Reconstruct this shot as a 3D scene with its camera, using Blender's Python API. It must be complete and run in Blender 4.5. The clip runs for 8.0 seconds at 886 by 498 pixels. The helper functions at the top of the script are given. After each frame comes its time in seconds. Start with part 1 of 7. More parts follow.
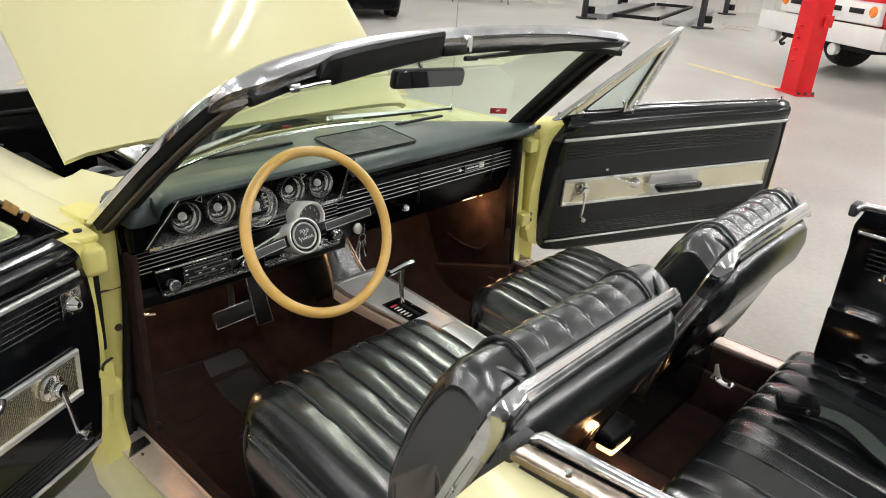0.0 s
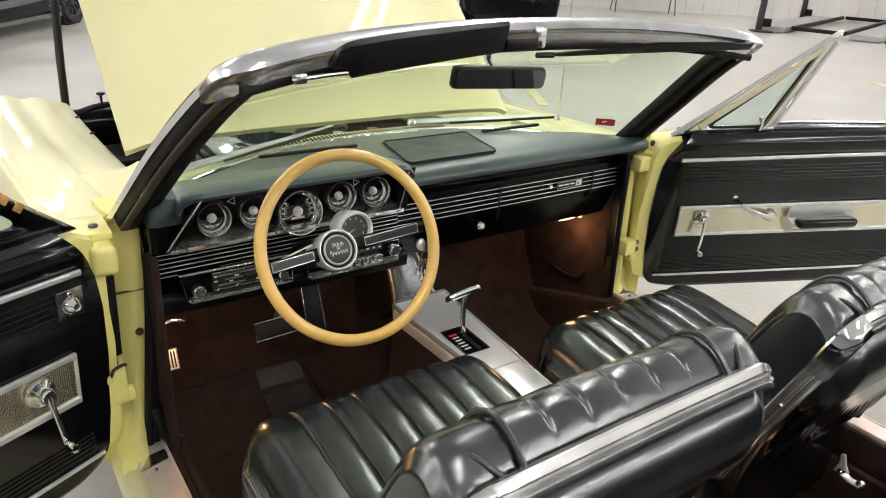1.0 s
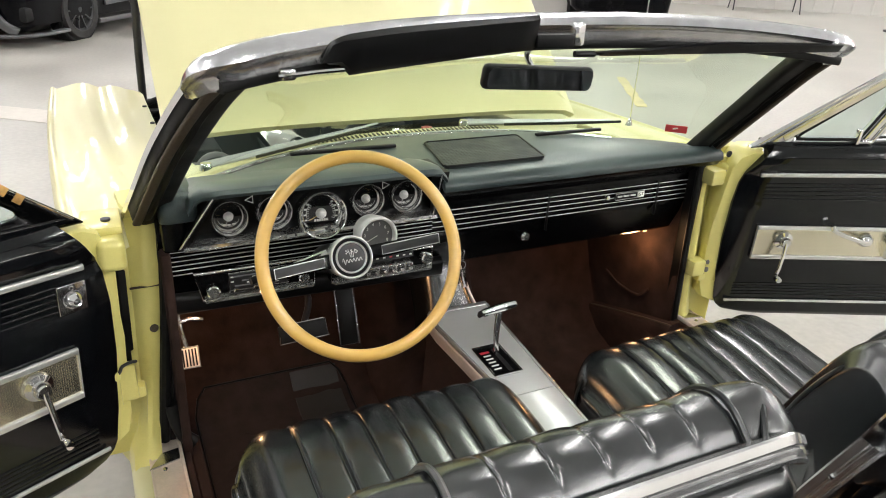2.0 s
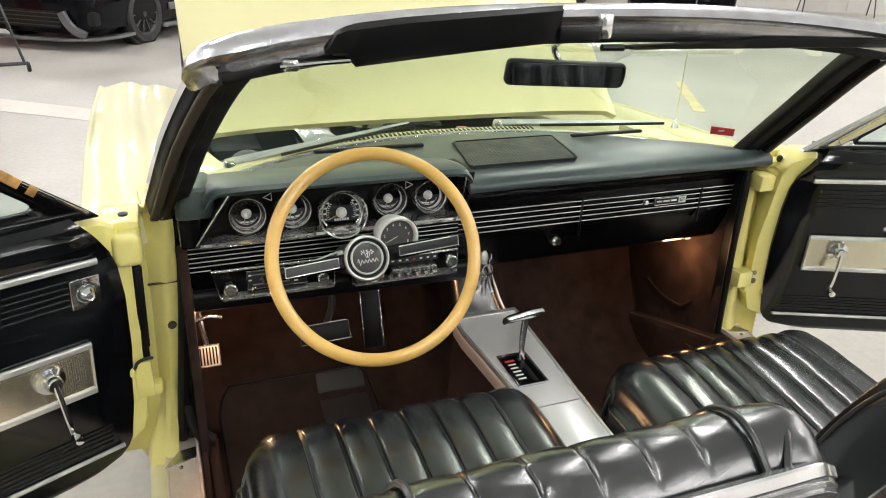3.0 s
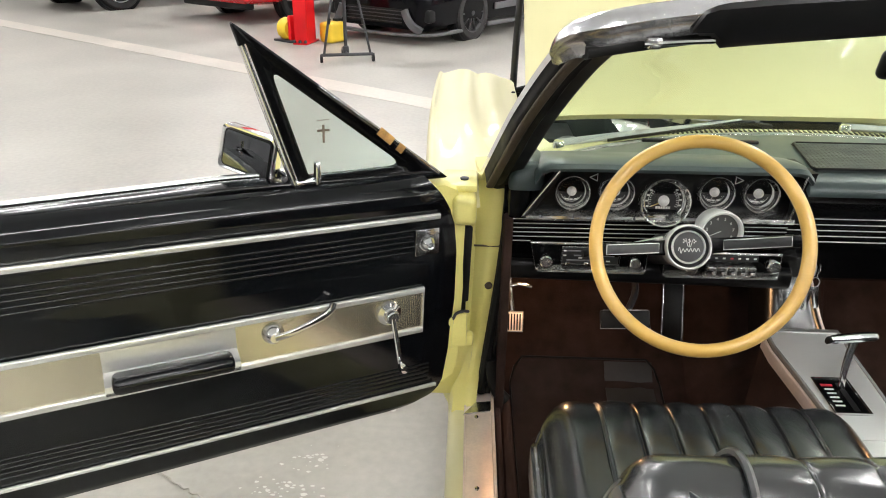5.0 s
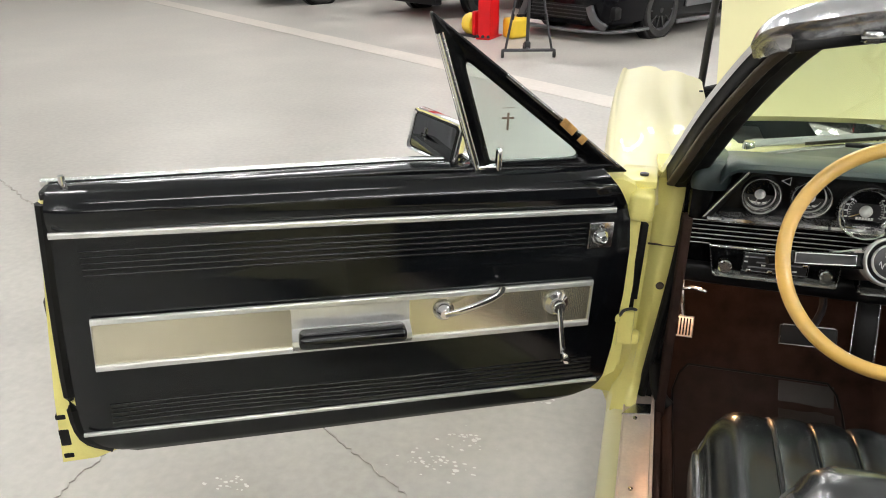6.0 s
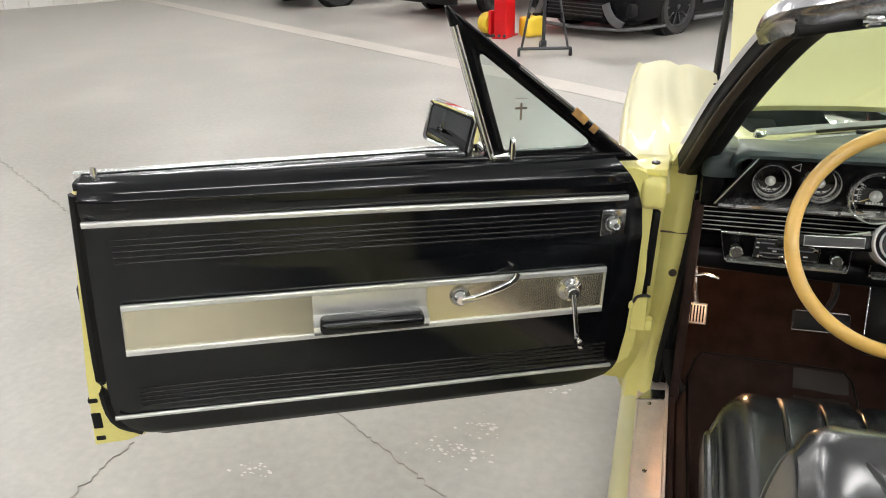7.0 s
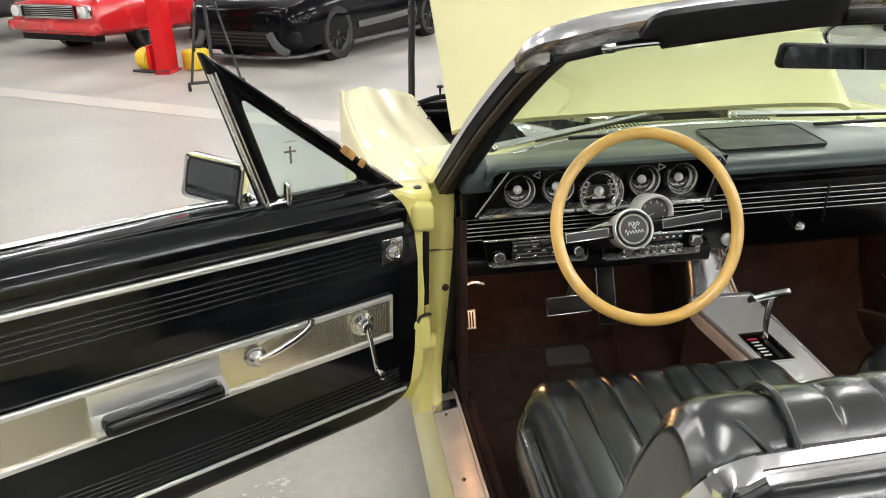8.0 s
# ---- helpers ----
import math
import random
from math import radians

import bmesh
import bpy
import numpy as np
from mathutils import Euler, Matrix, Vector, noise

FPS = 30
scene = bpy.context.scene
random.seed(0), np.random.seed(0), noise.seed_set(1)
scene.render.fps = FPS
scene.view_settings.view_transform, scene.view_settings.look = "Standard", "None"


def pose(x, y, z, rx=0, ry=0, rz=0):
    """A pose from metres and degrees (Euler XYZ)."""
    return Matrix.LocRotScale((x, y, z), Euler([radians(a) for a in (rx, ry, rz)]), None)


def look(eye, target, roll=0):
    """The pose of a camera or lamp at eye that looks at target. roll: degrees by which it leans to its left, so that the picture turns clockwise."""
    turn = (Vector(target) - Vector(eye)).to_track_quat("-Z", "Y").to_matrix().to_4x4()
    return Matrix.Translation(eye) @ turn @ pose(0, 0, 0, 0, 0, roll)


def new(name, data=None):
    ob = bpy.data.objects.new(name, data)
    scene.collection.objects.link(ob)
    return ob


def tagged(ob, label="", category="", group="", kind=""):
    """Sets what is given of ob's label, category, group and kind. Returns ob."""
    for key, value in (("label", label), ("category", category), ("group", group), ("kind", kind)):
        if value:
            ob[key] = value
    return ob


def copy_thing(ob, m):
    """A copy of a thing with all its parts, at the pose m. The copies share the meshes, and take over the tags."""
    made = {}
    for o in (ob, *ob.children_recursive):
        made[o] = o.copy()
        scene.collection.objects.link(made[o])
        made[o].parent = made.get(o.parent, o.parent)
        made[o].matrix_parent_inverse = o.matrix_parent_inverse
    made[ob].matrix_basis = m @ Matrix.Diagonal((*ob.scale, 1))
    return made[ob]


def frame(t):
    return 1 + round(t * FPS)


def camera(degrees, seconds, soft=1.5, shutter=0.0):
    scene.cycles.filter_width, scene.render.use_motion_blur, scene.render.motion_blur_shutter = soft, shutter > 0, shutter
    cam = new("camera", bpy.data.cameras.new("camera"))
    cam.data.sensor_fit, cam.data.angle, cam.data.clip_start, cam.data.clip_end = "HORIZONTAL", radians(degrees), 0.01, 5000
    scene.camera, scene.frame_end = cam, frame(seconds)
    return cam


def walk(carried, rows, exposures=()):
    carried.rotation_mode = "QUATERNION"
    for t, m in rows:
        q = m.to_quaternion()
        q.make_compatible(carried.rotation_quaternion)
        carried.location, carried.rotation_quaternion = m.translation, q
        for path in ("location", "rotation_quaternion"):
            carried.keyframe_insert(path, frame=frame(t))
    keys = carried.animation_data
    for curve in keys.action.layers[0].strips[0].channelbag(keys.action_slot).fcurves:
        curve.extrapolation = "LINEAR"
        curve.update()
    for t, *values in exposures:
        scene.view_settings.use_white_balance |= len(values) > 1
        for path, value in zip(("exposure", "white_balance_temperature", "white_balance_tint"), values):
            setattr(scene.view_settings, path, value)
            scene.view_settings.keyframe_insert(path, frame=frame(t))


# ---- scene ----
cam = camera(63.6, 8.0, 1.0)
PATH = [
    (0, (-1.339, -1.491, 1.564), (0.036, -0.281, 0.761), 3.9),
    (0.5, (-1.165, -1.499, 1.537), (0.049, -0.127, 0.735), 3.7),
    (1, (-1.006, -1.452, 1.506), (0.064, 0.035, 0.704), 3.5),
    (1.5, (-0.882, -1.423, 1.493), (0.064, 0.143, 0.685), 3.3),
    (1.7, (-0.846, -1.429, 1.501), (0.048, 0.162, 0.683), 3.3),
    (3, (-0.718, -1.41, 1.472), (-0.028, 0.278, 0.651), 2.5),
    (3.5, (-0.681, -1.417, 1.474), (-0.073, 0.301, 0.65), 2.2),
    (4, (-0.67, -1.438, 1.475), (-0.204, 0.325, 0.653), 1.9),
    (4.5, (-0.739, -1.435, 1.456), (-0.52, 0.373, 0.629), 1.2),
    (5, (-0.808, -1.458, 1.443), (-0.867, 0.36, 0.611), 0.7),
    (5.2, (-0.816, -1.47, 1.437), (-0.984, 0.341, 0.605), 0.6),
    (6.3, (-0.823, -1.503, 1.436), (-1.395, 0.219, 0.595), -0.9),
    (6.5, (-0.819, -1.511, 1.434), (-1.41, 0.205, 0.594), -1.1),
    (7, (-0.805, -1.541, 1.429), (-1.358, 0.189, 0.592), -1.5),
    (7.5, (-0.848, -1.545, 1.429), (-1.059, 0.268, 0.611), -1.1),
    (8, (-0.998, -1.523, 1.453), (-0.711, 0.291, 0.66), -1.1),
]
walk(cam, [(t, look(eye, target, roll)) for t, eye, target, roll in PATH], [(0, -0.11), (0.8, 0.01), (1.5, 0.11), (3, 0.22), (4.5, 0.28), (5.2, 0.24), (6.5, 0.06), (7.2, 0.06), (8, 0.13)])

# ---- world, lights, exposure ----
world = bpy.data.worlds.new("World")
scene.world = world
world.use_nodes = True
world.node_tree.nodes["Background"].inputs[0].default_value = (0.9, 0.95, 1.0, 1)
world.node_tree.nodes["Background"].inputs[1].default_value = 0.02

TUBE_GLOW = 73.0       # the ceiling tubes
LAMP_WARM = (1.0, 0.55, 0.25)


def warm_lamp(name, place, watts, size=0.03, colour=LAMP_WARM):
    data = bpy.data.lights.new(name, "POINT")
    data.energy, data.shadow_soft_size, data.color = watts, size, colour
    ob = new(name, data)
    ob.location = place
    return ob


# ---- materials ----
def mat(name, col, rough=0.5, metal=0.0, var=0.12, scale=6.0, fine=150.0, bump=0.08, depth=0.001, coat=0.0,
        rvar=0.12, spec=0.5, glow=0.0, stretch=(1, 1, 1), ior=1.5):
    """A surface with colour and gloss that vary at two scales and a fine relief."""
    m = bpy.data.materials.new(name)
    m.use_nodes = True
    nt = m.node_tree
    N, L = nt.nodes, nt.links
    b = N["Principled BSDF"]
    b.inputs["Metallic"].default_value = metal
    b.inputs["Coat Weight"].default_value = coat
    b.inputs["Coat Roughness"].default_value = 0.04
    b.inputs["Specular IOR Level"].default_value = spec
    b.inputs["IOR"].default_value = ior
    tc = N.new("ShaderNodeTexCoord")
    mp = N.new("ShaderNodeMapping")
    mp.inputs["Scale"].default_value = stretch
    L.new(tc.outputs["Object"], mp.inputs["Vector"])
    big, small = N.new("ShaderNodeTexNoise"), N.new("ShaderNodeTexNoise")
    big.inputs["Scale"].default_value, big.inputs["Detail"].default_value = scale, 5
    small.inputs["Scale"].default_value, small.inputs["Detail"].default_value = fine, 4
    L.new(mp.outputs[0], big.inputs["Vector"])
    L.new(mp.outputs[0], small.inputs["Vector"])
    add = N.new("ShaderNodeMath")
    add.operation = "MULTIPLY_ADD"
    add.inputs[1].default_value = 0.4
    L.new(small.outputs[0], add.inputs[0])
    L.new(big.outputs[0], add.inputs[2])
    ramp = N.new("ShaderNodeMapRange")
    ramp.inputs[1].default_value, ramp.inputs[2].default_value = 0.45, 0.95
    ramp.inputs[3].default_value, ramp.inputs[4].default_value = 1 - var, 1 + var
    L.new(add.outputs[0], ramp.inputs[0])
    mul = N.new("ShaderNodeVectorMath")
    mul.operation = "SCALE"
    mul.inputs[0].default_value = col
    L.new(ramp.outputs[0], mul.inputs["Scale"])
    L.new(mul.outputs[0], b.inputs["Base Color"])
    rr = N.new("ShaderNodeMapRange")
    rr.inputs[1].default_value, rr.inputs[2].default_value = 0.3, 0.7
    rr.inputs[3].default_value, rr.inputs[4].default_value = max(0.01, rough - rvar * rough * 2), min(1, rough + rvar * rough * 2)
    L.new(big.outputs[0], rr.inputs[0])
    L.new(rr.outputs[0], b.inputs["Roughness"])
    if bump:
        bp = N.new("ShaderNodeBump")
        bp.inputs["Strength"].default_value, bp.inputs["Distance"].default_value = bump, depth
        L.new(small.outputs[0], bp.inputs["Height"])
        L.new(bp.outputs[0], b.inputs["Normal"])
    if glow:
        b.inputs["Emission Color"].default_value = (*col, 1)
        b.inputs["Emission Strength"].default_value = glow
    return m


def pane(name, tint, gloss=0.06):
    """Thin clear glass."""
    m = bpy.data.materials.new(name)
    m.use_nodes = True
    nt = m.node_tree
    N, L = nt.nodes, nt.links
    N.remove(N["Principled BSDF"])
    tr, gl, mix, lw = N.new("ShaderNodeBsdfTransparent"), N.new("ShaderNodeBsdfGlossy"), N.new("ShaderNodeMixShader"), N.new("ShaderNodeLayerWeight")
    fr, ad = N.new("ShaderNodeMath"), N.new("ShaderNodeMath")
    fr.operation, fr.inputs[1].default_value = "POWER", 5.0
    ad.operation, ad.inputs[1].default_value, ad.inputs[2].default_value = "MULTIPLY_ADD", 0.9, gloss
    L.new(lw.outputs["Facing"], fr.inputs[0])
    L.new(fr.outputs[0], ad.inputs[0])
    tr.inputs[0].default_value = (*tint, 1)
    gl.inputs["Roughness"].default_value = 0.02
    L.new(ad.outputs[0], mix.inputs[0])
    L.new(tr.outputs[0], mix.inputs[1])
    L.new(gl.outputs[0], mix.inputs[2])
    L.new(mix.outputs[0], N["Material Output"].inputs[0])
    return m


paint = mat("cream yellow paint", (0.725, 0.684, 0.395), 0.36, var=0.012, scale=3, fine=900, bump=0, coat=0.22, rvar=0.0, spec=0.2)
# body colour with the yellow light bounced inside the jambs painted in
bounce_paint = mat("cream yellow paint deepened by bounce light", (0.78, 0.71, 0.24), 0.38, var=0.07, scale=9, fine=300, bump=0.08, depth=0.0006, coat=0.4)
leather = mat("black leather", (0.0070, 0.0088, 0.0100), 0.250, var=0.2, scale=9, fine=420, bump=0.03, depth=0.0004, rvar=0.04, spec=1.0, ior=1.60)
heel_rubber = mat("scuffed grey heel rubber", (0.024, 0.022, 0.021), 0.5, var=0.3, scale=25, fine=300, bump=0.2, depth=0.0008)
piping = mat("black vinyl piping", (0.008, 0.010, 0.011), 0.33, var=0.2, scale=14, fine=420, bump=0.02, depth=0.0003, spec=0.9, rvar=0.05)
vinyl = mat("black door vinyl", (0.0032, 0.0038, 0.0048), 0.11, var=0.25, scale=5, fine=500, bump=0.02, depth=0.0004, rvar=0.15, spec=0.42)
pad_vinyl = mat("dark green grey dash pad", (0.042, 0.060, 0.061), 0.37, var=0.38, scale=7, fine=420, bump=0.16, depth=0.0008, rvar=0.10)
dash_black = mat("black dash paint", (0.0020, 0.0022, 0.0026), 0.24, var=0.2, scale=8, fine=400, bump=0.02, depth=0.0004, spec=0.14, rvar=0.06)
satin_black = mat("satin black", (0.0045, 0.0045, 0.005), 0.42, var=0.2, scale=12, fine=300, bump=0.05, depth=0.0005, spec=0.2, rvar=0.08)
rubber = mat("black rubber", (0.006, 0.006, 0.0062), 0.48, var=0.3, scale=14, fine=220, bump=0.12, depth=0.0008, spec=0.2)
brown_rubber = mat("faded brown rubber", (0.060, 0.045, 0.031), 0.5, var=0.4, scale=16, fine=200, bump=0.15, depth=0.0008, spec=0.3)
tarnished = mat("tarnished brown chrome", (0.30, 0.245, 0.20), 0.2, 1.0, var=0.25, scale=14, fine=140, bump=0.12, depth=0.001, rvar=0.15)
chrome = mat("chrome", (0.80, 0.80, 0.80), 0.10, 1.0, var=0.06, scale=20, fine=200, bump=0.04, depth=0.0005, rvar=0.35)
seat_chrome = mat("fluted seat chrome", (0.84, 0.84, 0.84), 0.17, 0.9, var=0.1, scale=14, fine=120, bump=0.08, depth=0.0006, rvar=0.25)
gauge_chrome = mat("gauge bezel chrome", (0.93, 0.93, 0.92), 0.15, 0.95, var=0.05, scale=30, fine=200, bump=0.03, depth=0.0004)
header_chrome = mat("dulled header chrome", (0.66, 0.66, 0.69), 0.235, 0.85, var=0.2, scale=16, fine=42, bump=0.3, depth=0.0030, rvar=0.07)
worn_chrome = mat("worn chrome", (0.66, 0.66, 0.67), 0.18, 1.0, var=0.2, scale=18, fine=140, bump=0.18, depth=0.0012, rvar=0.25)
bright_trim = mat("bright trim", (0.78, 0.78, 0.77), 0.235, 0.7, var=0.06, scale=20, fine=250, bump=0.03, depth=0.0004, rvar=0.07)
brushed = mat("brushed aluminium", (0.82, 0.83, 0.82), 0.36, 0.5, var=0.03, scale=8, fine=260, bump=0.05, depth=0.0004, stretch=(1, 1, 12), rvar=0.1)
cream_metal = mat("satin champagne trim metal", (0.84, 0.79, 0.63), 0.215, 0.92, var=0.03, scale=5, fine=500, bump=0.025, depth=0.0003, stretch=(9, 9, 1), rvar=0.05)
# scuffed aluminium; the pink puts its warm reflections into the colour
sill_metal = mat("scuffed aluminium with warm reflection tint", (0.82, 0.70, 0.63), 0.38, 0.35, var=0.14, scale=16, fine=160, bump=0.1, depth=0.0006)
carpet = mat("dark brown carpet", (0.040, 0.023, 0.019), 0.95, var=0.5, scale=18, fine=700, bump=0.9, depth=0.003, spec=0.1)
wood = mat("blond varnished wood", (0.66, 0.405, 0.095), 0.31, var=0.06, scale=10, fine=60, bump=0.03, depth=0.0004, coat=0.8, stretch=(1, 1, 5), rvar=0.05)
concrete = mat("worn grey concrete", (0.385, 0.369, 0.338), 0.40, var=0.21, scale=1.1, fine=30, bump=0.12, depth=0.003, rvar=0.10)
wall_paint = mat("off white wall panel", (0.62, 0.60, 0.57), 0.6, var=0.05, scale=1.5, fine=40, bump=0.05, depth=0.002)
dark_wall = mat("grey wall panel", (0.20, 0.20, 0.205), 0.6, var=0.1, scale=1.5, fine=40, bump=0.05, depth=0.002)
ceiling_paint = mat("pale ceiling panel", (0.50, 0.52, 0.53), 0.7, var=0.05, scale=1, fine=30, bump=0.05, depth=0.002)
tube_light = mat("lit white tube", (1.0, 0.985, 0.965), 0.5, var=0.0, bump=0, glow=TUBE_GLOW)
lens_lit = mat("lit amber lens", (1.0, 0.62, 0.26), 0.4, var=0.1, bump=0, glow=3.2)
red_paint = mat("red lift paint", (0.60, 0.008, 0.012), 0.4, var=0.10, scale=4, fine=120, bump=0.06, depth=0.001, coat=0.1, spec=0.3)
red_car_paint = mat("red car paint", (0.58, 0.015, 0.02), 0.25, var=0.04, scale=3, fine=500, bump=0.01, coat=1.0)
black_car_paint = mat("black car paint", (0.003, 0.003, 0.004), 0.10, var=0.1, scale=3, fine=500, bump=0.0, coat=0.0, spec=0.12)
fin_grey = mat("dark grey moulded plastic", (0.085, 0.085, 0.09), 0.45, var=0.12, scale=10, fine=200, bump=0.05)
amber_lens = mat("amber lamp lens", (0.80, 0.22, 0.02), 0.25, var=0.05, scale=20, fine=200, bump=0)
white_paint = mat("white truck paint", (0.72, 0.71, 0.69), 0.35, var=0.05, scale=4, fine=100, bump=0.03, coat=0.5)
tyre_rubber = mat("tyre rubber", (0.013, 0.012, 0.012), 0.7, var=0.3, scale=10, fine=160, bump=0.3, depth=0.003)
dark_rim = mat("dark alloy", (0.030, 0.030, 0.033), 0.35, 0.3, var=0.15, scale=12, fine=150, bump=0.05)
dark_metal = mat("dark steel", (0.05, 0.05, 0.055), 0.45, 0.6, var=0.25, scale=10, fine=120, bump=0.15, depth=0.001)
engine_metal = mat("grimy engine metal", (0.16, 0.15, 0.14), 0.5, 0.6, var=0.4, scale=22, fine=140, bump=0.3, depth=0.002)
yellow_plastic = mat("yellow plastic", (0.72, 0.50, 0.03), 0.45, var=0.08, scale=8, fine=150, bump=0.05)
yellow_line = mat("worn yellow floor paint", (0.60, 0.52, 0.27), 0.5, var=0.3, scale=5, fine=60, bump=0.1, depth=0.001)
pale_band = mat("pale patched concrete", (0.55, 0.51, 0.46), 0.45, var=0.14, scale=1.2, fine=20, bump=0.1, depth=0.002)
crack_dark = mat("dark crack filler", (0.37, 0.35, 0.318), 0.8, var=0.4, scale=12, fine=60, bump=0.3, depth=0.002)
white_print = mat("white print", (0.75, 0.75, 0.72), 0.5, var=0.05, scale=30, fine=300, bump=0)
red_print = mat("red print", (0.62, 0.03, 0.05), 0.5, var=0.1, scale=30, fine=300, bump=0)
silver_ring = mat("satin silver", (0.86, 0.86, 0.84), 0.235, 0.5, var=0.06, scale=30, fine=300, bump=0.03, depth=0.0003, rvar=0.07)
wiper_metal = mat("dull silver wiper metal", (0.42, 0.43, 0.43), 0.4, 0.5, var=0.15, scale=20, fine=200, bump=0.05, depth=0.0004, rvar=0.1)
hub_metal = mat("satin white metal", (0.86, 0.86, 0.84), 0.36, 0.25, var=0.06, scale=60, fine=300, bump=0.03, depth=0.0003, rvar=0.05)
tach_grey = mat("mid grey dial", (0.075, 0.076, 0.076), 0.42, var=0.1, scale=60, fine=600, bump=0.02)
grey_face = mat("dark grey horn face", (0.026, 0.026, 0.028), 0.4, var=0.12, scale=60, fine=600, bump=0.03)
grille_cloth = mat("dark green grey grille", (0.022, 0.030, 0.030), 0.55, var=0.2, scale=20, fine=300, bump=0.1)
mat_pile = mat("dark brown mat pile", (0.034, 0.024, 0.022), 0.95, var=0.4, scale=22, fine=700, bump=0.9, depth=0.003, spec=0.1)
runway_steel = mat("pale worn steel", (0.30, 0.30, 0.30), 0.5, 0.3, var=0.15, scale=6, fine=120, bump=0.1)
grey_stripe = mat("satin grey stripe", (0.16, 0.16, 0.17), 0.4, var=0.05, scale=10, fine=200, bump=0.02)
needle_amber = mat("pale amber needle", (0.75, 0.55, 0.20), 0.5, var=0.05, scale=30, fine=300, bump=0)
gauge_face = mat("charcoal gauge face", (0.008, 0.008, 0.009), 0.5, var=0.15, scale=60, fine=600, bump=0.03)
# both mirrors: dark tint stands in for dark surroundings they would reflect
side_mirror = mat("outside mirror with darkened reflection", (0.28, 0.29, 0.30), 0.02, 1.0, var=0.0, bump=0, rvar=0)
mirror_dark = mat("rear view mirror with darkened reflection", (0.11, 0.115, 0.12), 0.03, 1.0, var=0.0, bump=0, rvar=0)
rust_brown = mat("worn patina patch", (0.36, 0.20, 0.06), 0.5, var=0.5, scale=40, fine=200, bump=0.3)
dark_bronze = mat("dark bronze print", (0.10, 0.075, 0.05), 0.6, var=0.2, scale=40, fine=200, bump=0)
brown_strip = mat("faded brown strip", (0.07, 0.048, 0.030), 0.7, var=0.3, scale=20, fine=200, bump=0.2)
green_belt = mat("grey green webbing", (0.045, 0.06, 0.05), 0.8, var=0.2, scale=20, fine=900, bump=0.6, depth=0.001)
wind_glass = pane("green tinted windshield glass", (0.90, 1.0, 0.86))
vent_glass = pane("pale tinted vent glass", (0.86, 0.92, 0.90))
clear_lens = pane("clear gauge lens", (0.98, 0.98, 0.98), 0.012)


# ---- shape helpers ----
def lerp(a, b, t):
    return a + (b - a) * t


def table(v, pairs):
    """Piecewise linear value at v."""
    xs, ys = zip(*pairs)
    return float(np.interp(v, xs, ys))


def curve(pts, n=8):
    """A smooth line through points (Catmull-Rom), n steps a span."""
    p = [Vector(q) for q in pts]
    p = [2 * p[0] - p[1]] + p + [2 * p[-1] - p[-2]]
    out = []
    for i in range(1, len(p) - 2):
        a, b, c, d = p[i - 1:i + 3]
        for k in range(n):
            t = k / n
            out.append(0.5 * (2 * b + (c - a) * t + (2 * a - 5 * b + 4 * c - d) * t * t + (3 * b - a - 3 * c + d) * t ** 3))
    return out + [p[-2]]


def loft(rings, bm=None, closed=True, caps=True):
    """Skin over rings of equally many points."""
    bm = bm or bmesh.new()
    vs = [[bm.verts.new(p) for p in ring] for ring in rings]
    n = len(vs[0])
    for a, b in zip(vs, vs[1:]):
        for i in range(n if closed else n - 1):
            j = (i + 1) % n
            bm.faces.new((a[i], a[j], b[j], b[i]))
    if caps and closed:
        bm.faces.new(vs[0][::-1])
        bm.faces.new(vs[-1])
    return bm


def circle(r, n=12, sx=1.0, sy=1.0):
    return [(r * sx * math.cos(2 * math.pi * i / n), r * sy * math.sin(2 * math.pi * i / n)) for i in range(n)]


def rounded(w, h, r=0.004, n=3):
    """A rounded rectangle's outline, centred."""
    out = []
    for cx, cy, a in ((w / 2 - r, h / 2 - r, 0), (-w / 2 + r, h / 2 - r, 90), (-w / 2 + r, -h / 2 + r, 180), (w / 2 - r, -h / 2 + r, 270)):
        for k in range(n + 1):
            t = radians(a + 90 * k / n)
            out.append((cx + r * math.cos(t), cy + r * math.sin(t)))
    return out


def sweep(path, prof, up=(0, 0, 1), bm=None, closed=False, scales=None):
    """A profile (side, up) carried along a path."""
    p = [Vector(q) for q in path]
    up = Vector(up)
    rings = []
    for i, q in enumerate(p):
        if closed:
            t = (p[(i + 1) % len(p)] - p[i - 1]).normalized()
        else:
            t = (p[min(i + 1, len(p) - 1)] - p[max(i - 1, 0)]).normalized()
        side = t.cross(up)
        side = side.normalized() if side.length > 1e-5 else Vector((1, 0, 0))
        top = side.cross(t)
        k = scales[i] if scales else 1.0
        rings.append([q + side * (a * k) + top * (b * k) for a, b in prof])
    if closed:
        rings.append(rings[0])
        bm = loft(rings, bm, True, False)
        bmesh.ops.remove_doubles(bm, verts=bm.verts, dist=1e-6)
        return bm
    return loft(rings, bm)


def ribbon(path, normals, prof):
    """A profile (side, out) carried along a path with its face turned to the given normals."""
    p = [Vector(q) for q in path]
    rings = []
    for i, q in enumerate(p):
        t = (p[min(i + 1, len(p) - 1)] - p[max(i - 1, 0)]).normalized()
        side = t.cross(normals[i]).normalized()
        out = side.cross(t)
        rings.append([q + side * a + out * b for a, b in prof])
    return loft(rings)


def tube(path, r, n=10, bm=None, up=(0, 0, 1), closed=False):
    return sweep(path, circle(r, n), up, bm, closed)


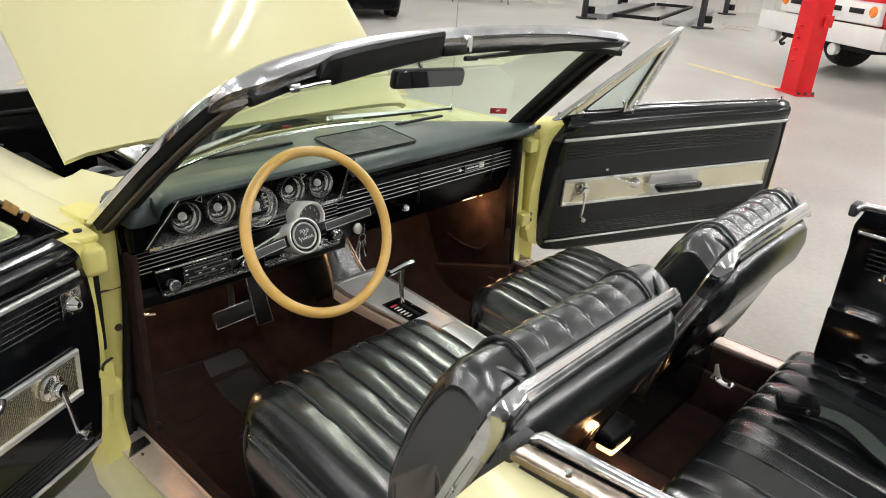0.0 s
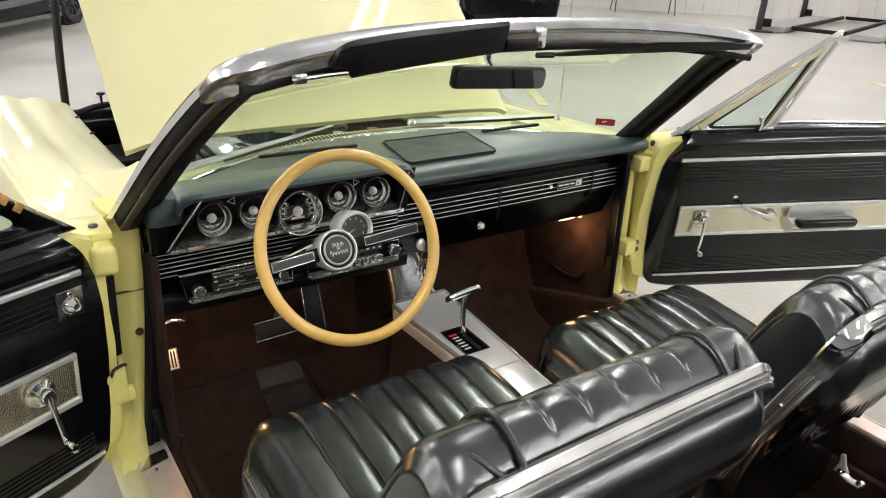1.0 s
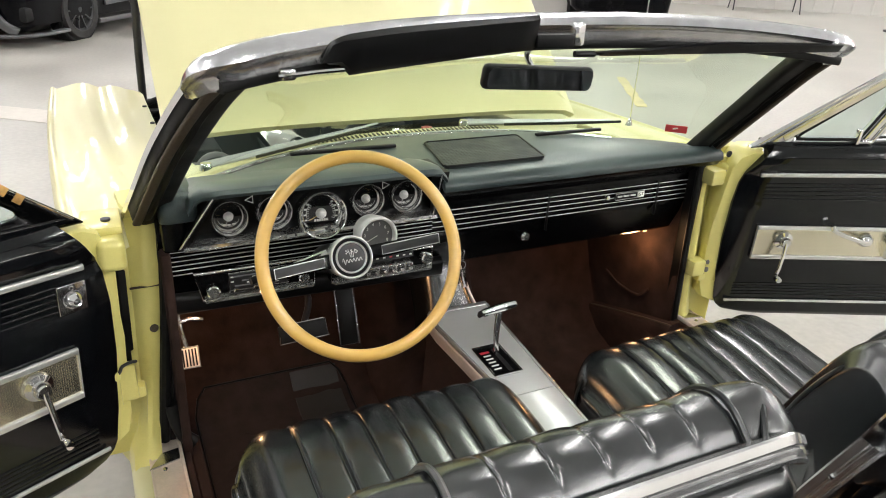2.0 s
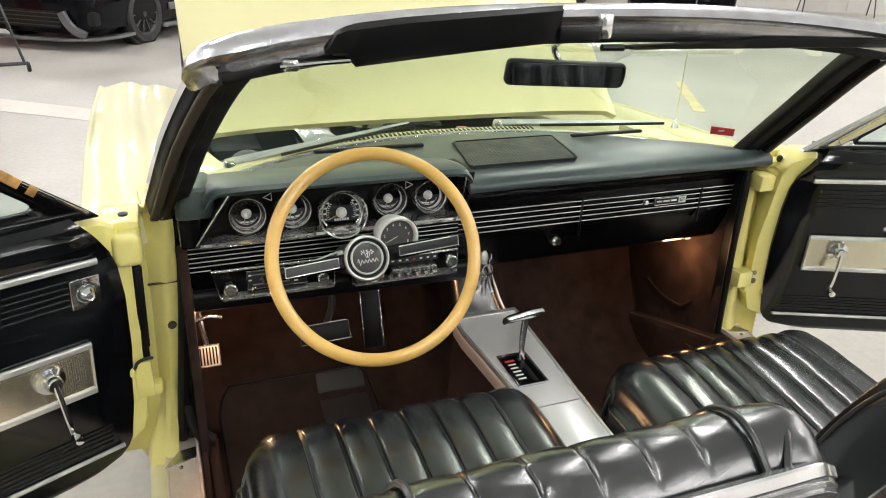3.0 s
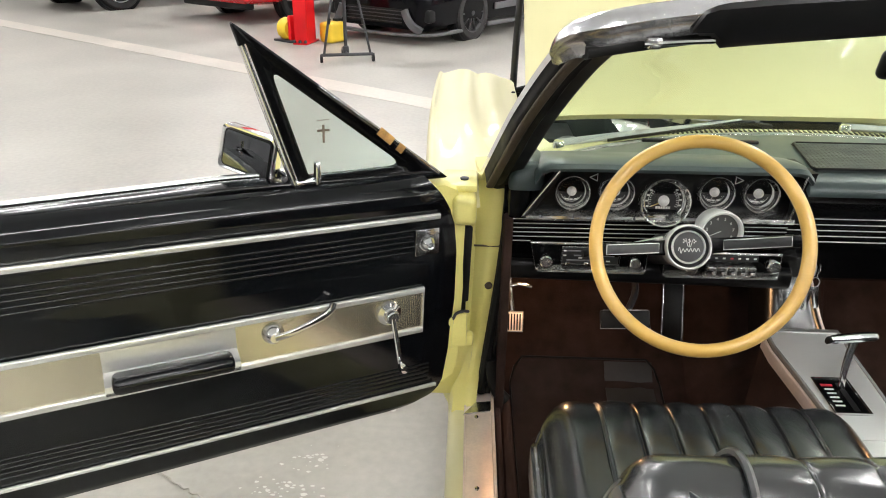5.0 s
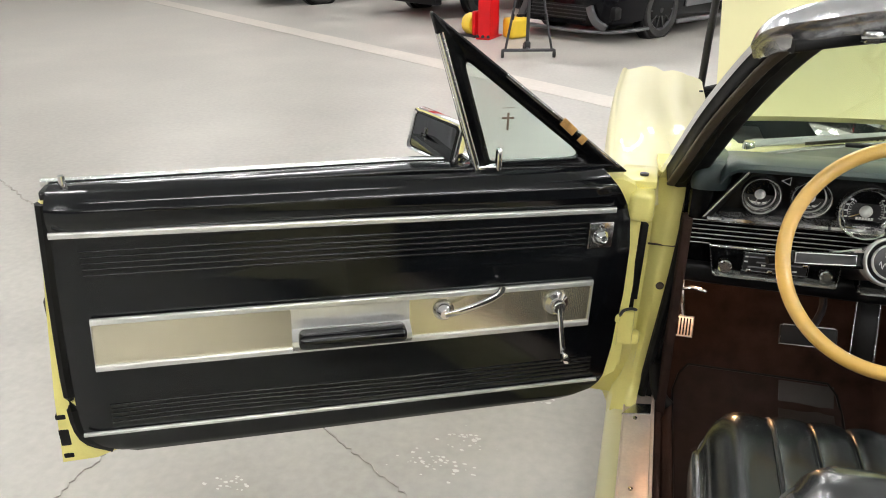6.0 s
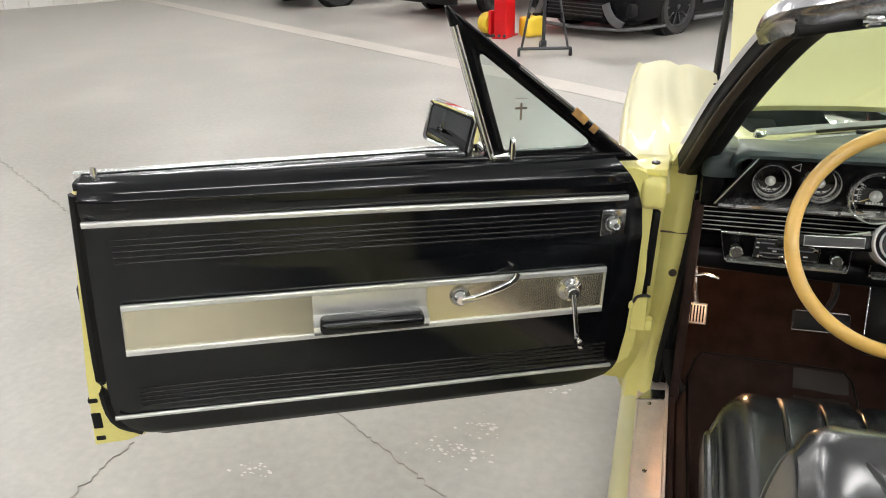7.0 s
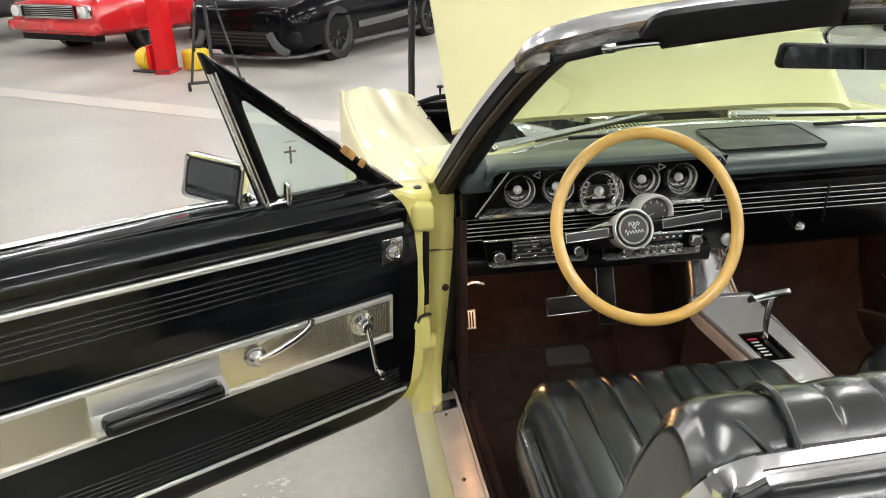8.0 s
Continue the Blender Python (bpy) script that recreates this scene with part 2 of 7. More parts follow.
def block(c, s, bevel=0.004, bm=None, seg=2):
    """A box with rounded edges, of centre c and size s."""
    tmp = bmesh.new()
    bmesh.ops.create_cube(tmp, size=1, matrix=Matrix.Translation(c) @ Matrix.Diagonal((*s, 1)))
    if bevel:
        bmesh.ops.bevel(tmp, geom=tmp.edges[:], offset=min(bevel, min(s) * 0.45), segments=seg, affect="EDGES", profile=0.5)
    if bm is None:
        return tmp
    join(bm, tmp)
    return bm


def join(bm, other, m=None):
    """Adds a second bmesh, moved by m, to the first and frees it."""
    if m is not None:
        other.transform(m)
    made = {v: bm.verts.new(v.co) for v in other.verts}
    for f in other.faces:
        try:
            bm.faces.new([made[v] for v in f.verts])
        except ValueError:
            pass
    other.free()
    return bm


def lathe(prof, n=28, bm=None, m=None):
    """A profile of (radius, height) turned about z."""
    rings = [[Vector((r * math.cos(2 * math.pi * i / n), r * math.sin(2 * math.pi * i / n), z)) for i in range(n)] for r, z in prof]
    tmp = loft(rings, None, True, True)
    if m is not None:
        tmp.transform(m)
    if bm is None:
        return tmp
    return join(bm, tmp)


def slab(outline, thick, bevel=0.0, seg=2):
    """A flat plate in the xy plane, from z = 0 down by thick, with its upper edge rounded."""
    bm = bmesh.new()
    top = bm.faces.new([bm.verts.new((x, y, 0)) for x, y in outline])
    if top.normal.z < 0:
        bmesh.ops.reverse_faces(bm, faces=[top])
    bm.normal_update()
    got = bmesh.ops.extrude_face_region(bm, geom=[top])
    bmesh.ops.translate(bm, verts=[g for g in got["geom"] if isinstance(g, bmesh.types.BMVert)], vec=(0, 0, -thick))
    if bevel:
        edges = [e for e in bm.edges if all(abs(v.co.z) < 1e-6 for v in e.verts)]
        bmesh.ops.bevel(bm, geom=edges, offset=bevel, segments=seg, affect="EDGES")
    bmesh.ops.recalc_face_normals(bm, faces=bm.faces)
    return bm


def axes(origin, x, y, z):
    """The matrix that lays local x, y, z along three given directions."""
    return Matrix.Translation(origin) @ Matrix((x, y, z)).transposed().to_4x4()


def part(name, bm, material, parent=None, label="", m=None, sharp=38):
    """One mesh object under a thing or a part."""
    if m is not None:
        bm.transform(m)
    bmesh.ops.recalc_face_normals(bm, faces=bm.faces)
    me = bpy.data.meshes.new(name)
    bm.to_mesh(me)
    bm.free()
    me.polygons.foreach_set("use_smooth", [True] * len(me.polygons))
    me.set_sharp_from_angle(angle=radians(sharp))
    me.materials.append(material)
    ob = new(name, me)
    ob.parent = parent
    if label:
        tagged(ob, label)
    return ob


def thing(name, place, label, category, group="", kind=""):
    ob = new(name)
    ob.location = place
    return tagged(ob, label, category, group, kind)


def setting(name, bm, material, label, category):
    ob = part(name, bm, material, None, "", None)
    return tagged(ob, label, category, "", "structure")


def words(name, text, size, material, parent, m, label="", depth=0.0004):
    """Raised lettering in the built-in font."""
    data = bpy.data.curves.new(name, "FONT")
    data.body, data.size, data.extrude, data.align_x, data.align_y = text, size, depth, "CENTER", "CENTER"
    tmp = bpy.data.objects.new(name, data)
    me = bpy.data.meshes.new_from_object(tmp)
    bpy.data.objects.remove(tmp)
    bpy.data.curves.remove(data)
    me.transform(m)
    me.materials.append(material)
    ob = new(name, me)
    ob.parent = parent
    if label:
        tagged(ob, label)
    return ob


def mirrored(bm):
    """A copy on the other side of the car."""
    other = bm.copy()
    other.transform(Matrix.Diagonal((-1, 1, 1, 1)))
    return other


# ---- the hall ----
A35 = radians(-35)
EX, EY = Vector((math.cos(A35), math.sin(A35), 0)), Vector((-math.sin(A35), math.cos(A35), 0))
HALL = axes((0, 0, 0), EX, EY, Vector((0, 0, 1)))
HX0, HX1, HY0, HY1, HZ = -17.0, 16.0, -11.0, 18.0, 4.6


def hall(x, y, z=0.0):
    return HALL @ Vector((x, y, z))


fl = block((lerp(HX0, HX1, 0.5), lerp(HY0, HY1, 0.5), -0.1), (HX1 - HX0 + 0.6, HY1 - HY0 + 0.6, 0.2), 0, None)
fl.transform(HALL)
floor = setting("floor", fl, concrete, "worn pale grey sealed concrete garage floor", "floor")


def hall_wall(name, c, s, material=None, label="off-white ribbed metal garage wall"):
    bm = block(c, s, 0, None)
    long = 0 if s[0] > s[1] else 1
    side = (1 if name in ("wall_south", "wall_west") else -1)
    for k in np.arange(-s[long] / 2 + 0.3, s[long] / 2, 0.45):
        rib_c, rib_s = list(c), [0.05, 0.05, s[2] - 0.01]
        rib_c[long] += k
        rib_c[1 - long] += side * (0.1 + 0.012)
        rib_s[1 - long] = 0.024
        block(rib_c, rib_s, 0.006, bm, 1)
    bm.transform(HALL)
    return setting(name, bm, material or wall_paint, label, "wall")


wall_north = hall_wall("wall_north", (lerp(HX0, HX1, 0.5), HY1 + 0.1, HZ / 2), (HX1 - HX0, 0.2, HZ))
wall_south = hall_wall("wall_south", (lerp(HX0, HX1, 0.5), HY0 - 0.1, HZ / 2), (HX1 - HX0, 0.2, HZ), dark_wall, "mid grey ribbed garage wall")
wall_east = hall_wall("wall_east", (HX1 + 0.1, lerp(HY0, HY1, 0.5), HZ / 2), (0.2, HY1 - HY0, HZ))
wall_west = hall_wall("wall_west", (HX0 - 0.1, lerp(HY0, HY1, 0.5), HZ / 2), (0.2, HY1 - HY0, HZ))
ce = block((lerp(HX0, HX1, 0.5), lerp(HY0, HY1, 0.5), HZ + 0.1), (HX1 - HX0 + 0.6, HY1 - HY0 + 0.6, 0.2), 0, None)
ce.transform(HALL)
ceiling = setting("ceiling", ce, ceiling_paint, "plain pale grey garage ceiling", "ceiling")


# twin-tube ceiling fittings hung in rows
def ceiling_light():
    t = thing("ceiling_light", (0, 0, 0), "white twin-tube light hung from the ceiling, lit", "ceiling light", "ceiling lights")
    part("housing", block((0, 0, -0.49), (0.10, 2.5, 0.04), 0.01), white_paint, t)
    for s in (-0.09, 0.09):
        part("tube", tube([(s, -1.2, -0.53), (s, 1.2, -0.53)], 0.022, 8, up=(0, 0, 1)), tube_light, t)
    for s in (-1.0, 1.0):
        part("hanger", tube([(0, s, -0.48), (0, s, 0.0)], 0.006, 6, up=(0, 1, 0)), dark_metal, t)
        part("tube_holder", block((0, s * 1.2, -0.52), (0.24, 0.03, 0.05), 0.006), white_paint, t)
    return t


first_light = ceiling_light()
spots = [(x, y) for x in (-11.7, -7.4, -3.1, 1.2, 5.5, 9.8, 14.1) for y in (-7.4, -2.6, 2.4, 7.0, 11.6, 16.2)]
first_light.matrix_basis = HALL @ pose(spots[0][0], spots[0][1], HZ)
for x, y in spots[1:]:
    copy_thing(first_light, HALL @ pose(x, y, HZ))

# ---- the car ----
car = thing("convertible_car", (0, 0, 0), "pale yellow classic two-door convertible with doors and hood open", "car")


def both(name, bm, material, parent=None, label=""):
    """The part and its mirror image on the other side."""
    other = mirrored(bm)
    return part(name, bm, material, parent or car, label), part(name, other, material, parent or car, label)


# front fenders
def fender():
    rings = []
    for y, top, out, k in ((0.075, 0.918, -0.890, 0.1), (0.35, 0.909, -0.905, 0.3), (0.7, 0.892, -0.922, 0.6), (1.1, 0.871, -0.934, 0.9), (1.4, 0.861, -0.937, 1.0), (1.6, 0.857, -0.936, 1.0), (1.68, 0.853, -0.934, 1.0), (1.72, 0.825, -0.925, 0.8)):
        s = [(out + 0.05, 0.30), (out + 0.004, 0.42), (out - 0.012, 0.58), (out - 0.013, 0.68), (out - 0.012, 0.74), (out - 0.009, top - 0.05), (out - 0.004, top - 0.010), (out + 0.002, top + 0.001), (out + 0.010, top + 0.001),
             (out + 0.020, top - 0.005), (out + 0.055, top + 0.004), (out + 0.090, top + 0.013), (out + 0.130, top + 0.010), (out + 0.165, top - 0.002 - 0.004 * k), (out + 0.200, top - 0.002 + 0.002 * k), (out + 0.240, top - 0.008), (out + 0.262, top - 0.014 - 0.004 * k), (out + 0.266 + 0.045 * k, top - 0.022 - 0.010 * k), (out + 0.266 + 0.048 * k, top - 0.06),
             (out + 0.20, top - 0.13), (out + 0.10, 0.5), (out + 0.08, 0.30)]
        rings.append([(x, y, z) for x, z in s])
    fine = [curve(c, 4) for c in zip(*rings)]
    return loft([curve([Vector(q) for q in r], 2) for r in zip(*fine)])


fender_left, fender_right = both("fender", fender(), paint, None, "pale yellow front fender")
for y_, x_ in ((0.86, -0.640), (1.08, -0.630), (1.34, -0.632)):
    part("fender_bolt", lathe([(0.001, 0.006), (0.007, 0.005), (0.008, 0.0)], 8, None, Matrix.Translation((x_, y_, 0.850 - 0.02 * (y_ - 0.86)))), dark_metal, fender_left, "dark fender bolt")

# hood, raised on its rear hinges
HOOD = axes((0, 0.462, 0.980), Vector((1, 0, 0)), Vector((0, math.cos(radians(44)), math.sin(radians(44)))), Vector((0, -math.sin(radians(44)), math.cos(radians(44)))))


def hood_skin():
    rows = []
    for j in range(15):
        v = j / 14
        y = 1.43 * v
        half = 0.645 + 0.012 * v - 0.02 * v ** 6
        row_t, row_b = [], []
        for i in range(25):
            u = i / 24 * 2 - 1
            x = u * half
            bulge = 0.034 * (1 - u ** 4)
            lip = -0.02 * max(0, (abs(u) - 0.955) / 0.045) ** 2
            drop = -0.06 * max(0, (v - 0.9) / 0.1) ** 2
            row_t.append(Vector((x, y, bulge + lip + drop - 0.034)))
            row_b.append(Vector((x * 0.995, y, bulge + lip + drop - 0.034 - 0.022)))
        rows.append(row_t + row_b[::-1])
    return loft(rows)


hood = part("hood", hood_skin(), paint, car, "pale yellow raised hood panel", HOOD, 60)
brace = bmesh.new()
for x0, y0, x1, y1 in ((-0.56, 0.08, 0.56, 0.08), (-0.56, 1.3, 0.56, 1.3), (-0.56, 0.08, -0.56, 1.3), (0.56, 0.08, 0.56, 1.3), (-0.56, 0.08, 0.56, 1.3), (0.56, 0.08, -0.56, 1.3)):
    tmp = sweep([(x0, y0, -0.07), (x1, y1, -0.07)], rounded(0.07, 0.05, 0.01), (0, 0, 1))
    join(brace, tmp)
part("hood_brace", brace, satin_black, hood, "black underside brace", HOOD)

# cowl with its grille slots
cowl_rows = []
for x in np.linspace(-0.80, 0.80, 65):
    q = 1 - (x / 0.8) ** 2
    y0 = 0.055 + 0.285 * (1 - abs(x / 0.8) ** 2.6)
    z = 0.935 + 0.024 * q - table(abs(x), [(0.58, 0.0), (0.66, 0.032)])
    yf = max(y0 + 0.050, table(abs(x), [(0.56, 0.0), (0.62, 0.445)]))
    cowl_rows.append([(x, y0 - 0.03, z - 0.045), (x, y0 - 0.012, z + 0.006), (x, y0 + 0.02, z + 0.012), (x, yf, z + 0.004), (x, yf + 0.006, z - 0.014), (x, yf + 0.006, z - 0.09)])
cowl = part("cowl_panel", loft(cowl_rows), paint, car, "pale yellow cowl with black vent slots")
for i in range(52):
    x = -0.39 + 0.0125 * i
    y0 = 0.055 + 0.285 * (1 - abs(x / 0.8) ** 2.6) + 0.008
    part("vent_slot", block((x, y0, 0.9455 + 0.024 * (1 - (x / 0.8) ** 2)), (0.0055, 0.024, 0.004), 0.0012, None, 1), satin_black, cowl)

# engine bay
for c, s in (((0, 1.29, 0.35), (1.3, 1.32, 0.04)), ((-0.665, 1.29, 0.54), (0.03, 1.32, 0.40)), ((0.665, 1.29, 0.54), (0.03, 1.32, 0.40)), ((0, 0.60, 0.60), (1.3, 0.03, 0.50)), ((0, 0.49, 0.846), (1.3, 0.22, 0.012))):
    part("engine_bay_panel", block(c, s, 0.008), satin_black, car, "black painted engine bay panel")
part("radiator", block((0, 1.88, 0.6), (0.8, 0.07, 0.5), 0.01), satin_black, car, "black radiator")
part("radiator_support", block((0, 1.86, 0.70), (1.34, 0.14, 0.03), 0.008), satin_black, car, "black radiator support bar")
engine = part("engine", block((0, 1.05, 0.56), (0.46, 0.66, 0.3), 0.04), engine_metal, car, "grimy grey engine block")
for s in (-1, 1):
    part("valve_cover", block((s * 0.2, 1.05, 0.74), (0.15, 0.56, 0.08), 0.025), chrome, engine, "chrome valve cover")
part("air_cleaner", lathe([(0.02, 0), (0.17, 0), (0.185, 0.01), (0.185, 0.055), (0.17, 0.07), (0.03, 0.075), (0.02, 0.085)], 28, None, Matrix.Translation((0, 1.0, 0.80))), chrome, engine, "round chrome air cleaner")
part("battery", block((-0.45, 1.62, 0.52), (0.2, 0.27, 0.2), 0.01), satin_black, car, "black battery")
part("washer_cap", lathe([(0.016, 0), (0.02, 0.006), (0.018, 0.02), (0.001, 0.022)], 18, None, Matrix.Translation((0.15, 0.60, 0.885))), red_paint, car, "red filler cap")
part("wiper_linkage", tube(curve([(-0.5, 0.43, 0.90), (-0.2, 0.445, 0.915), (0.2, 0.44, 0.918), (0.5, 0.43, 0.90)], 6), 0.007, 8), worn_chrome, car, "dull steel linkage rod below the cowl")
part("brake_booster", lathe([(0.02, 0), (0.06, 0), (0.065, 0.02), (0.06, 0.05), (0.03, 0.06), (0.025, 0.14), (0.015, 0.14)], 20, None, axes((-0.50, 0.615, 0.80), Vector((1, 0, 0)), Vector((0, 0, -1)), Vector((0, 1, 0)))), dark_metal, car, "dark brake booster")
hoses = bmesh.new()
for pts in (((0.1, 1.5, 0.75), (0.2, 1.7, 0.83), (0.1, 1.84, 0.8)), ((-0.2, 0.52, 0.85), (-0.05, 0.7, 0.9), (0.15, 0.8, 0.86))):
    tube(curve(pts, 6), 0.014, 8, hoses)
part("hose", hoses, rubber, engine, "black rubber hoses")
# dark upright prop by the left fender
prop = part("hood_prop", tube([(-0.604, 1.83, 0.74), (-0.602, 1.80, 0.95), (-0.594, 1.764, 1.2)], 0.016, 10), dark_metal, car, "dark steel hood prop rod")
part("prop_rod", tube([(-0.594, 1.766, 1.19), (-0.585, 1.72, 1.6)], 0.011, 10), dark_metal, prop, "thinner upper rod")
for z_, r_ in ((1.165, 0.021), (1.20, 0.017), (1.235, 0.020)):
    y_ = lerp(1.80, 1.72, (z_ - 0.95) / 0.65)
    part("collar", tube([(-0.5945, y_, z_ - 0.011), (-0.594, y_ - 0.001, z_ + 0.011)], r_, 10), dark_metal, prop)
latch = part("hood_latch_bar", tube(curve([(-0.62, 1.56, 0.80), (-0.50, 1.62, 0.815), (-0.30, 1.66, 0.81), (0.0, 1.68, 0.81)], 5), 0.012, 8), satin_black, car, "black rod across the engine bay")
part("wing_nut", lathe([(0.004, 0.0), (0.006, 0.03), (0.016, 0.034), (0.016, 0.042), (0.001, 0.046)], 10, None, Matrix.Translation((-0.50, 1.62, 0.824))), dark_metal, latch, "dark thumb screw")
part("fender_end", block((-0.845, 0.055, 0.63), (0.125, 0.02, 0.56), 0.004), bounce_paint, car, "yellow fender closing panel")
recess = []
for z, d in ((0.36, 0.0), (0.42, 0.006), (0.60, 0.010), (0.85, 0.010), (0.93, 0.004), (0.955, -0.004)):
    recess.append([(0.772, 0.004 + d * 0.4, z), (0.800, 0.010 + d, z), (0.835, 0.014 + d, z), (0.868, 0.006 + d, z), (0.884, -0.010, z), (0.892, 0.02, z), (0.885, 0.075, z), (0.772, 0.075, z)])
part("fender_end", loft(recess), bounce_paint, car, "yellow fender closing panel", None, 40)


# front hinge posts
def post(inner, ahead=0.0):
    rings = []
    for z, xo, yo in ((0.30, -0.836, -0.062), (0.345, -0.834, -0.056), (0.37, -0.830, -0.040), (0.40, -0.820, -0.018), (0.44, -0.810, -0.004), (0.50, -0.802, 0.0), (0.62, -0.797, 0.0), (0.78, -0.793, 0.004), (0.88, -0.788, 0.01), (0.94, -0.782, 0.02)):
        xi, yo = inner(z), yo + ahead
        mid = lerp(xi, xo, 0.48)
        rings.append([(xi, yo - 0.012, z), (xi - 0.010, yo - 0.021, z), (mid + 0.006, yo - 0.024, z), (mid - 0.004, yo - 0.019, z), (xo + 0.020, yo - 0.013, z), (xo + 0.006, yo - 0.002, z), (xo, yo + 0.03, z), (xo - 0.004, yo + 0.10, z), (xi - 0.02, yo + 0.11, z), (xi, yo + 0.05, z)])
    cols = [curve(c, 3) for c in zip(*rings)]
    return loft([list(r) for r in zip(*cols)])


post_left = part("hinge_post", post(lambda z: table(z, [(0.30, -0.772), (0.37, -0.768), (0.51, -0.752), (0.76, -0.722), (0.94, -0.712)]), 0.05), bounce_paint, car, "yellow painted door hinge post")
post_right = part("hinge_post", mirrored(post(lambda z: table(z, [(0.30, -0.752), (0.50, -0.742), (0.76, -0.732), (0.94, -0.738)]))), bounce_paint, car, "yellow painted door hinge post")
for z, w in ((0.885, 0.046), (0.60, 0.05)):
    hb_ = block((0.760, -0.030, z), (0.050, 0.05, w), 0.008)
    block((0.806, -0.022, z - 0.004), (0.050, 0.03, w * 0.9), 0.008, hb_)
    hb_ = part("hinge_strap", hb_, bounce_paint, post_right, "pale yellow door hinge strap")
    for dx, dz in ((0.803, 0.012), (0.803, -0.014)):
        part("hinge_bolt", lathe([(0.002, 0), (0.008, 0), (0.0085, 0.004), (0.002, 0.006)], 10, None, axes((dx, -0.039, z + dz), Vector((1, 0, 0)), Vector((0, 0, 1)), Vector((0, -1, 0)))), engine_metal, hb_)
    part("hinge_slot", block((0.784, -0.046, z), (0.004, 0.01, w * 0.9), 0.001), dark_metal, hb_)
for p, s in ((post_left, 1), (post_right, -1)):
    flip = Matrix.Diagonal((s, 1, 1, 1))
    if s > 0:
        part("rubber_plug", lathe([(0.001, 0.003), (0.0055, 0.003), (0.0075, 0.006), (0.009, 0.003), (0.0095, 0)], 14, None, flip @ axes((-0.749, 0.029, 0.672), Vector((1, 0, 0)), Vector((0, 0, 1)), Vector((0, -1, 0)))), brown_strip, p, "dark plugged hole")
        part("post_seam", block((-0.754, 0.0325, 0.772), (0.064, 0.010, 0.0007), 0.0001), brown_strip, p, "thin seam across the post", flip)
    upper = block((-0.809, -0.025, 0.888), (0.052, 0.07, 0.066), 0.014, None, 3)
    block((-0.82, 0.03, 0.928), (0.075, 0.11, 0.018), 0.006, upper)
    part("upper_hinge", upper, bounce_paint, p, "yellow upper door hinge", flip)
    low = block((-0.820, -0.034 if s > 0 else -0.012, 0.592), (0.046, 0.022, 0.088), 0.006)
    block((-0.806, -0.024, 0.560), (0.050, 0.03, 0.030), 0.008, low)
    block((-0.842, -0.046, 0.622), (0.030, 0.03, 0.022), 0.006, low)
    tube([(-0.838, -0.050, 0.548), (-0.838, -0.050, 0.628)], 0.008, 10, low)
    part("lower_hinge", low, bounce_paint, p, "yellow lower door hinge", flip)
    if s > 0:
        # solid black block painted in for the shade of the open gap
        part("hinge_gap_shade", block((-0.808, 0.036, 0.72), (0.014, 0.02, 0.27), 0.003), satin_black, p, "black block for the shade in the gap behind the hinges", flip)
    if s > 0:
        check = tube(curve([(-0.795, -0.030, 0.634), (-0.806, -0.050, 0.646), (-0.822, -0.052, 0.640), (-0.830, -0.056, 0.628), (-0.845, -0.058, 0.622)], 4), 0.0035, 8)
        part("hinge_spring", check, dark_metal, p, "greasy steel check spring", flip)
    part("hinge_bolt", lathe([(0.003, 0), (0.009, 0), (0.0095, 0.004), (0.003, 0.006)], 12, None, Matrix.Translation((-0.811, 0.014, 0.937)) if s > 0 else flip @ axes((-0.805, -0.027, 0.945), Vector((1, 0, 0)), Vector((0, 0, 1)), Vector((0, -1, 0)))), dark_metal, p)

# rubber seals round the door openings
part("door_seal", tube(curve([(-0.758, 0.03, 0.37), (-0.744, 0.03, 0.5), (-0.722, 0.032, 0.7), (-0.710, 0.034, 0.85), (-0.702, 0.030, 0.93), (-0.705, 0.0, 0.965)], 5), 0.012, 8, up=(1, 0, 0)), rubber, car, "black rubber door seal")
part("door_seal", tube(curve([(0.738, -0.02, 0.36), (0.730, -0.02, 0.5), (0.722, -0.018, 0.7), (0.720, -0.016, 0.85), (0.724, -0.012, 0.93), (0.728, -0.03, 0.965)], 5), 0.010, 8, up=(1, 0, 0)), rubber, car, "black rubber door seal")

for s, xs in ((1, (-0.748, -0.734, -0.712, -0.702, -0.696)), (-1, (-0.735, -0.728, -0.722, -0.720, -0.722))):
    rows = []
    for z, x in zip((0.20, 0.50, 0.70, 0.85, 0.955), xs):
        deep, y0 = (0.06, 0.05) if s > 0 else (0.014, 0.0)
        rows.append([(s * (x - 0.022), y0 - 0.012, z), (s * (x + 0.008), y0 - 0.014, z), (s * (x + 0.006 + 0.16 * deep), y0 + 0.004, z), (s * (x + 0.008 + 0.16 * deep), y0 + deep, z), (s * (x - 0.02), y0 + deep + 0.01, z)])
    part("post_trim", loft(rows), satin_black, car, "black trim behind the door seal", None, 50)
part("wire_boot", tube(curve([(-0.735, 0.026, 0.47), (-0.728, 0.018, 0.42), (-0.715, 0.010, 0.385), (-0.695, 0.004, 0.365)], 5), 0.016, 10, up=(1, 0, 0)), rubber, car, "black rubber corner boot by the sill")
# sills with scuff plates
def sill():
    prof = [(-0.80, 0.17), (-0.83, 0.22), (-0.838, 0.29), (-0.832, 0.33), (-0.818, 0.346), (-0.80, 0.352), (-0.725, 0.352), (-0.72, 0.30), (-0.72, 0.2)]
    return loft([[(x, y, z) for x, z in prof] for y in (0.08, -0.03, -0.5, -1.06)])


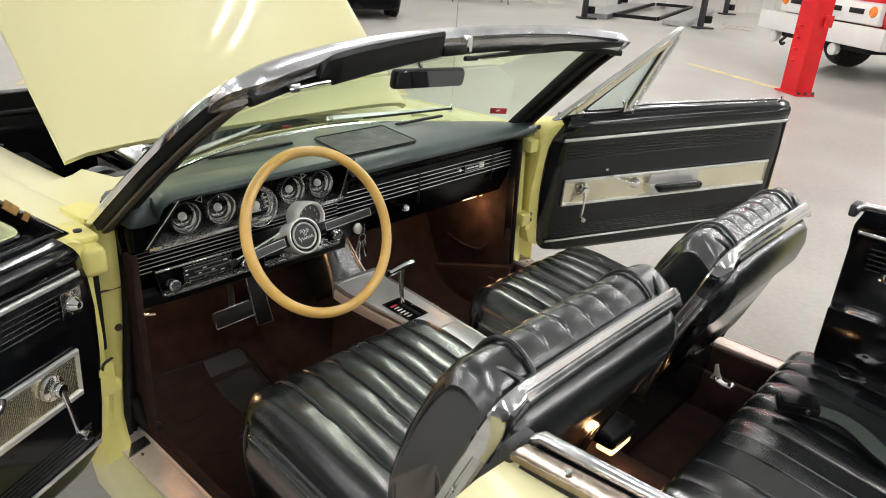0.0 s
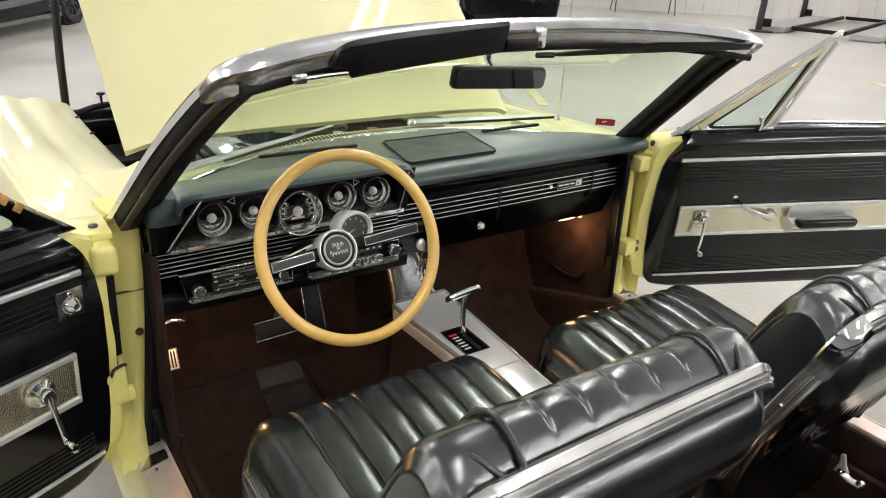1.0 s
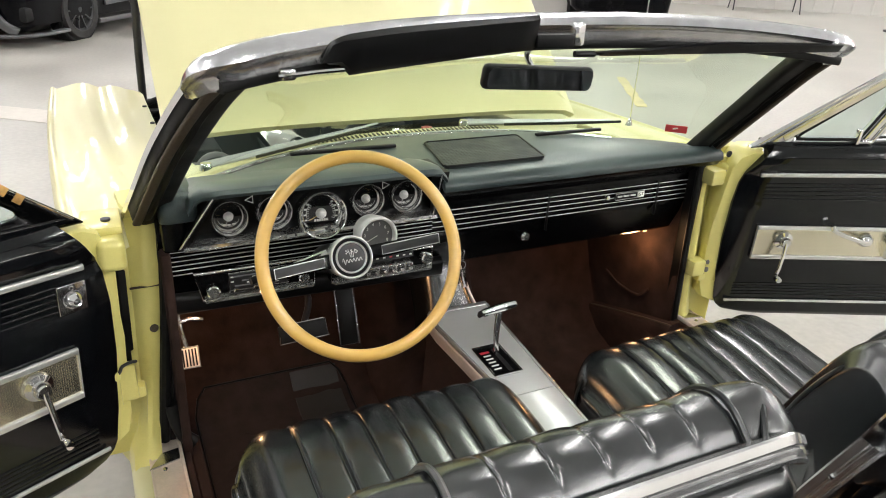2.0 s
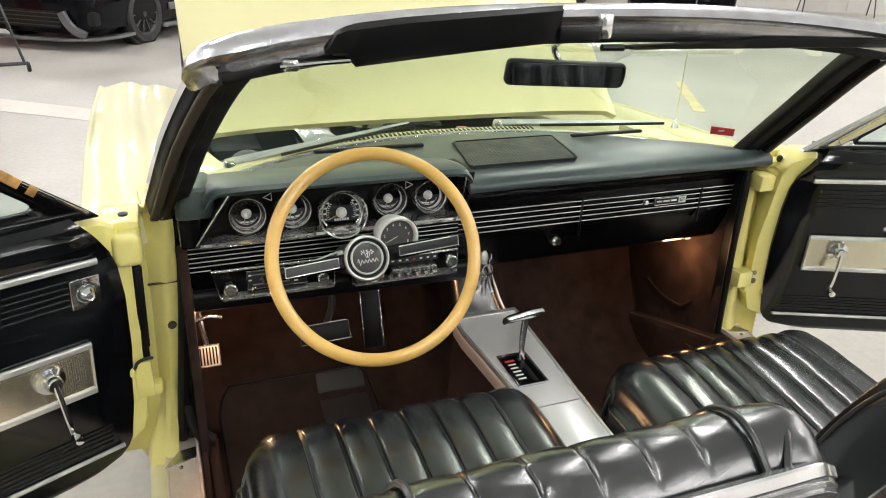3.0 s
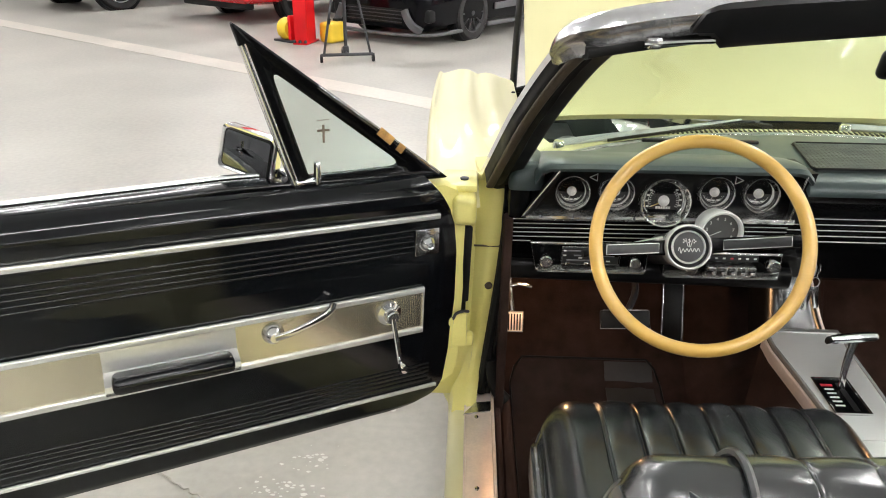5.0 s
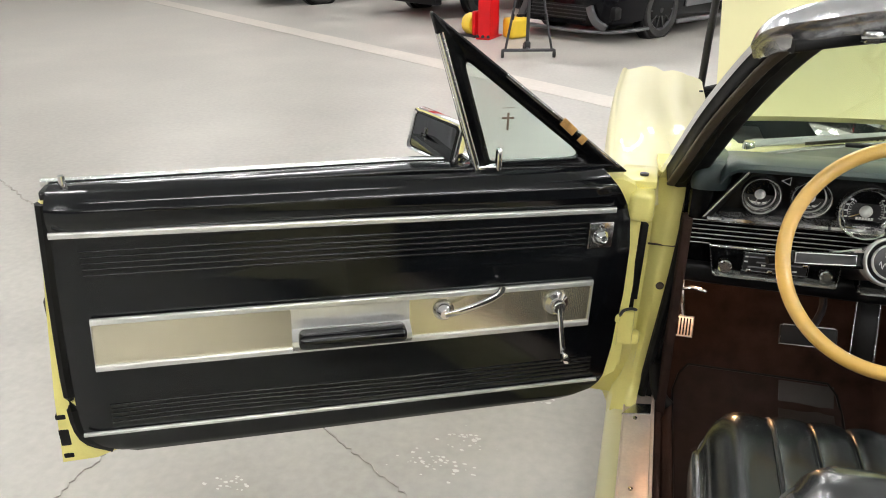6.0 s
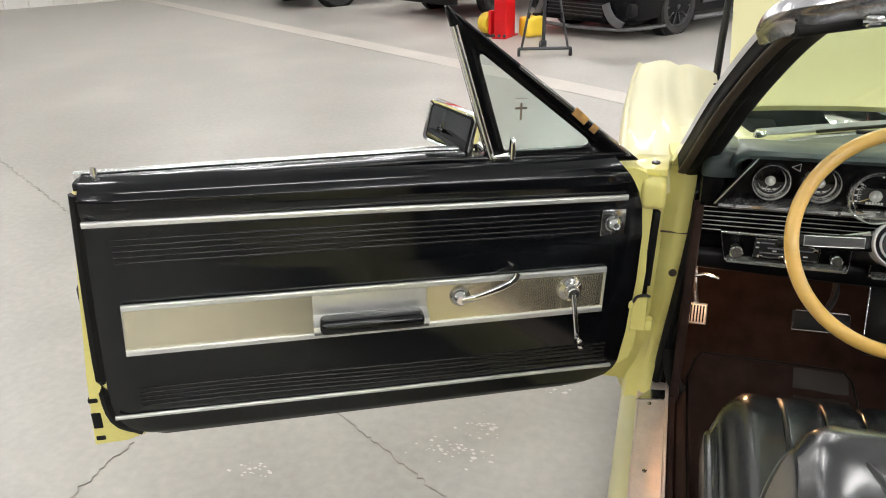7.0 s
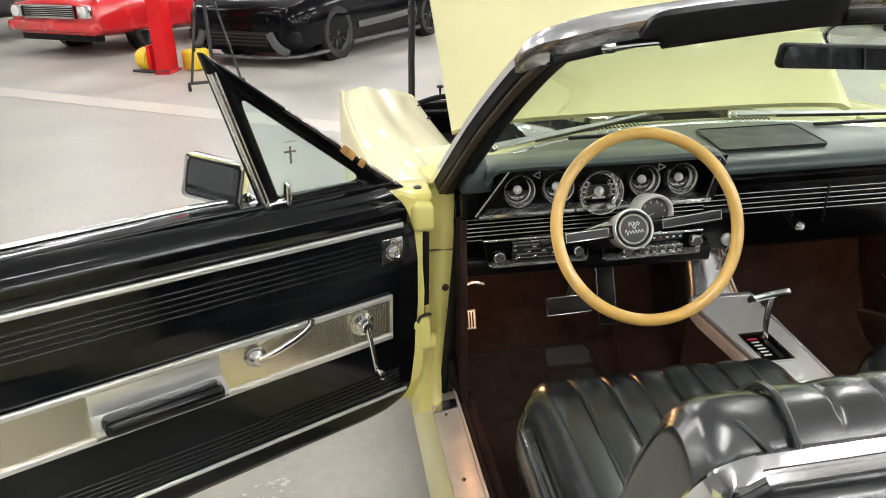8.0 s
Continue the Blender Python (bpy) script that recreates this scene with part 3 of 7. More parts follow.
sill_left, sill_right = both("sill", sill(), paint, None, "pale yellow door sill")
sill_right.location = (0.02, 0, 0.06)
for s_, sx in ((sill_left, 1), (sill_right, -1)):
    plate = block((-0.762, -0.50, 0.358), (0.072, 1.08, 0.006), 0.002)
    block((-0.729, -0.50, 0.362), (0.008, 1.08, 0.014), 0.003, plate)
    block((-0.795, -0.50, 0.360), (0.005, 1.08, 0.008), 0.002, plate)
    scuff = part("scuff_plate", plate, sill_metal, s_, "scuffed bare aluminium scuff plate", Matrix.Diagonal((sx, 1, 1, 1)))
    part("sill_carpet", sweep([(-0.716, 0.0, 0.285), (-0.716, -0.5, 0.285), (-0.716, -1.08, 0.285)], rounded(0.014, 0.150, 0.004)), carpet, s_, "brown carpet up the inside of the sill", Matrix.Diagonal((sx, 1, 1, 1)))
    corner = slab([(-0.800, -0.055), (-0.735, -0.040), (-0.728, 0.0), (-0.770, -0.007)], 0.004, 0.001)
    part("corner_piece", corner, worn_chrome, s_, "dull grey folded corner piece", Matrix.Diagonal((sx, 1, 1, 1)) @ Matrix.Translation((0, 0, 0.3655)))
    for y in (-0.06, -0.3, -0.55, -0.8):
        part("screw", lathe([(0.001, 0.003), (0.005, 0.002), (0.006, 0)], 10, None, Matrix.Translation((sx * -0.768, y, 0.361))), chrome, s_)

# ---- windshield frame ----
def header_y(x):
    return -0.40 + 0.09 * (1 - (x / 0.645) ** 2)


def header_z(x):
    return 1.308 + 0.034 * (1 - (abs(x) / 0.645) ** 2.6)


head_line = [Vector((x, header_y(x), header_z(x))) for x in np.linspace(-0.642, 0.642, 41)]
prof = [(-0.028, -0.03), (-0.032, -0.01), (-0.030, 0.004), (-0.018, 0.017), (0.0, 0.022), (0.02, 0.019), (0.035, 0.006), (0.038, -0.006), (0.028, -0.012), (0.01, -0.014), (0.0, -0.03)]
bend = [(-0.672, -0.320, 1.244), (-0.666, -0.345, 1.266), (-0.653, -0.374, 1.289), (-0.628, -0.392, 1.306)]
span = bend + [(x, header_y(x), header_z(x)) for x in np.linspace(-0.57, 0.57, 15)] + [(-x, y, z) for x, y, z in bend[::-1]]
rail = curve(span, 4)
scales_h = [table(abs(p.x), [(0.62, 1.0), (0.653, 0.92), (0.666, 0.60), (0.672, 0.15)]) for p in rail]
header = part("windshield_header", sweep(rail, prof, (0, 0.3, 1), None, False, scales_h), header_chrome, car, "chrome windshield header rail", None, 55)
inner_line = [p + Vector((0, 0.005, -0.034)) for p in head_line]
part("header_seal", sweep(inner_line, rounded(0.03, 0.018, 0.006)), rubber, header, "black rubber strip under the rail")


def pillar_line(s=1):
    return curve([(-0.765 * s, 0.045, 0.925), (-0.742 * s, -0.05, 1.015), (-0.71 * s, -0.18, 1.135), (-0.672 * s, -0.30, 1.24), (-0.642 * s, -0.385, 1.302)], 6)


for s in (1, -1):
    line = pillar_line(s)
    line = curve(line, 2)
    folds, flap = [], []
    for i, q in enumerate(line):
        t = (line[min(i + 1, len(line) - 1)] - line[max(i - 1, 0)]).normalized()
        side = t.cross(Vector((0, 0, 1))).normalized()
        top = side.cross(t)
        end = table(i / (len(line) - 1), [(0, 0.55), (0.05, 0.92), (0.12, 1.0), (1, 1.0)])
        ring = []
        for k in range(29):
            a = lerp(-0.033, 0.019, k / 28) * s
            wob = 0.0035 * noise.noise(Vector((a * 60, i * 0.16, 7 * s))) + 0.002 * noise.noise(Vector((a * 150, i * 0.3, 3)))
            ridge = 0.0055 * math.cos(a * 2 * math.pi / 0.0165 + 1.2 * noise.noise(Vector((i * 0.12, s, 5))))
            depth = 0.017 + ridge + wob - 0.012 * abs(k / 14 - 1) ** 4
            ring.append(q + Vector((0.012 * s, -0.004, 0)) + side * a * end - top * depth * end)
        ring += [q + Vector((0.012 * s, -0.004, 0)) + side * a * end + top * 0.008 for a in (0.019 * s, 0.005 * s, -0.018 * s, -0.033 * s)]
        folds.append(ring)
        flap.append(q + Vector((0.012 * s, -0.004, 0)) + side * 0.010 * s - top * 0.0215)
    p = part("windshield_pillar", loft(folds), rubber, car, "folded black rubber windshield pillar seal", None, 60)
    part("pillar_flap", sweep(flap[2:-3], rounded(0.017, 0.009, 0.004), (0, -0.64, -0.77)), brown_rubber, p, "faded brown outer rubber strip")
    shell = [(-0.010, -0.008), (-0.012, 0.002), (-0.005, 0.009), (0.006, 0.010), (0.012, 0.004), (0.011, -0.008)]
    part("pillar_trim", sweep([q + Vector((-0.004 * s, 0.010, 0.004)) for q in line[:-1]], shell), chrome, p, "chrome pillar moulding")
    part("pillar_inner", sweep([q + Vector((0.038 * s, 0.012, -0.006)) for q in line], rounded(0.05, 0.036, 0.01)), rubber, p, "black inner pillar cover")

# windshield glass
bottom_edge = [Vector((x, 0.05 + 0.275 * (1 - abs(x / 0.775) ** 2.4), 0.925 + 0.042 * (1 - (x / 0.775) ** 2))) for x in np.linspace(-0.745, 0.745, 33)]
top_edge = [Vector((x, header_y(x) + 0.012, header_z(x) - 0.03)) for x in np.linspace(-0.63, 0.63, 33)]
grid = []
for k in range(9):
    t = k / 8
    grid.append([a.lerp(b, t) + Vector((0, 0.03, 0.025)) * math.sin(math.pi * t) for a, b in zip(bottom_edge, top_edge)])
glass = part("windshield", loft(grid, None, False, False), wind_glass, car, "green-tinted curved windshield glass", None, 80)
glass.visible_shadow = False
part("lower_moulding", tube([p + Vector((0, 0.004, -0.002)) for p in bottom_edge], 0.007, 8), chrome, glass, "thin chrome lower moulding")

# ---- cabin floor and firewall ----
def cabin():
    prof = [(0.50, 0.80), (0.47, 0.62), (0.40, 0.43), (0.335, 0.29), (0.27, 0.225), (0.19, 0.20), (-0.4, 0.20), (-0.6, 0.215), (-1.0, 0.215), (-1.12, 0.225), (-1.14, 0.3)]
    xs = (-0.715, -0.70, -0.36, -0.16, -0.12, -0.06, 0.0, 0.04, 0.09, 0.14, 0.19, 0.24, 0.36, 0.715, 0.73)
    rows = []
    for x in xs:
        hump = 0.17 * max(0.0, 1 - (abs(x - 0.04) / 0.2) ** 2.2)
        edge = 0.10 if x < -0.71 or x > 0.72 else 0.0
        rows.append([(x, y - 0.6 * hump * (z > 0.24), z + hump * (y < 0.5) * (1 if z < 0.5 else 0) + (edge if z < 0.3 else 0)) for y, z in prof])
    top = loft(rows, None, False, False)
    return top


floor_pan = part("carpet", cabin(), carpet, car, "dark brown carpet over floor and firewall", None, 50)
under = bmesh.new()
block((0, -0.3, 0.165), (1.42, 1.9, 0.03), 0.0, under)
block((0, 0.578, 0.50), (1.46, 0.012, 0.62), 0.0, under)
part("floor_pan", under, satin_black, car, "dark floor pan")
for s in (-1, 1):
    part("kick_panel", block((0.712 * s if s < 0 else 0.728, 0.29, 0.55), (0.02, 0.62, 0.62), 0.006), carpet, car, "dark brown carpeted kick panel")
    part("sill_carpet", block((0.694 * s, -0.5, 0.28), (0.025, 1.1, 0.14), 0.01), carpet, car, "dark brown carpet edge")

ledge = []
for y, z in ((-0.05, 0.418), (0.08, 0.380), (0.2, 0.342), (0.33, 0.300), (0.36, 0.285)):
    ledge.append([(0.690, y, 0.20), (0.688, y, z - 0.02), (0.694, y, z - 0.004), (0.703, y, z), (0.735, y, z + 0.004), (0.735, y, 0.20)])
part("kick_ledge", loft(ledge), carpet, car, "dark brown carpeted ledge along the sill", None, 60)
# paler strip paints the light caught along the ledge's lip
part("ledge_lit_edge", sweep([(0.697, -0.05, 0.416), (0.697, 0.08, 0.378), (0.697, 0.2, 0.340), (0.697, 0.33, 0.298)], rounded(0.006, 0.005, 0.002)), brown_strip, car, "lit carpet edge drawn as a paler strip")
part("kick_vent", sweep(curve([(0.716, 0.30, 0.44), (0.712, 0.22, 0.425), (0.712, 0.13, 0.43), (0.716, 0.09, 0.47)], 5), rounded(0.010, 0.006, 0.002), (1, 0, 0)), carpet, car, "raised kick panel welt")
# ---- dashboard ----
def dash_section(x):
    """Right to left outline in y, z at a place across the car."""
    e = abs(x / 0.74)
    bend = 0.05 * e ** 3
    yb = 0.03 + 0.275 * (1 - min(1, abs(x / 0.775)) ** 2.4) - 0.004
    zb = 0.925 + 0.042 * (1 - (x / 0.775) ** 2) + 0.002
    s = [(yb, zb - 0.02), (yb - 0.012, zb + 0.004), (lerp(yb, -0.05, 0.35), 0.978 - 0.02 * e ** 4), (lerp(yb, -0.05, 0.7), 0.982 - 0.02 * e ** 4),
         (-0.032, 0.974), (-0.056, 0.960), (-0.060, 0.945), (-0.045, 0.925), (0.0, 0.905), (0.018, 0.885), (0.018, 0.872), (0.020, 0.80), (0.024, 0.79), (0.03, 0.765),
         (0.06, 0.70), (0.11, 0.67), (0.2, 0.67), (0.26, 0.72)]
    if x < -0.11:
        s[4:10] = [(-0.012, 0.985), (-0.014, 0.980), (-0.012, 0.975), (0.028, 0.972), (0.030, 0.90), (0.022, 0.874)]
    return [(x, y, z) for y, z in s]


XS = [*np.linspace(-0.722, -0.112, 17), *np.linspace(-0.108, 0.748, 24)]
body_rows = [dash_section(x) for x in XS]
dash = part("dashboard", loft(body_rows), dash_black, car, "black dashboard with padded top", None, 30)
pad_rows = []
for x in XS:
    s = dash_section(x)[1:9]
    pad_rows.append([(x, y, z + 0.003) if i < 4 else (x, y - 0.003, z + 0.001) for i, (_, y, z) in enumerate(s[:6])] + [(x, y, z - 0.004) for _, y, z in s[5::-1]])
pad = part("dash_pad", loft(pad_rows), pad_vinyl, dash, "dark green-grey grained dash pad", None, 50)

# gauge pod: a hooded box on the driver's side
rows = []
for x, drop in ((-0.664, 0.030), (-0.652, 0.010), (-0.636, 0.002), (-0.60, 0.0), (-0.4, 0.0), (-0.14, 0.0), (-0.118, 0.004), (-0.104, 0.02)):
    rows.append([(x, 0.10, 0.980 - drop * 0.5), (x, 0.0, 1.000 - drop), (x, -0.04, 1.004 - drop), (x, -0.058, 1.000 - drop), (x, -0.065, 0.992 - drop), (x, -0.060, 0.984 - drop), (x, -0.03, 0.981 - drop), (x, 0.01, 0.978 - drop), (x, 0.10, 0.955 - drop * 0.5)])
part("pod_hood", loft(rows), pad_vinyl, dash, "dark padded hood over the gauges", None, 35)
rows = []
for x, top, out in ((-0.716, 0.955, 0.012), (-0.712, 0.972, 0.004), (-0.700, 0.984, 0.0), (-0.672, 0.988, 0.0), (-0.650, 0.988, 0.004), (-0.642, 0.982, 0.012)):
    rows.append([(x, 0.12, top - 0.01), (x, 0.05, top), (x, -0.002 + out, top), (x, -0.022 + out, top - 0.008), (x, -0.031 + out, top - 0.022), (x, -0.033 + out, 0.935), (x, -0.028 + out, 0.929), (x, 0.02, 0.927), (x, 0.12, 0.93)])
part("pad_shoulder", loft(rows), pad_vinyl, dash, "rounded padded shoulder at the dash end", None, 45)
part("dash_end", block((-0.690, 0.012, 0.895), (0.048, 0.05, 0.075), 0.008), dash_black, dash, "black dash end")
for xt, xb in ((-0.106, -0.104), (-0.612, -0.678)):
    ends = bmesh.new()
    ring = [(xt, -0.058, 0.990), (xt, 0.06, 0.985), (xb, 0.06, 0.862), (xb, -0.016, 0.864)]
    loft([[Vector(p) + Vector((d, 0, 0)) for p in ring] for d in (-0.008, 0.008)], ends)
    part("pod_cheek", ends, satin_black, dash, "black pod side")
panel = block((-0.385, 0.012, 0.922), (0.545, 0.02, 0.118), 0.003)
part("gauge_panel", panel, dash_black, dash, "gloss black gauge panel")
part("pod_moulding", loft([[(x, -0.004, zc + 0.008), (x, -0.022, zc + 0.002), (x, -0.0235, zc - 0.004), (x, -0.020, zc - 0.009), (x, 0.006, zc - 0.010), (x, 0.006, zc + 0.008)] for x, zc in ((-0.676, 0.868), (-0.44, 0.870), (-0.106, 0.872))]), gauge_chrome, dash, "chrome ledge below the gauges", None, 30)
for x in (-0.645, -0.445, -0.30, -0.125):
    part("ledge_screw", lathe([(0.0005, 0.0025), (0.003, 0.002), (0.0038, 0)], 10, None, axes((x, -0.0215, 0.8685), Vector((1, 0, 0)), Vector((0, 0.3, 0.95)).normalized(), Vector((0, -0.95, 0.3)).normalized())), dark_metal, dash)
part("pod_side_moulding", sweep([(-0.682, -0.018, 0.870), (-0.616, -0.060, 0.986)], rounded(0.005, 0.008, 0.002), (0, 1, 0)), chrome, dash, "thin chrome edge")
part("pod_side_moulding", sweep([(-0.112, -0.012, 0.872), (-0.118, -0.06, 0.988)], rounded(0.005, 0.008, 0.002), (0, 1, 0)), chrome, dash, "thin chrome edge")

FACE = lambda x, y, z: axes((x, y, z), Vector((1, 0, 0)), Vector((0, 0.12, 0.993)), Vector((0, -0.993, 0.12)))


def gauge(x, y, z, r, hub, kind="gauge", label="round chrome-rimmed gauge with a dark face"):
    m = FACE(x, y, z)
    big = r > 0.045
    g = part(kind, lathe([(r * 0.9, -0.018), (r * 1.02, -0.016), (r * 1.05, 0.010), (r * 1.035, 0.0165), (r * 1.0, 0.0185), (r * 0.965, 0.017), (r * 0.945, 0.012), (r * 0.93, 0.009), (r * 0.90, 0.003), (r * 0.89, -0.012)], 40, None, m), gauge_chrome, dash, label)
    part("inner_ring", lathe([(r * 0.90, -0.0105), (r * 0.902, 0.004), (r * 0.86, -0.001), (r * 0.80, -0.0035), (r * 0.775, -0.0045), (r * 0.765, -0.0105)], 40, None, m), chrome, g, "polished inner ring")
    part("face", lathe([(0.0005, -0.0062), (r * 0.775, -0.0062), (r * 0.775, -0.010), (0.0005, -0.010)], 32, None, m), gauge_face, g, "charcoal face")
    marks = bmesh.new()
    count = 25 if big else 7
    for i in range(count):
        a = radians(205 - 230 * i / (count - 1)) if big else radians(225 + 90 * i / (count - 1))
        tick = block((0, 0, 0), (r * (0.11 if i % 3 == 0 else 0.06), r * 0.022, 0.0006), 0)
        join(marks, tick, Matrix.Rotation(a, 4, "Z") @ Matrix.Translation((r * 0.56, 0, -0.0058)))
    sweep_arc = range(-25, 206, 11) if big else range(200, 341, 14)
    arc = [(r * 0.63 * math.cos(radians(w)), r * 0.63 * math.sin(radians(w)), -0.0058) for w in sweep_arc]
    tube(arc, r * 0.010, 5, marks)
    part("scale_marks", marks, white_print, g, "fine white scale marks", m)
    if not big:
        for i in range(3):
            part("label_bar", block((0, 0, 0), (r * 0.20, r * 0.09, 0.0005), 0), white_print, g, "", m @ Matrix.Translation((r * 0.28 * (i - 1), -r * 0.48 - 0.001 * (i % 2), -0.0058)))
    q = 0.27 if not big else 0.22
    part("hub", lathe([(0.0005, 0.0085), (r * q * 0.45, 0.0075), (r * q * 0.8, 0.004), (r * q, -0.001), (r * q * 1.05, -0.0055), (r * 0.1, -0.0058)], 24, None, m), hub_metal, g, "bright metal hub")
    needle = block((r * 0.3, 0, 0), (r * 0.56, r * 0.028, 0.0008), 0)
    part("needle", needle, needle_amber if big else white_print, g, "pale needle", m @ Matrix.Translation((0, 0, -0.003)) @ Matrix.Rotation(radians(205 if big else 250), 4, "Z"))
    pn = part("lens", lathe([(0.0005, 0.0122), (r * 0.5, 0.0118), (r * 0.9, 0.011), (r * 0.93, 0.0105), (0.0005, 0.0105)], 28, None, m), clear_lens, g, "clear lens")
    pn.visible_shadow = False
    return g


for x, z in ((-0.580, 0.921), (-0.487, 0.923), (-0.277, 0.926), (-0.184, 0.925)):
    gauge(x, -0.004, z, 0.0365, True)
speedo = gauge(-0.382, -0.006, 0.904, 0.052, True, "speedometer", "large round chrome-rimmed speedometer")
SPEED = FACE(-0.382, -0.006, 0.904)
for i in range(6):
    part("odometer_bar", block((0, 0, 0), (0.0044, 0.0052, 0.0006), 0), white_print, speedo, "", SPEED @ Matrix.Translation((-0.0135 + 0.0054 * i, -0.0150, -0.0056)))
for i in range(12):
    a = radians(200 - 215 * i / 11)
    part("number_bar", block((0, 0, 0), (0.0056, 0.0034, 0.0006), 0), white_print, speedo, "", SPEED @ Matrix.Translation((0.0362 * math.cos(a), 0.0362 * math.sin(a), -0.0052)))
part("lower_cover", slab([(0.038 * math.cos(radians(w)), 0.038 * math.sin(radians(w))) for w in range(208, 333, 6)], 0.003), dash_black, speedo, "black lower face", SPEED @ Matrix.Translation((0, 0, -0.0038)))
for x, s in ((-0.535, -1), (-0.230, 1)):
    tri = tube([(x - 0.007 * s, -0.001, 0.945), (x + 0.009 * s, -0.001, 0.953), (x - 0.007 * s, -0.001, 0.961)], 0.0012, 6, up=(0, 1, 0), closed=True)
    part("turn_signal_mark", tri, white_print, dash, "white arrow outline")

# bright ribs across the dash
for i in range(7):
    z = 0.862 - 0.0105 * i
    part("dash_rib", sweep([(-0.705, 0.0155, z - 0.004), (-0.10, 0.0155, z)], rounded(0.003, 0.0022, 0.0008)), bright_trim, dash, "thin bright rib")
for x0, x1 in ((-0.10, 0.232), (0.238, 0.600), (0.606, 0.742)):
    for i in range(5):
        z = 0.864 - 0.0135 * i
        part("dash_rib", sweep([(x0, 0.0155, z), (x1, 0.0155, z)], rounded(0.003, 0.0026, 0.0008)), bright_trim, dash, "thin bright rib")
for x in (0.235, 0.603):
    part("glovebox_gap", block((x, 0.016, 0.82), (0.003, 0.01, 0.10), 0.001), rubber, dash, "glove box door gap")
part("badge", block((0.50, 0.011, 0.842), (0.10, 0.006, 0.019), 0.002), satin_black, dash, "black badge with chrome edge")
part("badge_rim", tube([(0.451, 0.0075, 0.833), (0.549, 0.0075, 0.833), (0.549, 0.0075, 0.851), (0.451, 0.0075, 0.851)], 0.0012, 6, up=(0, 1, 0), closed=True), bright_trim, dash)
part("badge_end", block((0.537, 0.0085, 0.842), (0.022, 0.004, 0.016), 0.001), white_print, dash, "white badge end")
for bx, bw in ((-0.022, 0.016), (0.0, 0.020), (0.023, 0.018)):
    part("badge_bar", block((bx, 0, 0.0002), (bw, 0.0042, 0.0006), 0.0), white_print, dash, "small white badge bar", FACE(0.487, 0.0075, 0.842))
words("badge_letters", "GT", 0.013, satin_black, dash, FACE(0.537, 0.0060, 0.842), "small black badge lettering")
part("glovebox_lock", lathe([(0.001, 0.008), (0.006, 0.007), (0.008, 0.0), (0.001, 0.0)], 14, None, FACE(0.425, 0.014, 0.842)), chrome, dash, "chrome glove box lock")

# radio and switch plates
def knob(x, z, r, parent, y=0.004, long=0.022):
    return part("knob", lathe([(r * 0.4, 0), (r * 0.9, 0.002), (r * 0.85, long * 0.4), (r, long * 0.5), (r, long * 0.9), (r * 0.8, long), (0.0005, long)], 18, None, FACE(x, y, z)), gauge_chrome, parent, "ridged chrome knob")


def plate_slant(x0, x1, z0, z1, lean, label):
    """A switch plate with leaning ends, set in a chrome frame."""
    ring = [(x0 + lean, z0), (x1, z0), (x1, z1), (x0, z1)]
    p = part("switch_plate", loft([[(x, y, z) for x, z in ring] for y in (0.034, 0.004)]), dash_black, dash, label)
    part("plate_rim", sweep([(x, 0.001, z) for x, z in ring], rounded(0.0055, 0.007, 0.002), (0, 1, 0), None, True), gauge_chrome, p, "chrome rim")
    part("plate_ledge", loft([[(x, 0.004, z0 + 0.009), (x, -0.010, z0 + 0.003), (x, -0.011, z0 - 0.002), (x, 0.004, z0 - 0.004)] for x in (x0 + lean + 0.004, x1 - 0.004)]), gauge_chrome, p, "chrome lower ledge")
    return p


radio = plate_slant(-0.660, -0.400, 0.733, 0.797, 0.014, "black switch plate with climate slides")
knob(-0.626, 0.760, 0.014, radio, -0.002, 0.028)
knob(-0.430, 0.760, 0.012, radio, -0.002, 0.024)
part("slide_window", block((-0.525, 0.001, 0.769), (0.125, 0.006, 0.040), 0.002), gauge_face, radio, "dark slide window")
part("window_rim", tube([(-0.590, -0.003, 0.748), (-0.460, -0.003, 0.748), (-0.460, -0.003, 0.790), (-0.590, -0.003, 0.790)], 0.0016, 6, up=(0, 1, 0), closed=True), gauge_chrome, radio)
for z, x0, x1 in ((0.781, -0.578, -0.488), (0.7695, -0.562, -0.470), (0.758, -0.578, -0.500)):
    part("slide_slot", block(((x0 + x1) / 2, -0.0028, z), (x1 - x0, 0.0016, 0.0028), 0), grey_stripe, radio, "grey slide slot")
for x, z, w in ((-0.583, 0.781, 0.006), (-0.583, 0.7695, 0.007), (-0.535, 0.7755, 0.010), (-0.478, 0.781, 0.010), (-0.512, 0.764, 0.009), (-0.548, 0.764, 0.008), (-0.486, 0.757, 0.009)):
    part("label_bar", block((x, -0.0034, z), (w, 0.001, 0.0030), 0), white_print, radio)
for x, z in ((-0.577, 0.753), (-0.470, 0.776), (-0.535, 0.754)):
    part("slide_lever", block((x, -0.008, z), (0.012, 0.014, 0.009), 0.003), chrome, radio, "chrome slide lever")
right_plate = plate_slant(-0.360, -0.105, 0.727, 0.782, 0.0, "black radio plate with push buttons")
for i in range(5):
    b_ = part("push_button", block((-0.262 + 0.0225 * i, -0.007, 0.748), (0.0195, 0.028, 0.020), 0.003), gauge_chrome, right_plate, "chrome push button")
    part("button_groove", block((-0.262 + 0.0225 * i, -0.0215, 0.748), (0.012, 0.001, 0.003), 0), dash_black, b_)
knob(-0.305, 0.750, 0.013, right_plate, -0.002, 0.024)
knob(-0.128, 0.760, 0.015, right_plate, -0.002, 0.026)
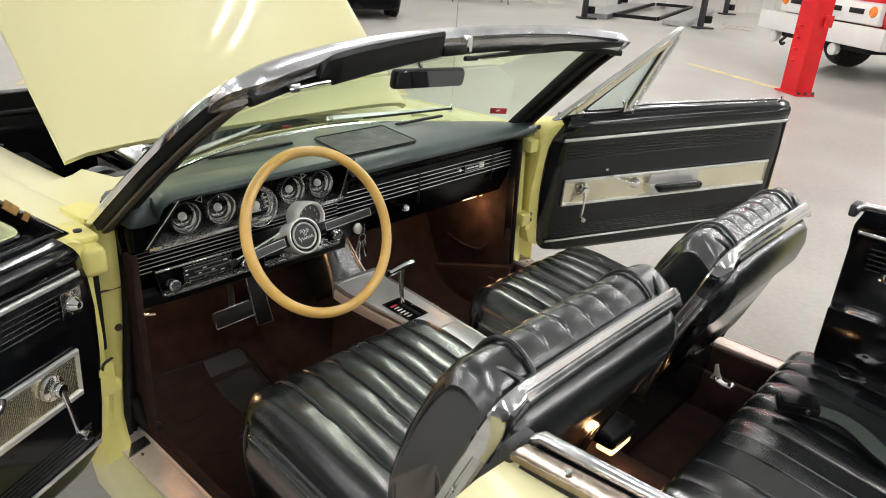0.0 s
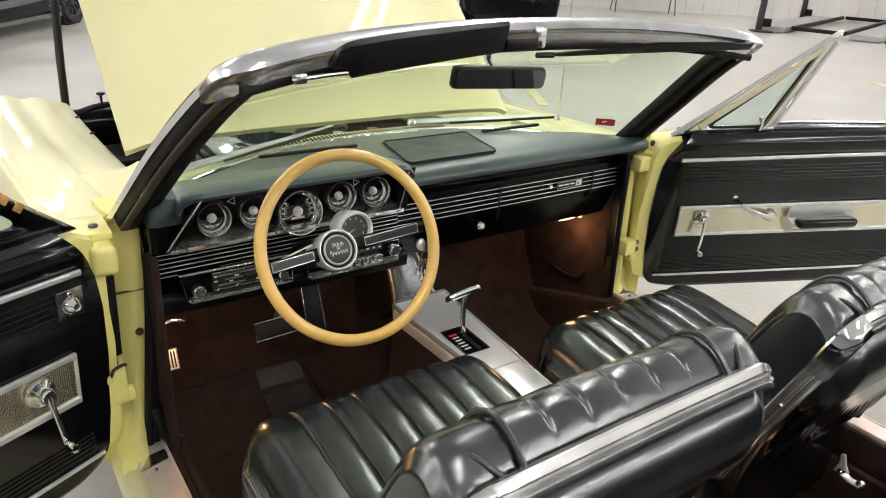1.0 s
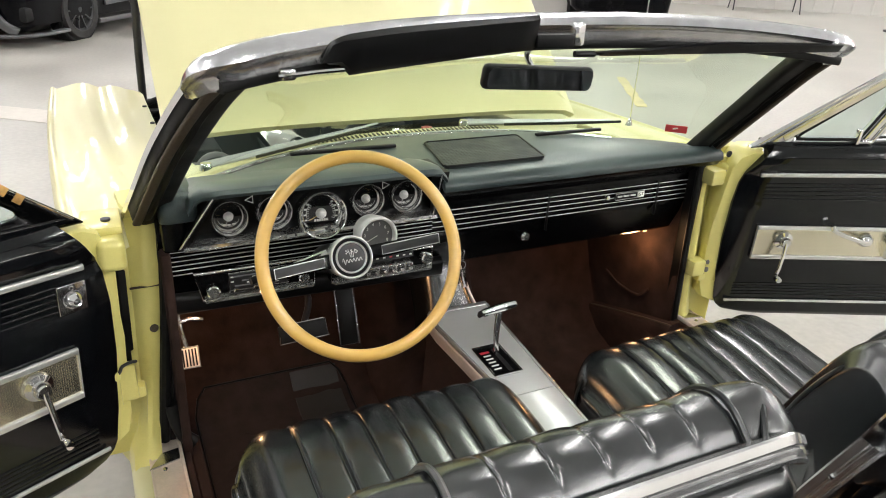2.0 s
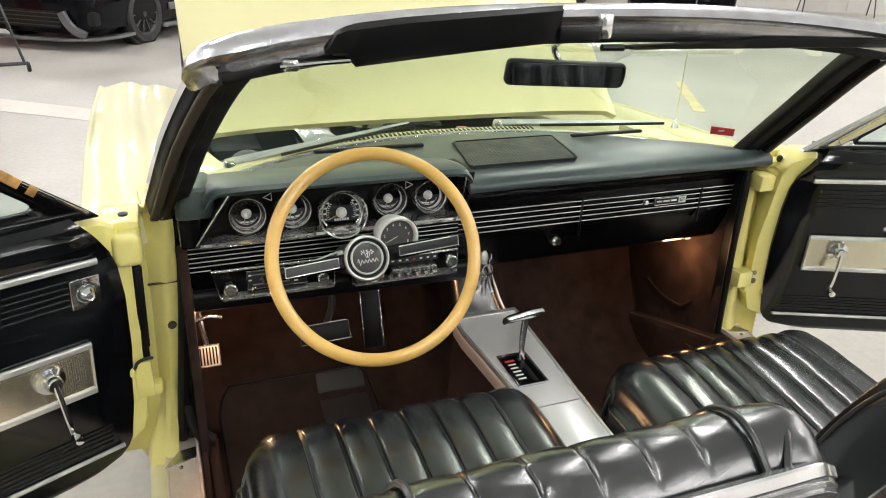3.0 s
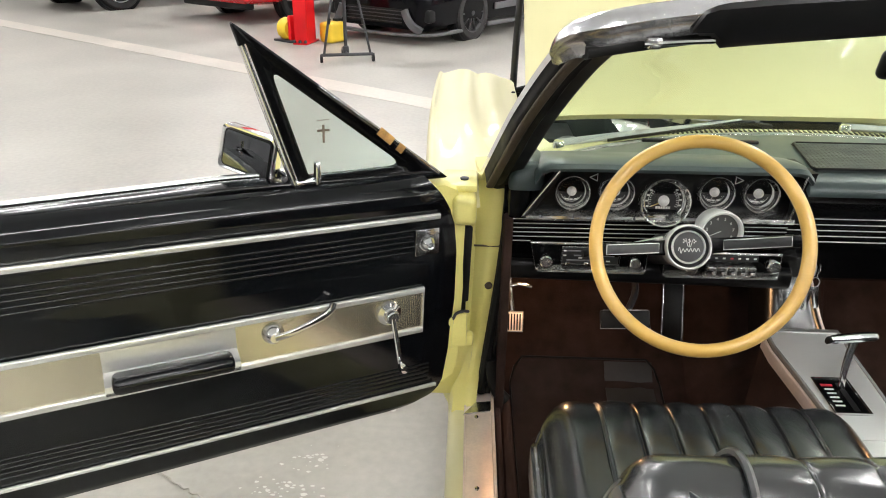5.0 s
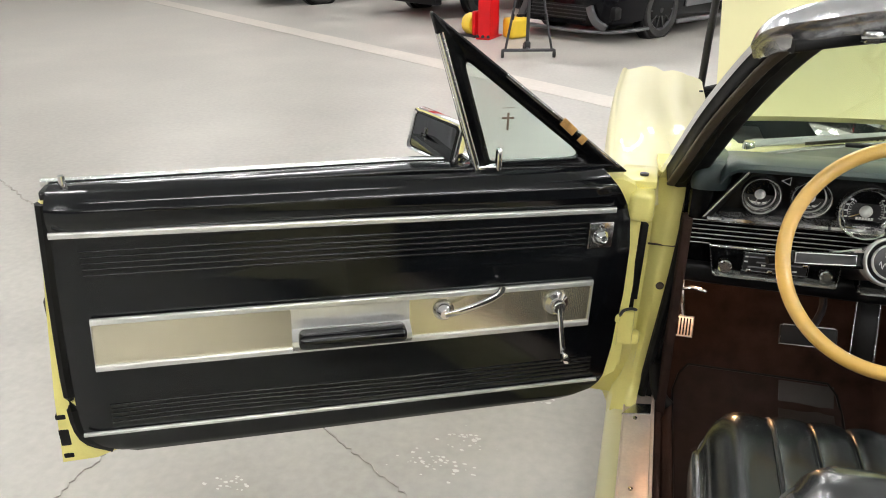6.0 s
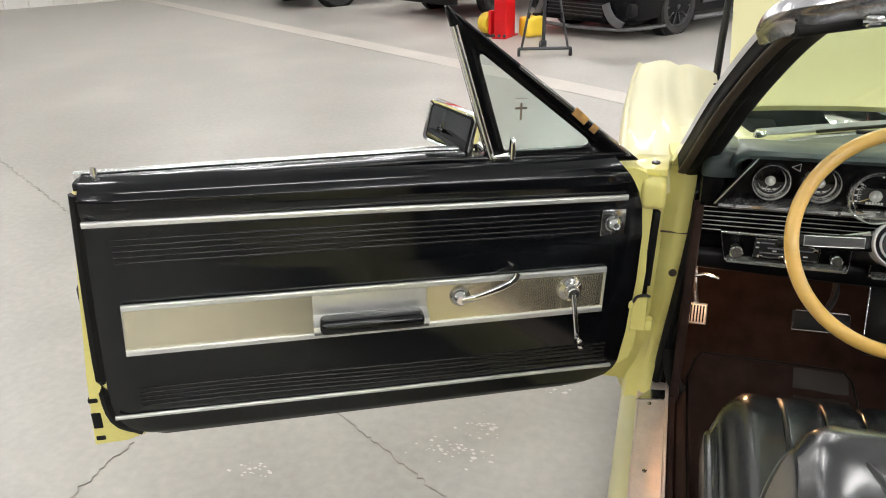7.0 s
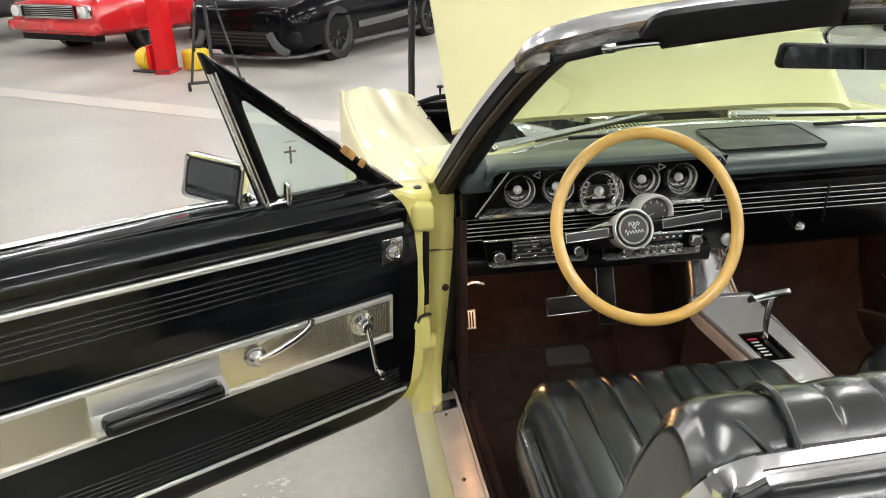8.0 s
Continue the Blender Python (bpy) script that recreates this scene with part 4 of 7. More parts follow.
part("tuning_window", block((-0.215, 0.000, 0.771), (0.12, 0.006, 0.014), 0.002), gauge_face, right_plate, "dark tuning window")
for i in range(7):
    part("label_bar", block((-0.265 + 0.017 * i, -0.0034, 0.772), (0.006, 0.001, 0.0035), 0), red_print if i == 3 else white_print, right_plate)

# lower dash, ignition, pull knob, lamps
part("lower_dash", sweep([(-0.70, 0.075, 0.715), (-0.06, 0.075, 0.705)], rounded(0.10, 0.05, 0.015)), satin_black, dash, "black lower dash edge")
part("pull_knob", lathe([(0.004, 0), (0.006, 0.02), (0.012, 0.022), (0.014, 0.03), (0.013, 0.045), (0.008, 0.05), (0.0005, 0.05)], 18, None, FACE(0.158, 0.035, 0.768)), chrome, dash, "chrome pull knob")
part("ignition_lock", lathe([(0.016, 0), (0.017, 0.008), (0.012, 0.013), (0.006, 0.015), (0.0005, 0.015)], 18, None, FACE(-0.030, 0.008, 0.748)), silver_ring, dash, "chrome ignition lock")
for i, x in enumerate((-0.55, -0.50, -0.46)):
    part("under_dash_switch", block((x, 0.045, 0.712 + 0.004 * i), (0.03, 0.03, 0.012), 0.003), worn_chrome, dash, "small chrome under-dash handle")
part("speaker_grille", slab([(-0.085, -0.005), (-0.052, 0.175), (-0.045, 0.182), (0.215, 0.182), (0.222, 0.175), (0.188, -0.005), (0.18, -0.012), (-0.078, -0.012)], 0.012, 0.002), grille_cloth, dash, "dark perforated speaker grille", Matrix.Translation((0, 0, 0.9868)))
part("grille_rim", tube([(-0.083, -0.012, 0.9865), (-0.087, -0.004, 0.9865), (-0.053, 0.176, 0.9865), (-0.045, 0.184, 0.9865), (0.213, 0.184, 0.9865), (0.223, 0.176, 0.9865), (0.190, -0.004, 0.9865), (0.183, -0.012, 0.9865)], 0.003, 6, closed=True), satin_black, dash)
dots = bmesh.new()
for i in range(15):
    for j in range(30):
        lx = lerp(-0.07, 0.20, j / 29) + 0.02 * (i / 14 - 0.5)
        block((lx, 0.004 + 0.0118 * i, 0.98682), (0.0045, 0.006, 0.0003), 0, dots)
tagged(part("grille_mesh", dots, satin_black, dash, "fine dark grille mesh"), kind="stuff")
for x0, x1 in ((-0.40, -0.13), (0.28, 0.50)):
    part("defroster_slot", block(((x0 + x1) / 2, 0.175 if x0 > 0 else 0.185, 0.985), (x1 - x0, 0.014, 0.008), 0.003), rubber, dash, "black defroster slot")
part("sticker", slab([(-0.030, -0.012), (0.030, -0.012), (0.030, 0.012), (-0.030, 0.012)], 0.001), red_print, dash, "small red sticker at the glass edge", axes((0.690, 0.075, 0.998), Vector((0.75, -0.66, 0)).normalized(), Vector((-0.25, -0.28, 0.93)).normalized(), Vector((-0.61, -0.70, -0.37)).normalized()))
part("sticker_bar", block((0.687, 0.072, 1.001), (0.025, 0.002, 0.004), 0), white_print, dash, "", None)
part("footwell_lamp", block((0.676, 0.115, 0.672), (0.016, 0.016, 0.010), 0.004), lens_lit, dash, "lit amber footwell lamp")
part("footwell_lamp", block((-0.665, 0.14, 0.690), (0.035, 0.025, 0.010), 0.004), lens_lit, dash, "lit amber footwell lamp")
warm_lamp("footwell_bulb", (0.655, 0.13, 0.625), 1.05)
warm_lamp("footwell_bulb", (-0.660, 0.075, 0.672), 1.8, 0.015)
keys = thing("key_ring", (-0.030, -0.016, 0.744), "bunch of worn keys hanging from the ignition", "keys")
part("key", block((0, 0, 0.012), (0.004, 0.02, 0.03), 0.001), worn_chrome, keys)
part("ring", tube([(0.013 * math.cos(a), 0, -0.02 + 0.013 * math.sin(a)) for a in np.linspace(0, 2 * math.pi, 17)[:-1]], 0.0012, 6, up=(0, 1, 0), closed=True), bright_trim, keys)
for a, l in ((-12, 0.055), (6, 0.06), (20, 0.045)):
    part("key", block((0, 0, -l / 2 - 0.03), (0.012, 0.0025, l), 0.001), worn_chrome, keys, "", Matrix.Rotation(radians(a), 4, "Y"))

# ---- steering wheel ----
WHEEL = pose(-0.380, -0.2676, 0.9178, 0, 0, -2.5) @ Matrix.Rotation(radians(90 - 25.6), 4, "X")
DISH = WHEEL @ Matrix.Translation((-0.005, -0.001, -0.031))
ringline = [(0.189 * math.cos(a), 0.189 * math.sin(a), 0) for a in np.linspace(0, 2 * math.pi, 73)[:-1]]
wheel = part("steering_wheel", sweep(ringline, circle(0.0125, 14), (0, 0, 1), None, True), wood, car, "blond wood rimmed steering wheel", WHEEL, 80)
for s in (-1, 1):
    rise = 0.095 if s > 0 else 0.085
    path = [(s * x, s * rise * x, z) for x, z in ((0.03, -0.082), (0.09, -0.066), (0.145, -0.040), (0.184, -0.010))]
    line = curve(path, 4)
    part("spoke", sweep(line, rounded(0.026, 0.010, 0.004), (0, 0, 1), None, False, [lerp(1.15, 0.85, i / (len(line) - 1)) for i in range(len(line))]), dash_black, wheel, "black spoke with a chrome outlined inlay", WHEEL)
    face = [Vector(p) + Vector((0, 0, 0.0062)) for p in line[2:-2]]
    rim_pts = [p + Vector((0, 0.0090, 0)) for p in face] + [p + Vector((0, -0.0090, 0)) for p in face[::-1]]
    part("spoke_trim", tube(rim_pts, 0.0012, 6, closed=True), bright_trim, wheel, "thin chrome outline", WHEEL)
    part("spoke_inlay", sweep(face, rounded(0.0165, 0.002, 0.0008), (0, 0, 1)), gauge_face, wheel, "dark grey inlay", WHEEL)
hub = part("hub", lathe([(0.033, -0.11), (0.040, -0.09), (0.042, -0.06), (0.0445, -0.045), (0.0442, -0.038), (0.0430, -0.0330), (0.0418, -0.0312), (0.0404, -0.0312), (0.0392, -0.0330), (0.0385, -0.040), (0.0005, -0.040)], 36, None, DISH), silver_ring, wheel, "chrome hub ring")
part("horn_button", lathe([(0.0005, -0.033), (0.02, -0.034), (0.028, -0.036), (0.029, -0.042), (0.0005, -0.042)], 30, None, DISH), grey_face, wheel, "grey horn button with white script")
part("horn_rim", lathe([(0.0285, -0.040), (0.029, -0.0335), (0.0302, -0.032), (0.0314, -0.0335), (0.032, -0.041)], 30, None, DISH), hub_metal, wheel, "bright inner ring")
part("horn_groove", lathe([(0.0322, -0.041), (0.0325, -0.0370), (0.0382, -0.0370), (0.0385, -0.041)], 30, None, DISH), dash_black, wheel, "black ring groove")
script = [(0.020 * (k / 40 - 0.5) * 2, -0.006 + 0.0045 * math.sin(k * 0.9) * (1.5 if k < 6 else 0.75) + 0.003 * (k / 40 - 0.5)) for k in range(41)]
part("horn_script", tube([(x, y, -0.0318) for x, y in script], 0.0007, 5, up=(0, 0, 1)), white_print, wheel, "fine white scroll mark", DISH)
flag = bmesh.new()
for k_, lean_ in ((-1, -0.5), (0, 0.0), (1, 0.5)):
    tube([(0.002 * k_, 0.0, -0.0322), (0.002 * k_ + 0.010 * lean_, 0.016, -0.0322)], 0.0006, 5, flag, (0, 0, 1))
    for i in range(2):
        for j in range(3):
            if (i + j) % 2 == 0:
                block((0.004 * k_ + 0.012 * lean_ - 0.001 + 0.0026 * i, 0.0085 + 0.0026 * j, -0.0322), (0.0024, 0.0024, 0.0006), 0, flag)
part("flag_mark", flag, white_print, wheel, "small white chequered flags", DISH)
column = part("steering_column", tube([WHEEL @ Vector((0, 0, -0.10)), WHEEL @ Vector((0, 0, -0.40))], 0.034, 18, up=(1, 0, 0)), satin_black, car, "black steering column")
part("signal_lever", tube([(-0.42, -0.16, 0.885), (-0.50, -0.17, 0.868), (-0.56, -0.185, 0.862)], 0.005, 8), chrome, column, "chrome turn signal lever")
part("lever_tip", tube([(-0.556, -0.184, 0.862), (-0.578, -0.19, 0.860)], 0.008, 10), satin_black, column)
TACH = FACE(-0.288, -0.100, 0.876) @ Matrix.Scale(0.94, 4)
part("tachometer", lathe([(0.02, -0.06), (0.04, -0.05), (0.047, -0.01), (0.048, 0.008), (0.045, 0.013), (0.041, 0.011), (0.0395, -0.002), (0.02, -0.004)], 32, None, TACH), hub_metal, column, "round chrome cup tachometer")
part("tach_face", lathe([(0.0005, -0.002), (0.040, -0.002), (0.040, -0.006), (0.0005, -0.006)], 28, None, TACH), tach_grey, column, "grey tachometer face")
for i, tx in enumerate("12345678"):
    a = radians(205 - 230 * i / 7)
    words("tach_number", tx, 0.0095, white_print, column, TACH @ Matrix.Translation((0.0285 * math.cos(a), 0.0285 * math.sin(a), -0.0012)))
part("tach_needle", block((0.012, 0, 0), (0.028, 0.0012, 0.001), 0), white_print, column, "", TACH @ Matrix.Translation((0, 0, -0.0005)) @ Matrix.Rotation(radians(205), 4, "Z"))
part("tach_bracket", tube([(-0.30, -0.10, 0.845), (-0.33, -0.13, 0.84)], 0.012, 8), satin_black, column)

# ---- pedals ----
brake = part("brake_pedal", block((0, 0, 0), (0.125, 0.045, 0.012), 0.006), rubber, car, "wide black rubber brake pedal", pose(-0.405, 0.098, 0.552, 62, 0, 3))
part("pedal_rim", tube([(-0.063, -0.023, 0.004), (0.063, -0.023, 0.004), (0.055, 0.023, 0.004), (-0.055, 0.023, 0.004)], 0.0010, 6, closed=True), bright_trim, brake, "chrome pedal edge", pose(-0.405, 0.098, 0.552, 62, 0, 3))
part("pedal_arm", tube(curve([(-0.40, 0.11, 0.56), (-0.37, 0.17, 0.60), (-0.385, 0.22, 0.68), (-0.40, 0.22, 0.76)], 4), 0.009, 8), dark_metal, brake)
gas = part("accelerator_pedal", block((0, 0, 0), (0.052, 0.175, 0.012), 0.005), rubber, car, "long black accelerator pedal", pose(-0.259, 0.20, 0.52, 68, 0, 0))
part("pedal_rim", tube([(-0.027, -0.088, 0.006), (0.027, -0.088, 0.006), (0.025, 0.088, 0.006), (-0.025, 0.088, 0.006)], 0.0013, 6, closed=True), worn_chrome, gas, "", pose(-0.259, 0.20, 0.52, 68, 0, 0))
hb = part("parking_brake_pedal", block((0, 0, 0), (0.05, 0.05, 0.01), 0.004), sill_metal, car, "small ribbed bright parking brake pedal", pose(-0.68, 0.12, 0.524, 70, 0, 0))
part("pedal_rim", tube([(-0.025, -0.025, 0.004), (0.025, -0.025, 0.004), (0.025, 0.025, 0.004), (-0.025, 0.025, 0.004)], 0.0022, 6, closed=True), bright_trim, hb, "chrome pedal edge", pose(-0.68, 0.12, 0.524, 70, 0, 0))
for i in range(6):
    part("pedal_groove", block((-0.018 + 0.0072 * i, 0, 0.006), (0.0035, 0.042, 0.003), 0.001), rubber, hb, "", pose(-0.68, 0.12, 0.524, 70, 0, 0))
part("pedal_arm", tube(curve([(-0.68, 0.13, 0.54), (-0.69, 0.16, 0.60), (-0.69, 0.18, 0.68)], 4), 0.007, 8), worn_chrome, hb, "bright steel arm")
part("brake_release", tube([(-0.70, 0.06, 0.655), (-0.675, 0.06, 0.662), (-0.645, 0.06, 0.655)], 0.0045, 8), worn_chrome, car, "bright brake release handle")

# ---- console ----
def console_c(y):
    """Centre line and half width of the console along the car."""
    return table(y, [(-0.85, 0.016), (0.1, 0.010)]), table(y, [(-0.85, 0.056), (-0.32, 0.064), (0.02, 0.086)])


CONSOLE_Z = [(-0.85, 0.478), (-0.62, 0.505), (-0.32, 0.531), (-0.12, 0.539), (0.0, 0.5425), (0.06, 0.553)]


def console_rows(ys, inset, skin):
    rows = []
    for y in ys:
        c, w = console_c(y)
        w, z = w - inset, table(y, CONSOLE_Z)
        if skin:
            rows.append([(c - w, y, z - 0.012), (c - w, y, z + 0.003), (c - w + 0.004, y, z + 0.0055), (c + w - 0.004, y, z + 0.0055), (c + w, y, z + 0.003), (c + w, y, z - 0.012)])
        else:
            rows.append([(c - w - 0.016, y, 0.24), (c - w - 0.004, y, z - 0.055), (c - w, y, z - 0.02), (c - w + 0.006, y, z), (c + w - 0.006, y, z), (c + w, y, z - 0.02), (c + w + 0.004, y, z - 0.055), (c + w + 0.016, y, 0.24)])
    return loft(rows)


cons = part("console", console_rows([0.055, 0.04, 0.0, -0.12, -0.32, -0.62, -0.82, -0.85], 0.0, False), carpet, car, "centre console with a brushed metal top and carpeted sides")
part("console_plate", console_rows([0.050, 0.03, 0.0, -0.12, -0.318], 0.003, True), brushed, cons, "brushed aluminium console plate")
part("console_plate", console_rows([-0.3215, -0.5, -0.62, -0.80], 0.003, True), brushed, cons, "brushed aluminium console lid")
for s in (-1, 1):
    path = []
    for y in (0.052, 0.0, -0.12, -0.32, -0.62, -0.82):
        c, w = console_c(y)
        path.append((c + s * (w + 0.001), y, table(y, CONSOLE_Z)))
    part("console_edge", sweep(path, rounded(0.007, 0.015, 0.003)), bright_trim, cons, "chrome edge strip")
    # pinkish metal paints the carpet's warm reflection onto the side strip
    part("console_side", sweep([(x, y, z - 0.026) for x, y, z in path], rounded(0.010, 0.034, 0.004)), sill_metal, cons, "pale satin side strip")
nose = []
for x in np.linspace(-1, 1, 13):
    c, w = console_c(0.05)
    nose.append([(c + x * w, 0.050, 0.559), (c + x * w, 0.062, 0.560), (c + x * w, 0.068, 0.548), (c + x * w, 0.066, 0.515), (c + x * w, 0.052, 0.512)])
part("console_nose", loft(nose), bright_trim, cons, "chrome front edge")
riser, riser_edge = [], []
for t_ in np.linspace(0, 1, 11):
    y = table(t_, [(0, 0.058), (0.25, 0.075), (0.6, 0.115), (1, 0.175)])
    z = table(t_, [(0, 0.54), (0.25, 0.575), (0.6, 0.645), (1, 0.735)])
    w = table(t_, [(0, 0.078), (0.3, 0.066), (0.7, 0.056), (1, 0.058)])
    c = table(t_, [(0, 0.010), (1, -0.012)])
    ring = []
    for a in np.linspace(-1, 1, 13):
        d = 0.030 * abs(a) ** 4
        ring.append((c + a * w, y + d, z - d * 0.6))
    riser.append(ring + [(c + w, y + 0.10, z - 0.09), (c - w, y + 0.10, z - 0.09)])
    riser_edge.append((c + w + 0.004, y + 0.034, z - 0.02))
part("console_riser", loft(riser), leather, cons, "padded black vinyl riser to the dash", None, 60)
part("riser_edge", sweep(riser_edge, rounded(0.007, 0.016, 0.003), (0, 1, 0)), sill_metal, cons, "bright riser edge strip")
GATE = axes((-0.0075, -0.188, 0.5445), Vector((1, 0, 0)), Vector((0, 1, 0.045)).normalized(), Vector((0, -0.045, 1)).normalized())
part("shift_gate", slab(rounded(0.070, 0.116, 0.006), 0.006, 0.001), dash_black, cons, "black shift gate", GATE @ Matrix.Translation((0, 0, 0.0012)))
part("gate_rim", tube([(-0.036, -0.059, 0.002), (0.036, -0.059, 0.002), (0.036, 0.059, 0.002), (-0.036, 0.059, 0.002)], 0.0028, 6, closed=True), chrome, cons, "chrome gate rim", GATE)
for i in range(6):
    part("gear_mark", block((-0.016, 0.034 - 0.0135 * i, 0.0022), (0.024 if i < 1 else 0.019, 0.0075 if i < 1 else 0.0042, 0.001), 0), red_print if i < 1 else white_print, cons, "", GATE)
part("gate_slot", block((0.012, -0.004, 0.0016), (0.012, 0.092, 0.0016), 0.0), rubber, cons, "dark lever slot", GATE)
lever = curve([(0.004, -0.165, 0.545), (0.002, -0.160, 0.575), (0.008, -0.150, 0.620), (0.016, -0.143, 0.655)], 5)
part("shift_lever", sweep(lever, rounded(0.015, 0.011, 0.004), (0, 1, 0), None, False, [lerp(0.8, 1.1, i / (len(lever) - 1)) for i in range(len(lever))]), chrome, cons, "bent chrome shift lever")
handle_line = curve([(-0.030, -0.137, 0.651), (-0.020, -0.138, 0.653), (0.015, -0.142, 0.661), (0.048, -0.147, 0.667), (0.058, -0.149, 0.668)], 4)
part("shift_handle", sweep(handle_line, circle(0.0105, 12), (0, 0, 1), None, False, [table(i / (len(handle_line) - 1), [(0, 0.75), (0.12, 0.95), (0.6, 1.05), (0.9, 0.9), (1, 0.6)]) for i in range(len(handle_line))]), chrome, cons, "chrome T-shaped shift handle")
part("handle_cap", lathe([(0.0075, 0), (0.0085, 0.003), (0.0085, 0.010), (0.006, 0.012), (0.0005, 0.012)], 14, None, axes((-0.027, -0.137, 0.652), Vector((0, 1, 0)), Vector((0.24, 0, 1)).normalized(), Vector((-1, 0, -0.24)).normalized())), satin_black, cons, "black handle end cap")
part("console_lamp", block((0.014, -0.892, 0.466), (0.092, 0.046, 0.016), 0.007, None, 3), lens_lit, cons, "lit amber rear courtesy lamp")
part("lamp_cap", block((0.016, -0.878, 0.496), (0.112, 0.085, 0.044), 0.016, None, 3), satin_black, cons, "black lamp cap")
warm_lamp("console_bulb", (0.014, -0.930, 0.440), 0.28, 0.015)

# ---- front seats ----
def end_round(x, half, r):
    """How far a rounded end has fallen in at x."""
    d = max(0.0, abs(x) - (half - r)) / r
    return r * (1 - math.sqrt(max(0.0, 1 - min(1.0, d) ** 2)))


def pleat(x, lines, depth, width):
    return sum(-depth * math.exp(-((x - q) / width) ** 2) for q in lines)


SEAM = 0.188
GAP = 2 * SEAM / 6
PLEATS = [-SEAM + GAP * i for i in range(1, 6)]


def seat_xs(half):
    """Cross positions, close together at the seams."""
    xs = set(round(v, 4) for v in np.linspace(-half, half, 75))
    for q in [-SEAM, *PLEATS, SEAM]:
        xs = {v for v in xs if abs(v - q) > 0.011} | {round(q + o, 4) for o in (-0.010, -0.006, -0.0035, -0.0015, 0, 0.0015, 0.0035, 0.006, 0.010)}
    return sorted(v for v in xs if abs(v) <= half)


def puffed(x):
    """The soft swell of a channel between two seams."""
    return math.sin(((x + SEAM) / GAP % 1.0) * math.pi) ** 0.5 if abs(x) < SEAM else 0.0


def creases(x, s, seed):
    """Small folds in the leather, gathered along the seams."""
    near = min(abs(x - q) for q in [-SEAM, *PLEATS, SEAM])
    pull = math.exp(-(near / 0.012) ** 2)
    broad = noise.noise(Vector((x * 11, s * 9, seed)))
    fold = noise.noise(Vector((x * 34, s * 46, seed + 3)))
    return 0.0022 * broad + (0.0009 + 0.0022 * pull) * fold


def domed(rows, bulge=0.014):
    """Closes both ends of a row of rings with a rounded rim and a softly swelling side."""
    def extra(ring, s):
        c = sum((Vector(p) for p in ring), Vector()) / len(ring)
        return [[Vector(p).lerp(c, k) + Vector((s * bulge * x, 0, 0)) for p in ring] for k, x in ((0.006, 0.28), (0.02, 0.55), (0.045, 0.78), (0.09, 0.92), (0.2, 1.05), (0.45, 1.2), (0.75, 1.28), (0.93, 1.3))]
    return loft(extra(rows[0], -1)[::-1] + rows + extra(rows[-1], 1))


def cushion_rows(seed, half=0.300):
    rows = []
    base = [(-0.350, 0.27), (-0.335, 0.32), (-0.318, 0.42), (-0.304, 0.50), (-0.306, 0.555), (-0.322, 0.590), (-0.36, 0.608), (-0.43, 0.608), (-0.52, 0.598), (-0.62, 0.584), (-0.72, 0.570), (-0.80, 0.56), (-0.84, 0.54), (-0.85, 0.42), (-0.84, 0.27)]
    line = curve([(0, y, z) for y, z in base], 5)
    for x in seat_xs(half):
        e = end_round(x, half, 0.062)
        crown = 0.014 * (1 - (x / half) ** 2)
        side = 0.010 * math.exp(-((abs(x) - 0.235) / 0.045) ** 2)
        ring = []
        for i, p in enumerate(line):
            y, z = p.y, p.z
            up = min(1, max(0, (z - 0.40) / 0.14))
            fwd = table(y, [(-0.37, 0.0), (-0.32, 1.0)])
            g = pleat(x, PLEATS, 0.0045, 0.0022) * up
            puff = 0.0072 * puffed(x) * up + side * up
            fold = creases(x, i * 0.022, seed) * up if abs(x) < half - 0.02 else 0.0
            low = table(z, [(0.27, 0.12), (0.42, 0.055), (0.50, 0.018), (0.56, 0.0)]) * (abs(x) / half) ** 3
            z2 = z + (crown + g + puff + fold - e) * up
            y2 = y - (e * 0.85 - (g + puff + fold) * 0.6) * fwd
            ring.append((x * (1 - low), y2, z2))
        rows.append(ring)
    return rows


def back_line():
    return curve([(0, y, z) for y, z in ((-0.765, 0.50), (-0.762, 0.60), (-0.785, 0.70), (-0.815, 0.80), (-0.848, 0.88), (-0.878, 0.942), (-0.908, 0.980), (-0.938, 0.992), (-0.966, 0.984), (-0.992, 0.962), (-1.000, 0.935), (-0.985, 0.86), (-0.945, 0.72), (-0.90, 0.60), (-0.87, 0.50))], 5)


def backrest_rows(seed, half=0.290):
    line = back_line()
    rows = []
    for x in seat_xs(half):
        e = end_round(x, half, 0.040)
        ring = []
        for i, p in enumerate(line):
            y, z = p.y, p.z
            top = min(1, max(0, (z - 0.74) / 0.22))
            front = table(y, [(-0.985, 0.0), (-0.95, 1.0)]) if i < len(line) * 0.66 else 0.0
            g = pleat(x, PLEATS, 0.0038, 0.0022) * front
            puff = 0.0042 * puffed(x) * front
            fold = creases(x, i * 0.02, seed) * front if abs(x) < half - 0.02 else 0.0
            ring.append((x * table(z, [(0.50, 0.86), (0.70, 1.0)]), y - (e * 0.35 - (g + puff + fold) * 0.8) * table(y, [(-0.985, -0.6), (-0.87, 1.0)]), z + (g + 0.6 * puff + fold) * top - e * top * 0.75))
        rows.append(ring)
    return rows


